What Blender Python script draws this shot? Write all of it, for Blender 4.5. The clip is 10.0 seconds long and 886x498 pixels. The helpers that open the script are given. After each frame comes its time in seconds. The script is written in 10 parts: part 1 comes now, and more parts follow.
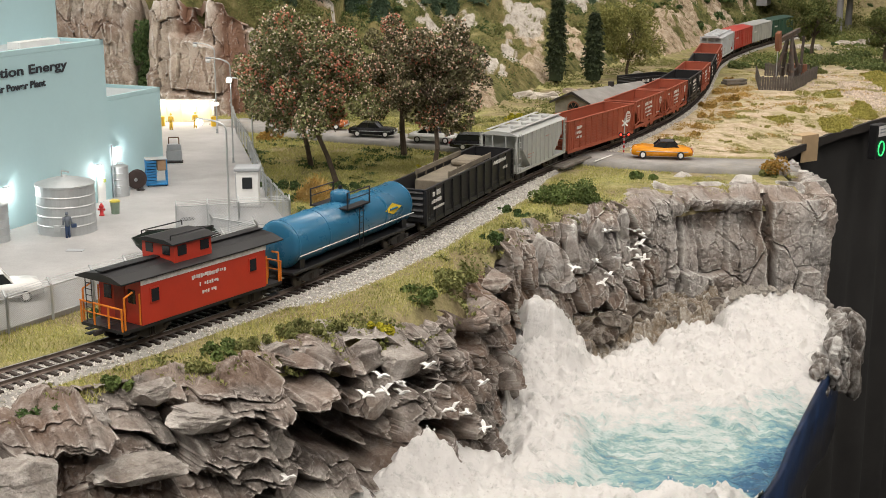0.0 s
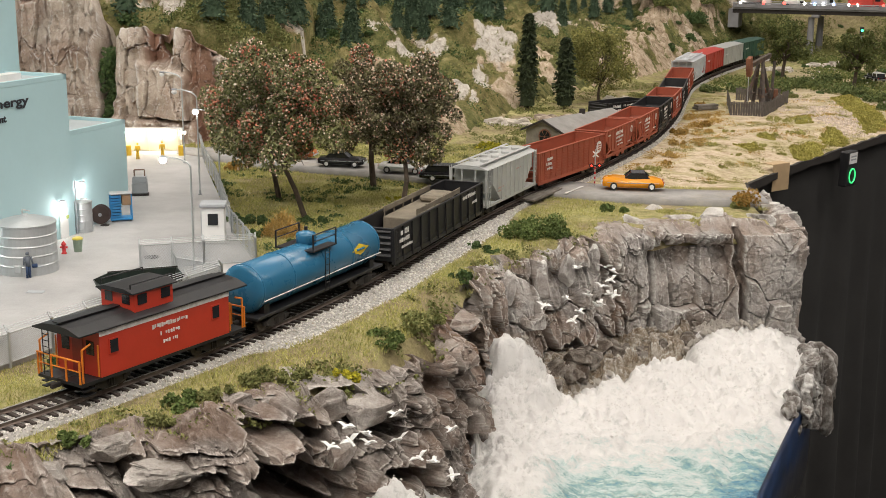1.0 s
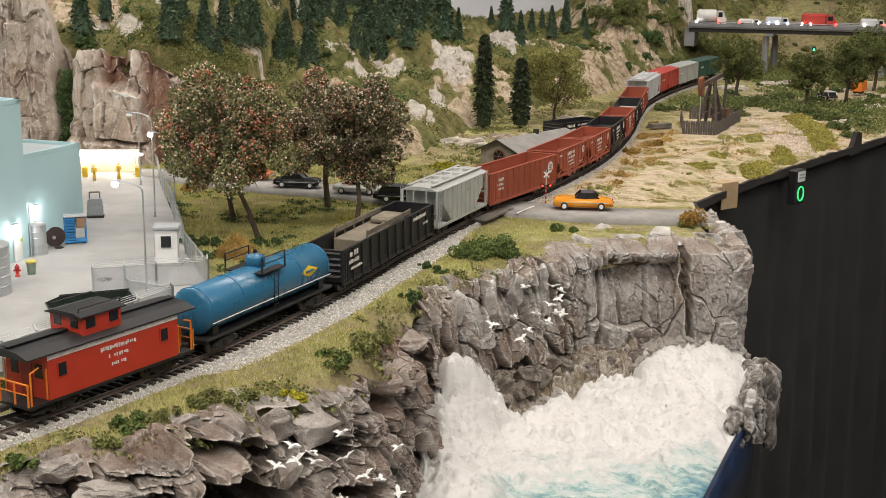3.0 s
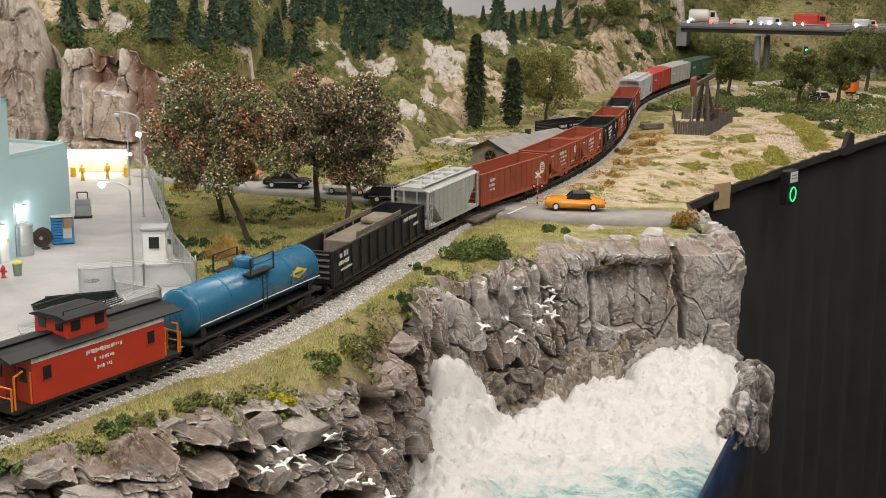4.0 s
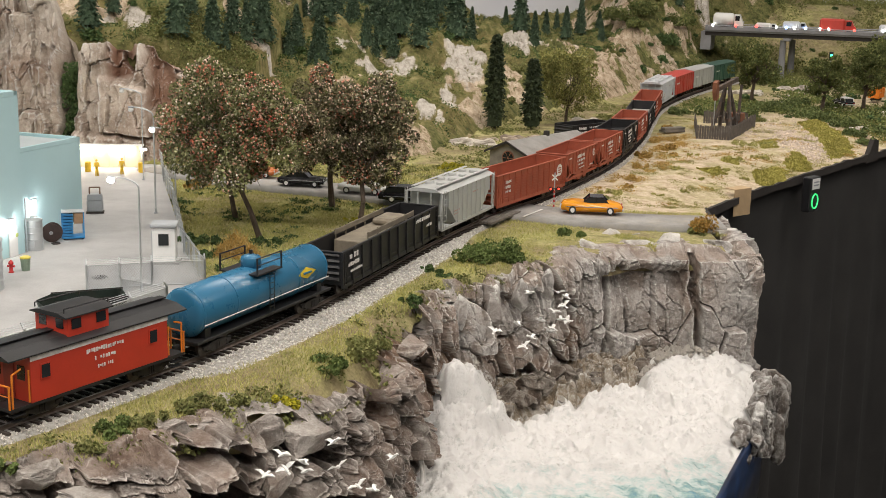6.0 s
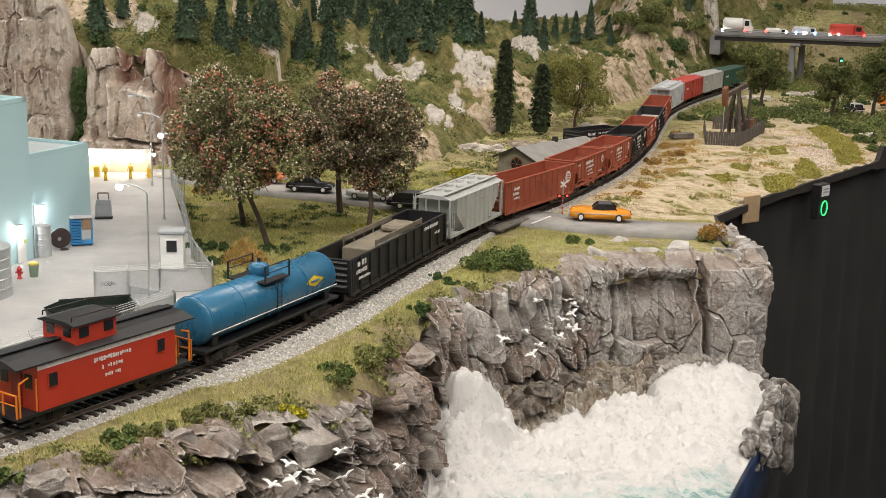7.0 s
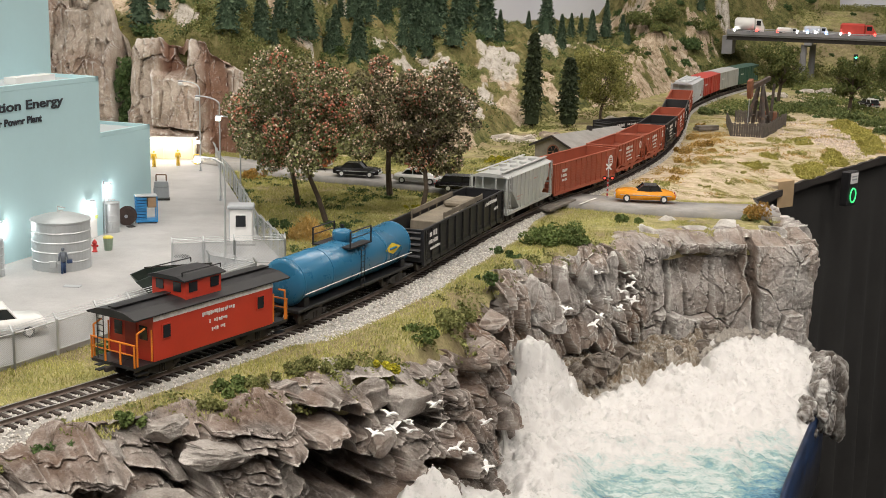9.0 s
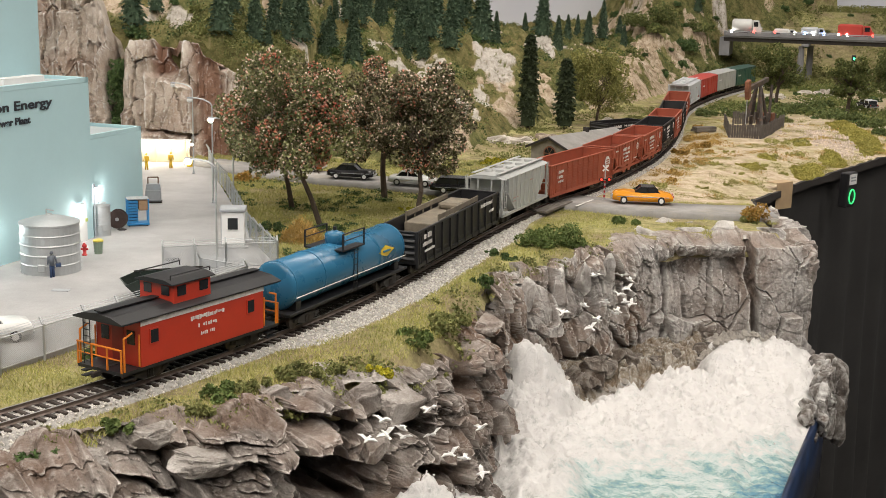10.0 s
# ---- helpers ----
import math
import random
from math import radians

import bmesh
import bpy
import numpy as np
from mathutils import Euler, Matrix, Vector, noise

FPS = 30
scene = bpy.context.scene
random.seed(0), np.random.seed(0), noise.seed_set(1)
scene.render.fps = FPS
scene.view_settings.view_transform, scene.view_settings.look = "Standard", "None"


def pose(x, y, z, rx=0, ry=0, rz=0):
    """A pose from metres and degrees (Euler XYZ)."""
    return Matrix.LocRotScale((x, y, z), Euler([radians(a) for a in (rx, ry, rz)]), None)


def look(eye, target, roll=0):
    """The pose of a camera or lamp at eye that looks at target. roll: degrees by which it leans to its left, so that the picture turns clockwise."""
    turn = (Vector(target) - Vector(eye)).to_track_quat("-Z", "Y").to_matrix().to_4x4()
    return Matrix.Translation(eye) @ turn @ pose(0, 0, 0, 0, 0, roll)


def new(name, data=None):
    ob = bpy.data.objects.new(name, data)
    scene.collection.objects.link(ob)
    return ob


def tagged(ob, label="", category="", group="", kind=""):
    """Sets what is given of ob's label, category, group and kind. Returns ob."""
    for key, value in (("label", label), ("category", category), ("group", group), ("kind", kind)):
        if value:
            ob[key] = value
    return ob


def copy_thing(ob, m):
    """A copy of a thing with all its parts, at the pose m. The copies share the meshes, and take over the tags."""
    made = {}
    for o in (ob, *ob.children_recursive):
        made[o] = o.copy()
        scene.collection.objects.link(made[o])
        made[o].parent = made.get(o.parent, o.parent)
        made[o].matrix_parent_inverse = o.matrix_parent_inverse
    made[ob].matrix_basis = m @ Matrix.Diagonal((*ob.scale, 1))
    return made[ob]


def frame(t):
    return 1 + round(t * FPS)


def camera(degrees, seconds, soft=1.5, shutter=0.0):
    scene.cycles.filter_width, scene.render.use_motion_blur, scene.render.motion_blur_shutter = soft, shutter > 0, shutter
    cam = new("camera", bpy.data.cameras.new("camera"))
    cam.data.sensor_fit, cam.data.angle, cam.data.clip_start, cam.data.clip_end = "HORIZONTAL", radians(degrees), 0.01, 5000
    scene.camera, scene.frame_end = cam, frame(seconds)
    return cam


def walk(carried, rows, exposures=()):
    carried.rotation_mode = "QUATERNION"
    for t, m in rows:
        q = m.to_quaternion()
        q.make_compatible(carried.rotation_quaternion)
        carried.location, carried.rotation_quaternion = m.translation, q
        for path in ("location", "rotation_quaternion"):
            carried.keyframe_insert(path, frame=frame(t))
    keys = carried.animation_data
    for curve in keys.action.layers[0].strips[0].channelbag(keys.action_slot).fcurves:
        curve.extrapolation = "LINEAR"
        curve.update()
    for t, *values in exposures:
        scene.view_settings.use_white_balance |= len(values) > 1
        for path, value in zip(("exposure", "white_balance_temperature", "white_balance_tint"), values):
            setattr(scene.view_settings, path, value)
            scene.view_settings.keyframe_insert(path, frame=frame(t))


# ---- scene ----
cam = camera(38.44, 10.0, 0.8)
PATH = [
    (0, (0.0609, -0.0252, 0.2324), (-0.0333, 1.9114, -0.2582), 0.34),
    (0.5, (0.0577, -0.0080, 0.2448), (-0.0134, 1.9324, -0.2343), 0.43),
    (1, (0.0648, -0.0079, 0.2485), (0.0103, 1.9353, -0.2216), 0.48),
    (1.5, (0.0730, -0.0147, 0.2543), (0.0235, 1.9309, -0.2065), 0.37),
    (2, (0.0779, -0.0228, 0.2563), (0.0467, 1.9251, -0.1960), 0.41),
    (2.5, (0.0789, -0.0276, 0.2571), (0.0642, 1.9222, -0.1883), 0.46),
    (4, (0.0803, -0.0156, 0.2560), (0.0900, 1.9340, -0.1899), 0.61),
    (4.5, (0.0805, -0.0153, 0.2561), (0.0919, 1.9346, -0.1884), 0.76),
    (5, (0.0846, -0.0144, 0.2539), (0.0926, 1.9355, -0.1908), 1.07),
    (5.5, (0.0876, -0.0058, 0.2531), (0.0786, 1.9435, -0.1943), 1.29),
    (7, (0.0877, 0.0023, 0.2581), (0.0505, 1.9523, -0.1847), 1.52),
    (7.5, (0.0502, -0.0088, 0.2415), (0.0135, 1.9413, -0.2010), 1.61),
    (8, (0.0322, -0.0260, 0.2338), (-0.0041, 1.9251, -0.2043), 1.59),
    (8.5, (0.0277, -0.0334, 0.2342), (-0.0004, 1.9194, -0.1968), 1.57),
    (9, (0.0281, -0.0336, 0.2327), (0.0053, 1.9203, -0.1936), 1.48),
    (9.5, (0.0283, -0.0245, 0.2305), (0.0117, 1.9297, -0.1947), 1.56),
    (10, (0.0305, -0.0201, 0.2293), (0.0110, 1.9349, -0.1921), 1.35),
]
walk(cam, [(t, look(eye, target, roll)) for t, eye, target, roll in PATH], [(0.0, 0.02), (2.0, 0.05), (4.0, 0.0), (5.7, 0.0), (7.0, 0.05), (8.5, 0.08), (10.0, 0.08)])

# ---- hall light ----
world = bpy.data.worlds.new("hall_air")
scene.world = world
world.use_nodes = True
world.node_tree.nodes["Background"].inputs[0].default_value = (0.9, 0.95, 1.0, 1)
world.node_tree.nodes["Background"].inputs[1].default_value = 0.03


def area_lamp(name, x, y, z, sx, sy, watts, colour=(1, 0.915, 0.83)):
    data = bpy.data.lights.new(name, "AREA")
    data.shape, data.size, data.size_y, data.energy, data.color = "RECTANGLE", sx, sy, watts, colour
    ob = new(name, data)
    ob.matrix_world = pose(x, y, z)
    return ob


CEILING_Z = 2.0
# the last entry, off the grid, is added to brighten the front-left rocks
LAMPS = [(-1.2, 0.2), (0.5, 0.2), (2.2, 0.2), (-1.2, 2.0), (0.5, 2.0), (2.2, 2.0), (-1.2, -1.6), (0.5, -1.6), (-0.35, -0.7)]
for lx, ly in LAMPS:
    area_lamp("ceiling_lamp_light", lx, ly, CEILING_Z - 0.09, 1.15, 0.28, 16.5)

# ---- numeric noise ----


def hash01(*k):
    h = np.zeros(np.broadcast(*k).shape, dtype=np.uint64) + np.uint64(1469598103)
    for i, a in enumerate(k):
        h = (h ^ (np.asarray(a).astype(np.int64).astype(np.uint64) + np.uint64(0x9E3779B9 * (i + 1)))) * np.uint64(0x9E3779B97F4A7C15)
        h ^= h >> np.uint64(29)
    h = h * np.uint64(0xBF58476D1CE4E5B9)
    h ^= h >> np.uint64(32)
    return (h & np.uint64(0xFFFFFF)).astype(float) / 0xFFFFFF


def vnoise(x, y, z=0.0, seed=0):
    """Smooth value noise, 0 to 1."""
    x, y, z = np.broadcast_arrays(np.asarray(x, float), np.asarray(y, float), np.asarray(z, float))
    xi, yi, zi = np.floor(x), np.floor(y), np.floor(z)
    fx, fy, fz = x - xi, y - yi, z - zi
    fx, fy, fz = (f * f * (3 - 2 * f) for f in (fx, fy, fz))
    out = 0
    for a in (0, 1):
        for b in (0, 1):
            for c in (0, 1):
                w = (fx if a else 1 - fx) * (fy if b else 1 - fy) * (fz if c else 1 - fz)
                out = out + w * hash01(xi + a, yi + b, zi + c, np.zeros_like(xi) + seed)
    return out


def fbm(x, y, z=0.0, octaves=4, seed=0):
    total, amp, norm = 0, 1.0, 0
    for o in range(octaves):
        k = 2.03 ** o
        total = total + amp * vnoise(np.asarray(x) * k + 7.3 * o, np.asarray(y) * k + 3.1 * o, np.asarray(z) * k, seed + o)
        norm, amp = norm + amp, amp * 0.5
    return total / norm


def worley(x, y, seed=0):
    """Nearest and second distance, a hash of the nearest cell, and the way to its centre."""
    xi, yi = np.floor(x), np.floor(y)
    f1 = np.full(x.shape, 9.0)
    f2 = np.full(x.shape, 9.0)
    cid = np.zeros(x.shape)
    dx = np.zeros(x.shape)
    dy = np.zeros(x.shape)
    for a in (-1, 0, 1):
        for b in (-1, 0, 1):
            cx, cy = xi + a, yi + b
            px = cx + 0.15 + 0.7 * hash01(cx, cy, np.zeros_like(cx) + seed)
            py = cy + 0.15 + 0.7 * hash01(cx, cy, np.zeros_like(cx) + seed + 50)
            d = np.hypot(px - x, py - y)
            near = d < f1
            f2 = np.where(near, f1, np.minimum(f2, d))
            cid = np.where(near, hash01(cx, cy, np.zeros_like(cx) + seed + 99), cid)
            dx, dy = np.where(near, x - px, dx), np.where(near, y - py, dy)
            f1 = np.where(near, d, f1)
    return f1, f2, cid, dx, dy


def smooth(a, b, x):
    t = np.clip((np.asarray(x, float) - a) / (b - a), 0, 1)
    return t * t * (3 - 2 * t)


# ---- materials ----
def tree_of(name):
    m = bpy.data.materials.new(name)
    m.use_nodes = True
    return m, m.node_tree, m.node_tree.nodes["Principled BSDF"]


def link(nt, a, b):
    nt.links.new(a, b)


def noise_node(nt, scale, detail=4, rough=0.6, coord=None):
    n = nt.nodes.new("ShaderNodeTexNoise")
    n.inputs["Scale"].default_value, n.inputs["Detail"].default_value, n.inputs["Roughness"].default_value = scale, detail, rough
    if coord:
        link(nt, coord, n.inputs["Vector"])
    return n


def ramp(nt, fac, stops):
    r = nt.nodes.new("ShaderNodeValToRGB")
    el = r.color_ramp.elements
    while len(el) < len(stops):
        el.new(0.5)
    for e, (pos, c) in zip(el, stops):
        e.position, e.color = pos, (*c, 1)
    link(nt, fac, r.inputs[0])
    return r.outputs[0]


def mix(nt, fac, a, b, mode="MIX"):
    n = nt.nodes.new("ShaderNodeMix")
    n.data_type, n.blend_type = "RGBA", mode
    for sock, v in ((n.inputs[0], fac), (n.inputs[6], a), (n.inputs[7], b)):
        if isinstance(v, (int, float)):
            sock.default_value = v
        elif isinstance(v, tuple):
            sock.default_value = (*v, 1)
        else:
            link(nt, v, sock)
    return n.outputs[2]


def position(nt):
    return nt.nodes.new("ShaderNodeNewGeometry").outputs["Position"]


def bump(nt, bsdf, height, strength=0.4, distance=0.001):
    b = nt.nodes.new("ShaderNodeBump")
    b.inputs["Strength"].default_value, b.inputs["Distance"].default_value = strength, distance
    link(nt, height, b.inputs["Height"])
    link(nt, b.outputs[0], bsdf.inputs["Normal"])


def paint(name, c, rough=0.5, metal=0.0, vary=0.12, scale=90, fine=900, bump_by=0.15, dirt=None, dirt_amount=0.25):
    """A painted or plain surface: soft blotches, fine grain, slight wear."""
    m, nt, b = tree_of(name)
    pos = position(nt)
    big = noise_node(nt, scale, 5, 0.65, pos)
    small = noise_node(nt, fine, 3, 0.6, pos)
    dark = tuple(v * (1 - vary * 1.6) for v in c)
    lite = tuple(min(1, v * (1 + vary)) for v in c)
    col = ramp(nt, big.outputs[0], [(0.3, dark), (0.7, lite)])
    col = mix(nt, vary * 0.9, col, small.outputs[0], "OVERLAY")
    if dirt:
        spots = noise_node(nt, scale * 0.6, 6, 0.75, pos)
        fac = ramp(nt, spots.outputs[0], [(0.5, (0, 0, 0)), (0.72, (dirt_amount,) * 3)])
        col = mix(nt, fac, col, dirt)
    link(nt, col, b.inputs["Base Color"])
    b.inputs["Metallic"].default_value = metal
    r = nt.nodes.new("ShaderNodeMapRange")
    r.inputs[3].default_value, r.inputs[4].default_value = max(0.05, rough - 0.12), min(1, rough + 0.12)
    link(nt, big.outputs[0], r.inputs[0])
    link(nt, r.outputs[0], b.inputs["Roughness"])
    if bump_by:
        bump(nt, b, small.outputs[0], bump_by, 0.0004)
    return m


def foliage(name, colours, rough=0.8, scale=40):
    """Leaves: each one its own tone, drifting over the crown."""
    m, nt, b = tree_of(name)
    isl = nt.nodes.new("ShaderNodeNewGeometry").outputs["Random Per Island"]
    col = ramp(nt, isl, [(i / max(1, len(colours) - 1), c) for i, c in enumerate(colours)])
    drift = noise_node(nt, scale, 3, 0.6, position(nt))
    col = mix(nt, 0.45, col, ramp(nt, drift.outputs[0], [(0.3, (0.3, 0.3, 0.3)), (0.7, (0.75, 0.75, 0.7))]), "OVERLAY")
    link(nt, col, b.inputs["Base Color"])
    b.inputs["Roughness"].default_value = rough
    b.inputs["Specular IOR Level"].default_value = 0.2
    return m


def rock_paint(name, base, lite, brown, dark, scale=30.0, brown_at=0.55):
    """Cast plaster rock: washes of colour, pale drybrushed grain, brown iron stains, fine relief."""
    m, nt, b = tree_of(name)
    pos = position(nt)
    n1 = noise_node(nt, scale, 6, 0.7, pos)
    n2 = noise_node(nt, scale * 6, 6, 0.72, pos)
    n3 = noise_node(nt, scale * 0.45, 4, 0.6, pos)
    n4 = noise_node(nt, scale * 26, 4, 0.65, pos)
    col = ramp(nt, n1.outputs[0], [(0.3, dark), (0.48, base), (0.72, lite)])
    col = mix(nt, ramp(nt, n3.outputs[0], [(brown_at - 0.08, (0, 0, 0)), (brown_at + 0.12, (0.6, 0.6, 0.6))]), col, brown)
    col = mix(nt, ramp(nt, n2.outputs[0], [(0.52, (0, 0, 0)), (0.7, (0.55, 0.55, 0.55))]), col, lite)
    run = nt.nodes.new("ShaderNodeVectorMath")
    run.operation = "MULTIPLY"
    run.inputs[1].default_value = (1.0, 1.0, 0.16)
    link(nt, pos, run.inputs[0])
    n5 = noise_node(nt, scale * 4, 5, 0.7, run.outputs[0])
    col = mix(nt, ramp(nt, n5.outputs[0], [(0.54, (0, 0, 0)), (0.70, (0.35, 0.35, 0.35))]), col, tuple(0.6 * v for v in brown))
    stain = nt.nodes.new("ShaderNodeAttribute")
    stain.attribute_name = "stain"
    col = mix(nt, stain.outputs["Fac"], col, brown)
    # a brighter tint of lite mixed in along convex edges, by mesh pointiness
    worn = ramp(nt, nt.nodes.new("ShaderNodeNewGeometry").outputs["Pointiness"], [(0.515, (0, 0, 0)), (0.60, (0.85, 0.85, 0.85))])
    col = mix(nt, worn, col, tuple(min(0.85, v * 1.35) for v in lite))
    col = mix(nt, 0.35, col, n4.outputs[0], "OVERLAY")
    link(nt, col, b.inputs["Base Color"])
    b.inputs["Roughness"].default_value = 0.82
    b.inputs["Specular IOR Level"].default_value = 0.25
    hgt = mix(nt, 0.35, n2.outputs[0], n4.outputs[0])
    bump(nt, b, hgt, 1.0, 0.0036)
    return m


def glow(name, c, strength):
    m, nt, b = tree_of(name)
    b.inputs["Base Color"].default_value = (*c, 1)
    b.inputs["Emission Color"].default_value = (*c, 1)
    b.inputs["Emission Strength"].default_value = strength
    return m


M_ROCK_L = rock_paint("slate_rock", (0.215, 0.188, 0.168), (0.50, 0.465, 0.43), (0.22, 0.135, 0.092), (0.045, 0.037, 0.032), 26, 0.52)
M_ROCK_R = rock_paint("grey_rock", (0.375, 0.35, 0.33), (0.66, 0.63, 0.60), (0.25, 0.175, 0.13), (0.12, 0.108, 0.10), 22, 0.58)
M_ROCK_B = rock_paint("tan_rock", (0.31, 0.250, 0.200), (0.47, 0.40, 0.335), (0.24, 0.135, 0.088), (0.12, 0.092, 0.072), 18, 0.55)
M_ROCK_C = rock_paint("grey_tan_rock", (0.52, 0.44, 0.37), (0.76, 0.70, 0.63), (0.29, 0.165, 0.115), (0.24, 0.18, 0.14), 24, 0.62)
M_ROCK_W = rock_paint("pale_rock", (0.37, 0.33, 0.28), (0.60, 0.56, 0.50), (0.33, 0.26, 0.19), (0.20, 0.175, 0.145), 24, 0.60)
M_CONCRETE = paint("yard_concrete", (0.385, 0.38, 0.375), 0.75, 0, 0.14, 14, 700, 0.25, (0.27, 0.26, 0.25), 0.45)
M_ROAD = paint("road_asphalt", (0.31, 0.30, 0.285), 0.85, 0, 0.20, 34, 1500, 0.4, (0.40, 0.34, 0.25), 0.5)
M_BLUE_WALL = paint("pale_blue_wall", (0.46, 0.66, 0.70), 0.7, 0, 0.03, 12, 400, 0.05)
M_ROOF = paint("roof_grey", (0.42, 0.47, 0.49), 0.8, 0, 0.08, 20, 600, 0.1)
M_WHITE = paint("white_paint", (0.78, 0.78, 0.77), 0.5, 0, 0.04, 60)
M_BLACK = paint("black_paint", (0.018, 0.018, 0.020), 0.45, 0, 0.2, 80)
M_DARK = paint("dark_grime", (0.035, 0.030, 0.027), 0.75, 0, 0.25, 120)
M_STEEL = paint("galvanised_steel", (0.52, 0.54, 0.55), 0.45, 0.55, 0.08, 60)
M_GREYPAINT = paint("grey_paint", (0.36, 0.38, 0.40), 0.6, 0, 0.08, 70)
M_RAIL = paint("rail_steel", (0.16, 0.125, 0.105), 0.5, 0.5, 0.25, 150)
M_RAILTOP = paint("rail_head", (0.60, 0.58, 0.56), 0.3, 0.9, 0.1, 150)
M_TIE = paint("dark_sleeper", (0.055, 0.042, 0.035), 0.85, 0, 0.35, 140, 1200, 0.4)
M_FASCIA = paint("black_board", (0.030, 0.025, 0.022), 0.9, 0, 0.25, 25, 900, 0.2)
M_CLOTH = paint("black_cloth", (0.024, 0.0232, 0.0225), 0.95, 0, 0.25, 15, 1500, 0.3)
M_GLASS = paint("dark_window", (0.02, 0.022, 0.025), 0.15, 0, 0.1, 100, 900, 0)

# ---- mesh tools ----
def mesh_np(name, verts, faces, mat=None, flat=True):
    me = bpy.data.meshes.new(name)
    verts, faces = np.asarray(verts, np.float32), np.asarray(faces, np.int32)
    k = faces.shape[1]
    me.vertices.add(len(verts))
    me.vertices.foreach_set("co", verts.ravel())
    me.loops.add(faces.size)
    me.loops.foreach_set("vertex_index", faces.ravel())
    me.polygons.add(len(faces))
    me.polygons.foreach_set("loop_start", np.arange(0, faces.size, k, dtype=np.int32))
    me.polygons.foreach_set("use_smooth", np.full(len(faces), not flat))
    me.update(calc_edges=True)
    me.validate()
    if mat:
        me.materials.append(mat)
    return me


def thing(name, m=None, label="", category="", group="", kind=""):
    ob = new(name)
    ob.empty_display_size = 0.01
    if m is not None:
        ob.matrix_world = m
    return tagged(ob, label, category, group, kind)


def part(name, bm, material, parent=None, label="", soft=False):
    me = bpy.data.meshes.new(name)
    bmesh.ops.recalc_face_normals(bm, faces=bm.faces)
    bm.to_mesh(me)
    bm.free()
    if soft:
        me.polygons.foreach_set("use_smooth", np.ones(len(me.polygons), bool))
    me.materials.append(material)
    ob = new(name, me)
    if parent:
        ob.parent = parent
    return tagged(ob, label)


def part_np(name, verts, faces, material, parent=None, label="", flat=True):
    ob = new(name, mesh_np(name, verts, faces, material, flat))
    if parent:
        ob.parent = parent
    return tagged(ob, label)


def box(bm, x0, x1, y0, y1, z0, z1, bevel=0.0, m=None):
    vs = [bm.verts.new((x, y, z)) for x in (x0, x1) for y in (y0, y1) for z in (z0, z1)]
    fs = [bm.faces.new([vs[i] for i in q]) for q in ((0, 1, 3, 2), (4, 6, 7, 5), (0, 4, 5, 1), (2, 3, 7, 6), (0, 2, 6, 4), (1, 5, 7, 3))]
    if bevel:
        es = {e for f in fs for e in f.edges}
        out = bmesh.ops.bevel(bm, geom=list(es), offset=bevel, segments=1, affect="EDGES")
        vs = list({v for f in out["faces"] for v in f.verts} | {v for v in vs if v.is_valid})
    if m is not None:
        bmesh.ops.transform(bm, matrix=m, verts=[v for v in vs if v.is_valid])
    return bm


def new_box(*a, **k):
    return box(bmesh.new(), *a, **k)


def prism(bm, outline, lo, hi, axis="y"):
    """A polygon in two axes, drawn out along the third."""
    def at(p, d):
        return {"y": (p[0], d, p[1]), "x": (d, p[0], p[1]), "z": (p[0], p[1], d)}[axis]
    a = [bm.verts.new(at(p, lo)) for p in outline]
    b = [bm.verts.new(at(p, hi)) for p in outline]
    bm.faces.new(a)
    bm.faces.new(b[::-1])
    for i in range(len(a)):
        j = (i + 1) % len(a)
        bm.faces.new((a[j], a[i], b[i], b[j]))
    return bm


def rod(bm, p0, p1, r0, r1=None, seg=8):
    p0, p1 = Vector(p0), Vector(p1)
    d = p1 - p0
    m = Matrix.Translation((p0 + p1) / 2) @ d.to_track_quat("Z", "Y").to_matrix().to_4x4()
    bmesh.ops.create_cone(bm, cap_ends=True, segments=seg, radius1=r0, radius2=r0 if r1 is None else r1, depth=d.length, matrix=m)
    return bm


def path_rod(bm, pts, r, seg=6):
    for a, b in zip(pts, pts[1:]):
        rod(bm, a, b, r, r, seg)
    return bm


def lathe(bm, profile, seg=24, axis="z", m=None):
    rings = []
    for r, h in profile:
        ring = []
        for i in range(seg):
            a = 2 * math.pi * i / seg
            p = {"z": (r * math.cos(a), r * math.sin(a), h), "x": (h, r * math.cos(a), r * math.sin(a)), "y": (r * math.cos(a), h, r * math.sin(a))}[axis]
            ring.append(bm.verts.new(m @ Vector(p) if m is not None else p))
        rings.append(ring)
    for a, b in zip(rings, rings[1:]):
        for i in range(seg):
            j = (i + 1) % seg
            bm.faces.new((a[i], a[j], b[j], b[i]))
    bm.faces.new(rings[0][::-1])
    bm.faces.new(rings[-1])
    return bm


def resample(points, n):
    """n points evenly along a smooth curve through the given ones."""
    p = np.asarray(points, float)
    ext = np.vstack([2 * p[0] - p[1], p, 2 * p[-1] - p[-2]])
    dense = []
    for i in range(len(p) - 1):
        a, b, c, d = ext[i:i + 4]
        t = np.linspace(0, 1, 40, endpoint=False)[:, None]
        dense.append(0.5 * (2 * b + (c - a) * t + (2 * a - 5 * b + 4 * c - d) * t ** 2 + (3 * b - a - 3 * c + d) * t ** 3))
    dense = np.vstack(dense + [p[-1:]])
    s = np.concatenate([[0], np.cumsum(np.linalg.norm(np.diff(dense, axis=0), axis=1))])
    at = np.linspace(0, s[-1], n)
    return np.stack([np.interp(at, s, dense[:, k]) for k in range(p.shape[1])], 1), at


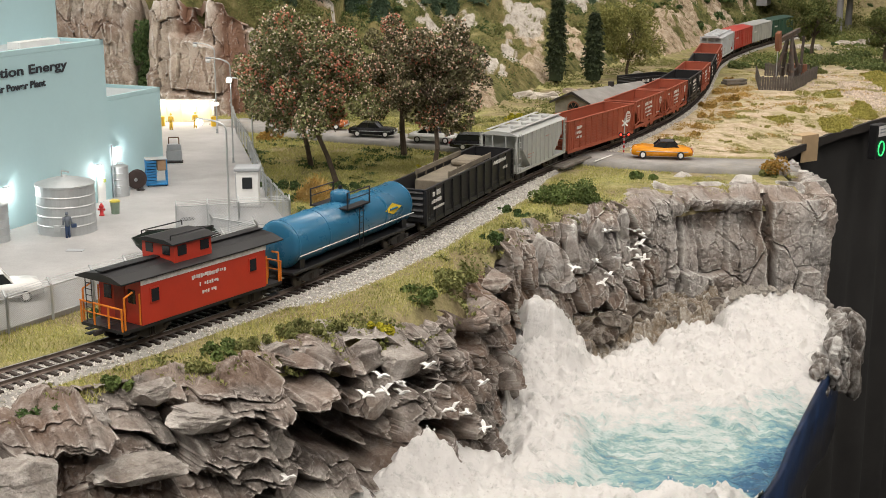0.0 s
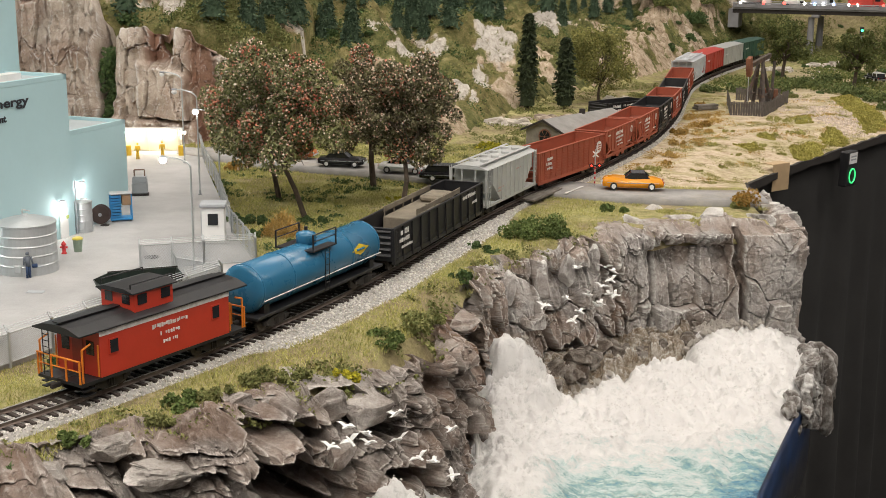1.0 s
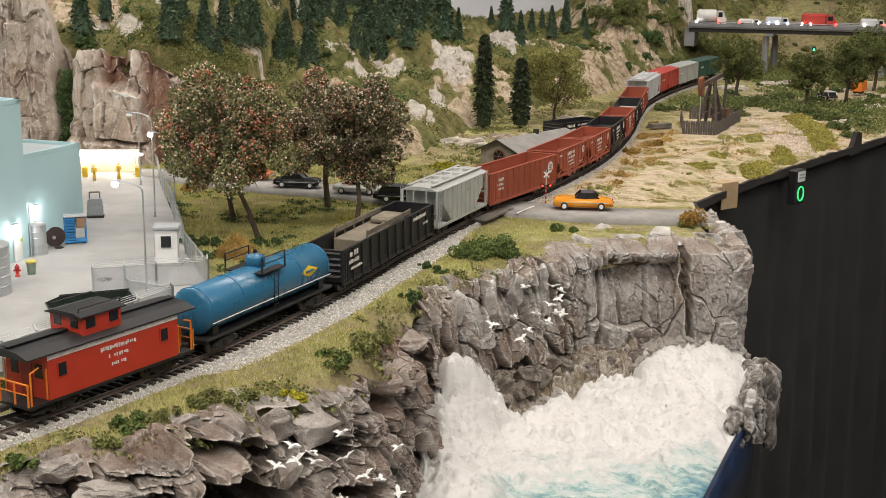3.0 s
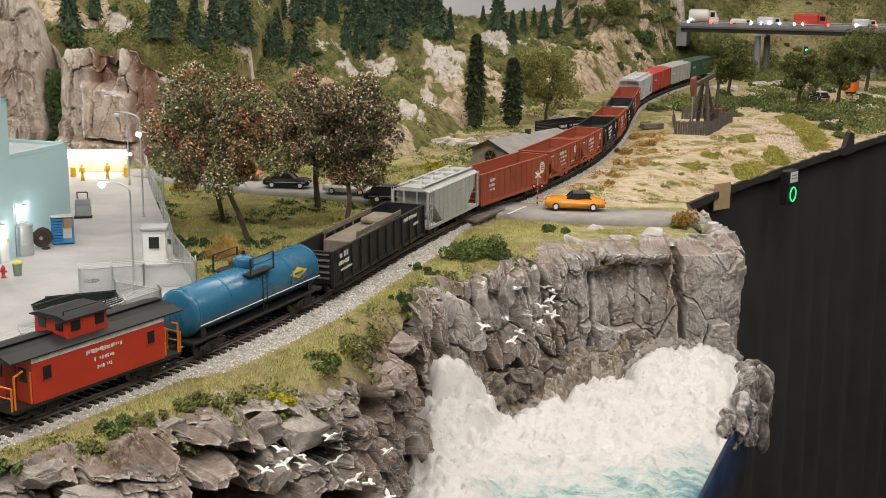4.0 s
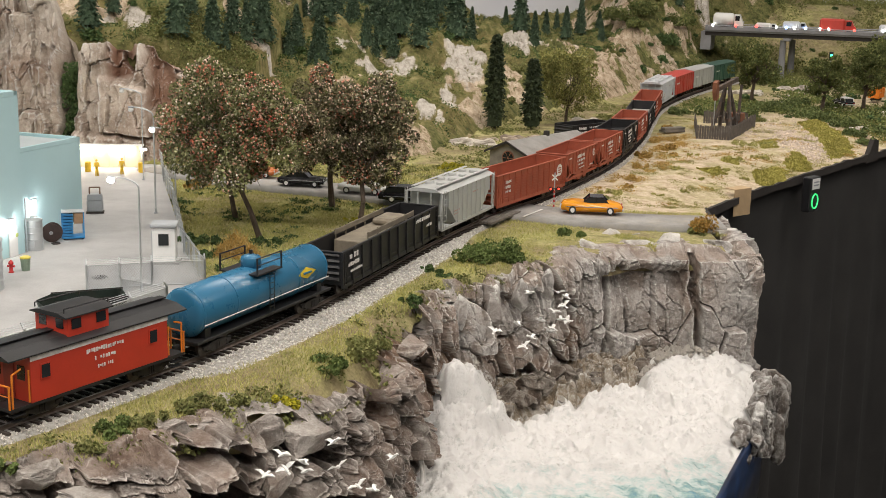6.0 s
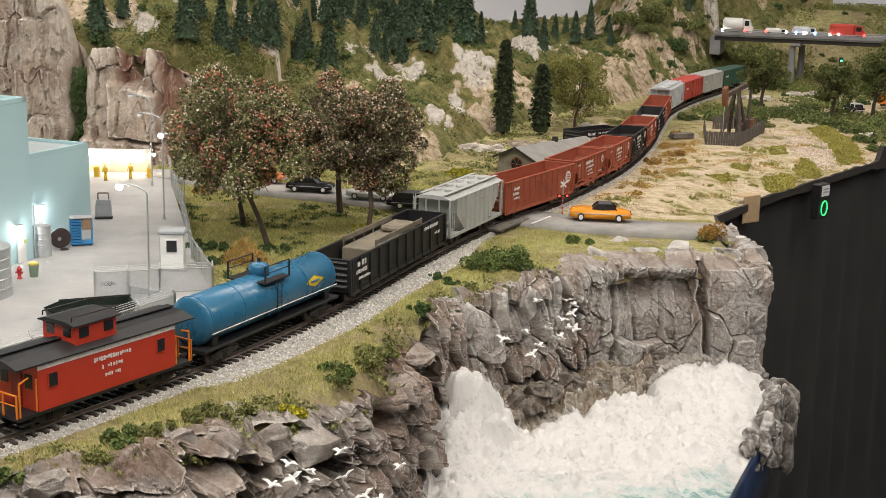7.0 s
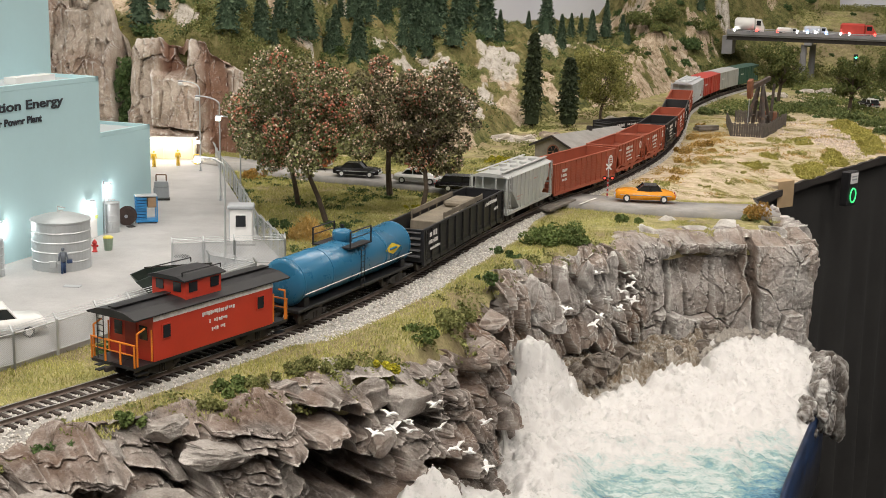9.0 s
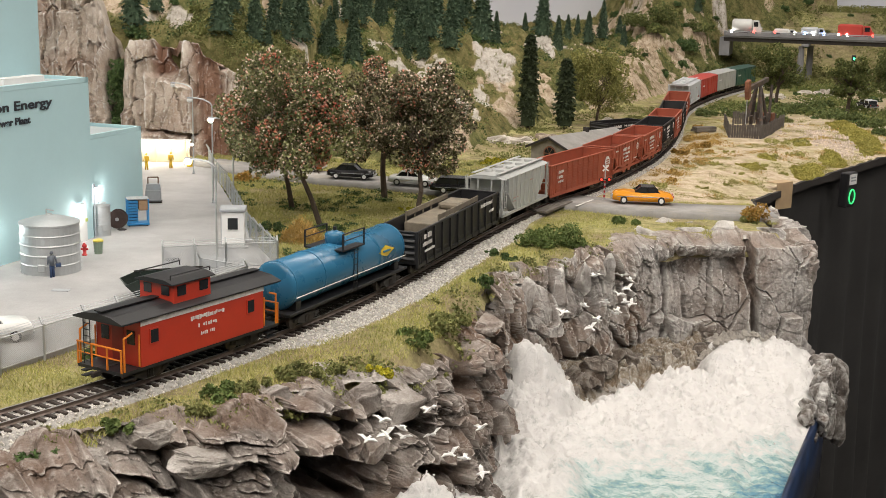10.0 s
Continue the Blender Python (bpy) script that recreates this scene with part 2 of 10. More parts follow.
def grid_faces(nu, nv, keep=None):
    i, j = np.meshgrid(np.arange(nu - 1), np.arange(nv - 1), indexing="ij")
    a = (i * nv + j).ravel()
    f = np.stack([a, a + nv, a + nv + 1, a + 1], 1)
    return f if keep is None else f[keep[f].all(1)]


def inside(px, py, poly):
    px, py = np.asarray(px, float), np.asarray(py, float)
    res = np.zeros(px.shape, bool)
    for (x0, y0), (x1, y1) in zip(poly, poly[1:] + poly[:1]):
        cross = ((y0 > py) != (y1 > py)) & (px < (x1 - x0) * (py - y0) / ((y1 - y0) or 1e-12) + x0)
        res ^= cross
    return res


def line_distance(px, py, line):
    """Distance to a polyline, positive on its left."""
    px, py = np.asarray(px, float), np.asarray(py, float)
    best = np.full(px.shape, 1e9)
    sign = np.ones(px.shape)
    for (x0, y0), (x1, y1) in zip(line, line[1:]):
        dx, dy = x1 - x0, y1 - y0
        t = np.clip(((px - x0) * dx + (py - y0) * dy) / (dx * dx + dy * dy), 0, 1)
        d = np.hypot(px - x0 - t * dx, py - y0 - t * dy)
        closer = d < best
        sign = np.where(closer, np.sign(dx * (py - y0) - dy * (px - x0)), sign)
        best = np.minimum(best, d)
    return best * np.where(sign == 0, 1, sign)


# ---- the plan ----
TRACK = [(-0.36, 0.39), (-0.26, 0.515), (-0.197, 0.599), (-0.152, 0.662), (-0.105, 0.738), (-0.052, 0.840), (-0.006, 0.953), (0.046, 1.100), (0.107, 1.250),
         (0.167, 1.364), (0.218, 1.477), (0.266, 1.600), (0.310, 1.743), (0.350, 1.905), (0.388, 2.090), (0.435, 2.290), (0.515, 2.510), (0.620, 2.740), (0.76, 3.0), (0.92, 3.22)]
CLIFF_LEFT = [(-0.46, 0.25), (-0.32, 0.41), (-0.19, 0.545), (-0.115, 0.602), (-0.062, 0.655), (-0.022, 0.692), (0.008, 0.735), (0.034, 0.800), (0.050, 0.852), (0.062, 0.905)]
CLIFF_RIGHT = [(0.066, 0.935), (0.082, 0.985), (0.108, 1.012), (0.150, 1.055), (0.205, 1.095), (0.260, 1.135), (0.315, 1.145), (0.345, 1.148), (0.357, 1.165), (0.360, 1.21), (0.348, 1.300)]
TABLE_EDGE = [(0.348, 1.300), (0.366, 1.400), (0.440, 1.528), (0.532, 1.657), (0.639, 1.807), (0.80, 2.02), (1.2, 2.56), (1.6, 3.08)]


def ragged(line, n, amount, seed):
    p, at = resample(line, n)
    t = np.gradient(p, axis=0)
    t /= np.linalg.norm(t, axis=1)[:, None]
    w = (fbm(at * 24, at * 0, 0, 3, seed) - 0.5) * amount * np.minimum(1, np.minimum(at, at[-1] - at) / 0.03)
    return [tuple(q) for q in p + np.stack([t[:, 1], -t[:, 0]], 1) * w[:, None]]


CLIFF_LEFT_LINE = [tuple(q) for q in resample(CLIFF_LEFT, 70)[0]]
CLIFF_LEFT = ragged(CLIFF_LEFT, 70, 0.030, 301)
CLIFF_RIGHT = ragged(CLIFF_RIGHT, 60, 0.018, 305)
OUTLINE = CLIFF_LEFT + CLIFF_RIGHT + TABLE_EDGE[1:] + [(1.6, 3.6), (-1.0, 3.6), (-1.0, 0.25)]
HILL_FOOT = [(0.95, 3.45), (0.72, 3.12), (0.50, 2.72), (0.335, 2.36), (0.20, 2.16), (0.105, 1.88), (0.045, 1.68), (-0.05, 1.575), (-0.20, 1.61), (-0.70, 1.61)]
HILL_FOOT = HILL_FOOT[::-1]
YARD = [(-0.9, 0.45), (-0.30, 0.60), (-0.232, 0.686), (-0.201, 0.741), (-0.158, 0.815), (-0.123, 0.881), (-0.125, 0.905), (-0.111, 0.964), (-0.150, 1.07), (-0.176, 1.169), (-0.248, 1.415), (-0.27, 1.53), (-0.9, 1.56)]
FLOOR_Z = -1.15


def offset_line(line, by):
    p = np.asarray(line, float)
    t = np.gradient(p, axis=0)
    t /= np.linalg.norm(t, axis=1)[:, None]
    b = np.asarray(by, float).reshape(-1, 1) if np.ndim(by) else by
    return [tuple(q) for q in p + np.stack([t[:, 1], -t[:, 0]], 1) * b]


def ground_z(x, y):
    x, y = np.asarray(x, float), np.asarray(y, float)
    z = np.full(np.broadcast(x, y).shape, -0.004)
    d = line_distance(x, y, HILL_FOOT)
    k = 0.40 + 0.42 * smooth(-0.08, 0.16, x) - 0.25 * smooth(0.30, 0.60, x)
    cap = 0.21 - 0.075 * smooth(-0.25, 0.10, x) + 0.03 * smooth(0.3, 0.9, x)
    up = np.maximum(d, 0)
    hill = cap * (1 - np.exp(-k * up / cap))
    hill = np.where(x < -0.19, hill + (0.125 - 0.04 * smooth(-0.30, -0.20, x)) * smooth(-0.13, -0.26, x) * smooth(0.008, 0.03, d), hill)
    rough = (fbm(x * 22, y * 22, 0, 4, 3) - 0.5) * 0.05 + (fbm(x * 6, y * 6, 0, 2, 8) - 0.5) * 0.07
    hill = hill * (1 - 0.32 * smooth(2.25, 2.75, y) * smooth(0.02, 0.16, x) * smooth(0.66, 0.50, x))
    z = z + hill + rough * smooth(0.0, 0.10, d)
    # sandy bank by the well, falling to the table's edge
    t = line_distance(x, y, TABLE_EDGE)
    z = z - 0.010 * smooth(0.10, 0.0, t) * smooth(1.33, 1.44, y)
    z = z + (fbm(x * 30, y * 30, 0, 3, 5) - 0.5) * 0.0050 * smooth(0.01, 0.07, t) * smooth(1.33, 1.5, y) * smooth(0.03, 0.08, np.abs(line_distance(x, y, TRACK)))
    # embankment falling from the track to the cliff
    c = line_distance(x, y, CLIFF_LEFT)
    z = z - 0.012 * smooth(0.045, 0.005, c) * smooth(-0.12, 0.0, x) * smooth(1.0, 0.9, y)
    # worn shoulders along the cliff edges
    z = z - 0.009 * smooth(0.024, -0.002, c + 0.010 * (fbm(x * 34, y * 34, 0, 2, 95) - 0.5)) * smooth(0.96, 0.92, y)
    e = line_distance(x, y, CLIFF_RIGHT)
    z = z - 0.010 * smooth(0.026, -0.002, e + 0.012 * (fbm(x * 34, y * 34, 0, 2, 96) - 0.5)) * smooth(1.215, 1.185, y) * smooth(0.93, 0.95, y)
    z = z + 0.085 * smooth(2.70, 3.15, y) * smooth(0.40, 0.56, x) * smooth(0.85, 0.70, x) * smooth(0.03, 0.16, d)
    # the hill climbs out of sight beyond the curve
    z = z + 0.13 * smooth(2.80, 3.30, y) * smooth(0.36, 0.50, x) * smooth(0.03, 0.20, d)
    # far hillside behind the bridge
    z = z + 0.16 * smooth(3.10, 3.45, y) * smooth(0.62, 0.8, x)
    return z


# ---- the layout's ground ----
def inner_grid(poly, step):
    xs, ys = np.meshgrid(np.arange(-1.0, 1.6, step), np.arange(0.25, 3.6, step), indexing="ij")
    ok = inside(xs, ys, poly)
    ring = poly + poly[:1]
    ok &= np.abs(line_distance(xs, ys, ring)) > step * 0.5
    return np.stack([xs[ok], ys[ok]], 1)


def ground_material():
    m, nt, b = tree_of("scenic_ground")
    pos = position(nt)
    n1 = noise_node(nt, 9, 5, 0.65, pos)
    n2 = noise_node(nt, 85, 6, 0.72, pos)
    n3 = noise_node(nt, 420, 5, 0.7, pos)
    n4 = noise_node(nt, 22, 4, 0.6, pos)
    green = ramp(nt, n2.outputs[0], [(0.28, (0.16, 0.165, 0.060)), (0.5, (0.32, 0.305, 0.125)), (0.72, (0.50, 0.44, 0.235))])
    sand = ramp(nt, n2.outputs[0], [(0.3, (0.29, 0.22, 0.14)), (0.45, (0.47, 0.38, 0.27)), (0.6, (0.58, 0.485, 0.36)), (0.75, (0.66, 0.58, 0.46))])
    earth = ramp(nt, n2.outputs[0], [(0.3, (0.15, 0.115, 0.07)), (0.6, (0.28, 0.22, 0.14)), (0.8, (0.40, 0.33, 0.23))])
    sep = nt.nodes.new("ShaderNodeSeparateXYZ")
    link(nt, pos, sep.inputs[0])
    # the sandy field lies beyond the crossing on the open side of the track
    a = nt.nodes.new("ShaderNodeMath")
    a.operation = "MULTIPLY"
    a.inputs[1].default_value = -2.1
    link(nt, sep.outputs[0], a.inputs[0])
    s = nt.nodes.new("ShaderNodeMath")
    s.operation = "ADD"
    link(nt, sep.outputs[1], s.inputs[0])
    link(nt, a.outputs[0], s.inputs[1])
    side = nt.nodes.new("ShaderNodeMapRange")
    side.inputs[1].default_value, side.inputs[2].default_value = 1.22, 1.00
    link(nt, s.outputs[0], side.inputs[0])
    far = nt.nodes.new("ShaderNodeMapRange")
    far.inputs[1].default_value, far.inputs[2].default_value = 1.27, 1.34
    link(nt, sep.outputs[1], far.inputs[0])
    near = nt.nodes.new("ShaderNodeMapRange")
    near.inputs[1].default_value, near.inputs[2].default_value = 2.34, 2.22
    link(nt, sep.outputs[1], near.inputs[0])
    again = nt.nodes.new("ShaderNodeMapRange")
    again.inputs[1].default_value, again.inputs[2].default_value, again.inputs[4].default_value = 2.40, 2.48, 0.85
    link(nt, sep.outputs[1], again.inputs[0])
    until = nt.nodes.new("ShaderNodeMapRange")
    until.inputs[1].default_value, until.inputs[2].default_value = 3.0, 2.88
    link(nt, sep.outputs[1], until.inputs[0])
    strip = nt.nodes.new("ShaderNodeMath")
    strip.operation = "MULTIPLY"
    link(nt, again.outputs[0], strip.inputs[0])
    link(nt, until.outputs[0], strip.inputs[1])
    sandy = nt.nodes.new("ShaderNodeMath")
    sandy.operation = "MAXIMUM"
    link(nt, near.outputs[0], sandy.inputs[0])
    link(nt, strip.outputs[0], sandy.inputs[1])
    span = nt.nodes.new("ShaderNodeMath")
    span.operation = "MULTIPLY"
    link(nt, far.outputs[0], span.inputs[0])
    link(nt, sandy.outputs[0], span.inputs[1])
    both = nt.nodes.new("ShaderNodeMath")
    both.operation = "MULTIPLY"
    link(nt, side.outputs[0], both.inputs[0])
    link(nt, span.outputs[0], both.inputs[1])
    patch = ramp(nt, n4.outputs[0], [(0.44, (0.0, 0.0, 0.0)), (0.64, (0.55, 0.55, 0.55))])
    hillcol = mix(nt, ramp(nt, n1.outputs[0], [(0.41, (0, 0, 0)), (0.58, (0.8, 0.8, 0.8))]), green, earth)
    field = mix(nt, patch, sand, green)
    col = mix(nt, both.outputs[0], hillcol, field)
    col = mix(nt, 0.6, col, n3.outputs[0], "OVERLAY")
    link(nt, col, b.inputs["Base Color"])
    b.inputs["Roughness"].default_value = 0.95
    b.inputs["Specular IOR Level"].default_value = 0.1
    bump(nt, b, n3.outputs[0], 0.6, 0.0015)
    return m


M_GROUND = ground_material()


def build_ground():
    from mathutils.geometry import delaunay_2d_cdt
    edge, _ = resample(offset_line(CLIFF_LEFT, -0.011) + offset_line(CLIFF_RIGHT[:-6], -0.011) + CLIFF_RIGHT[-3:], 190)
    edge2, _ = resample(TABLE_EDGE, 70)
    back, _ = resample([(1.6, 3.6), (-1.0, 3.6), (-1.0, 0.25)], 180)
    ring = np.vstack([edge, edge2[1:], back])
    pts = inner_grid([tuple(p) for p in ring], 0.0135)
    allp = [Vector(p) for p in np.vstack([ring, pts])]
    loop = list(range(len(ring)))
    vs, _, fs, *_ = delaunay_2d_cdt(allp, [], [loop], 1, 1e-6)
    v = np.array([(p.x, p.y) for p in vs])
    z = ground_z(v[:, 0], v[:, 1])
    z[:188] -= 0.012
    ob = new("ground", mesh_np("ground", np.column_stack([v, z]), np.array([f for f in fs if len(f) == 3]), M_GROUND, False))
    return tagged(ob, "modelled ground of grass, sand and hillside on the layout table", "ground", kind="structure")


build_ground()


# ---- the wooded hillside ----
PALE_OUTCROPS = [(0.092, 2.249, 0.030, 0.120, 0.016), (0.195, 2.608, 0.026, 0.140, 0.030), (0.036, 1.852, 0.018, 0.018, 0.010), (0.067, 1.957, 0.010, 0.067, 0.008), (0.155, 1.900, 0.024, 0.060, 0.012),
                 (-0.063, 2.075, 0.028, 0.020, 0.008), (-0.109, 2.107, 0.024, 0.016, 0.008), (-0.038, 2.172, 0.014, 0.034, 0.008), (-0.350, 1.717, 0.025, 0.020, 0.016), (-0.386, 1.705, 0.012, 0.014, 0.010),
                 (-0.366, 1.825, 0.041, 0.031, 0.014), (-0.009, 2.121, 0.019, 0.049, 0.010), (-0.194, 1.841, 0.012, 0.015, 0.010), (-0.190, 2.307, 0.014, 0.063, 0.012), (0.671, 3.243, 0.022, 0.050, 0.050)]
TAN_OUTCROPS = [(0.040, 1.700, 0.026, 0.050, 0.010), (0.084, 1.742, 0.020, 0.060, 0.008), (0.115, 1.972, 0.024, 0.050, 0.012), (0.107, 2.094, 0.014, 0.076, 0.010), (0.371, 2.520, 0.040, 0.180, 0.014),
                (0.448, 2.700, 0.044, 0.190, 0.018), (0.458, 3.100, 0.030, 0.120, 0.016), (0.525, 2.900, 0.040, 0.090, 0.016), (0.600, 3.080, 0.030, 0.060, 0.014), (0.174, 2.247, 0.020, 0.030, 0.010),
                (0.239, 2.190, 0.060, 0.060, 0.010), (0.306, 2.678, 0.030, 0.082, 0.010), (0.280, 2.330, 0.030, 0.070, 0.008), (0.040, 1.620, 0.050, 0.030, 0.010)]


def hill_relief(x, y):
    """Height over the plain slope, bareness of the rock and its whiteness."""
    d = line_distance(x, y, HILL_FOOT)
    w = fbm(x * 34, y * 26, 0, 3, 401) - 0.5
    rock, pale, lift = np.zeros(x.shape), np.zeros(x.shape), np.zeros(x.shape)
    for k, group in enumerate((TAN_OUTCROPS, PALE_OUTCROPS)):
        for cx, cy, rx, ry, h in group:
            m = smooth(1.15, 0.85, np.hypot((x - cx) / rx, (y - cy) / ry) + 2.0 * w)
            rock = np.maximum(rock, m)
            pale = np.where(m > 0.05, np.maximum(pale, m * k), pale)
            lift = np.maximum(lift, 0.5 * h * m)
    stray = smooth(0.60, 0.66, fbm(x * 13, y * 11, 0, 4, 407)) * smooth(0.02, 0.06, d)
    rock = np.maximum(rock, stray * 0.9) * (1 - smooth(-0.15, -0.17, x) * smooth(0.09, 0.06, d))
    pale = np.maximum(pale, stray * smooth(0.5, 0.7, fbm(x * 4, y * 4, 0, 2, 408)))
    # broken blocks in the rock, gullied across the slope
    f1, f2, cid, dx, dy = worley(x / 0.024 + 0.8 * w, y / 0.040 + 0.8 * w, 411)
    g1, g2, gid, gx, gy = worley(x / 0.010 + 0.6 * w, y / 0.016, 413)
    along = 0.49 * x + 0.87 * y
    gully = np.abs(fbm(along * 40, (0.87 * x - 0.49 * y) * 7, 0, 3, 415) - 0.5) * 2
    stone = 0.75 * cid + 1.2 * dx * (hash01(np.floor(cid * 9999), cid * 0) - 0.5) - 0.5 * dy - 0.55 * smooth(0.16, 0.0, f2 - f1) + 0.34 * gid + 0.5 * gx * (gid - 0.5) - 0.22 * smooth(0.16, 0.0, g2 - g1) + 0.8 * gully * smooth(0.28, 0.36, x)
    # cushions of shrub and moss between
    h1, h2, hid, hx, hy = worley(x / 0.030 + w, y / 0.036 + w, 417)
    c1, _, ccid, _, _ = worley(x / 0.012 + w, y / 0.014, 419)
    shrub = np.sqrt(np.maximum(0, 1 - (1.2 * h1) ** 2)) * hid * 0.011 + np.sqrt(np.maximum(0, 1 - (1.25 * c1) ** 2)) * (0.3 + ccid) * 0.0036 + (fbm(x * 160, y * 160, 0, 2, 421) - 0.5) * 0.0022
    rock = rock * (1 - 0.75 * smooth(0.13, 0.02, f2 - f1)) * (0.55 + 0.45 * smooth(0.40, 0.50, fbm(x * 75, y * 60, 0, 3, 425)))
    dz = rock * (lift + 0.011 * stone) + (1 - rock) * shrub * (0.6 + 1.0 * smooth(0.40, 0.55, fbm(x * 12, y * 12, 0, 2, 423) + 0.1))
    return dz * smooth(0.0, 0.05, d) + 0.004 * smooth(0.0, 0.02, d) - 0.010 * smooth(0.004, -0.012, d), rock, pale


def hill_z(x, y):
    x, y = np.atleast_1d(np.asarray(x, float)), np.atleast_1d(np.asarray(y, float))
    z = ground_z(x, y) + np.maximum(0, hill_relief(x, y)[0])
    return z


def hillside_material():
    m, nt, b = tree_of("hillside_scenery")
    pos = position(nt)
    big = noise_node(nt, 7, 5, 0.65, pos)
    mid = noise_node(nt, 60, 6, 0.72, pos)
    fine = noise_node(nt, 380, 5, 0.72, pos)
    rock, pale = nt.nodes.new("ShaderNodeAttribute"), nt.nodes.new("ShaderNodeAttribute")
    rock.attribute_name, pale.attribute_name = "bare", "white"
    moss = ramp(nt, mid.outputs[0], [(0.32, (0.045, 0.055, 0.022)), (0.46, (0.115, 0.122, 0.046)), (0.58, (0.20, 0.19, 0.078)), (0.74, (0.33, 0.28, 0.15))])
    straw = ramp(nt, mid.outputs[0], [(0.30, (0.13, 0.105, 0.045)), (0.6, (0.27, 0.225, 0.10)), (0.8, (0.40, 0.34, 0.20))])
    moss = mix(nt, ramp(nt, big.outputs[0], [(0.46, (0, 0, 0)), (0.62, (0.8, 0.8, 0.8))]), moss, straw)
    tan = ramp(nt, mid.outputs[0], [(0.30, (0.15, 0.105, 0.065)), (0.46, (0.40, 0.31, 0.215)), (0.60, (0.58, 0.48, 0.365)), (0.75, (0.68, 0.59, 0.48))])
    white = ramp(nt, mid.outputs[0], [(0.30, (0.20, 0.17, 0.13)), (0.48, (0.48, 0.44, 0.385)), (0.7, (0.70, 0.66, 0.61))])
    stone = mix(nt, pale.outputs["Fac"], tan, white)
    edge = nt.nodes.new("ShaderNodeMath")
    edge.operation = "MULTIPLY_ADD"
    edge.inputs[1].default_value = 0.7
    link(nt, fine.outputs[0], edge.inputs[0])
    link(nt, rock.outputs["Fac"], edge.inputs[2])
    col = mix(nt, ramp(nt, edge.outputs[0], [(0.62, (0, 0, 0)), (0.86, (1, 1, 1))]), moss, stone)
    col = mix(nt, 0.5, col, fine.outputs[0], "OVERLAY")
    link(nt, col, b.inputs["Base Color"])
    b.inputs["Roughness"].default_value = 0.95
    b.inputs["Specular IOR Level"].default_value = 0.1
    bump(nt, b, fine.outputs[0], 0.8, 0.003)
    return m


def build_hillside():
    xs, ys = np.arange(-0.56, 1.46, 0.0037), np.arange(1.555, 3.58, 0.0056)
    X, Y = np.meshgrid(xs, ys, indexing="ij")
    dz, rock, pale = hill_relief(X, Y)
    Z = ground_z(X, Y) + dz
    d = line_distance(X, Y, HILL_FOOT)
    keep = ((d > -0.012) & ((X > -0.17) | (Y > 1.628))).ravel()
    me = mesh_np("hillside", np.stack([X.ravel(), Y.ravel(), Z.ravel()], 1), grid_faces(len(xs), len(ys), keep), hillside_material(), False)
    for nm, a in (("bare", rock), ("white", pale)):
        me.attributes.new(nm, "FLOAT", "POINT").data.foreach_set("value", a.ravel().astype(np.float32))
    return tagged(new("hillside", me), "modelled hillside of moss, shrubs and bare tan and white rock", "hillside", kind="structure")


build_hillside()


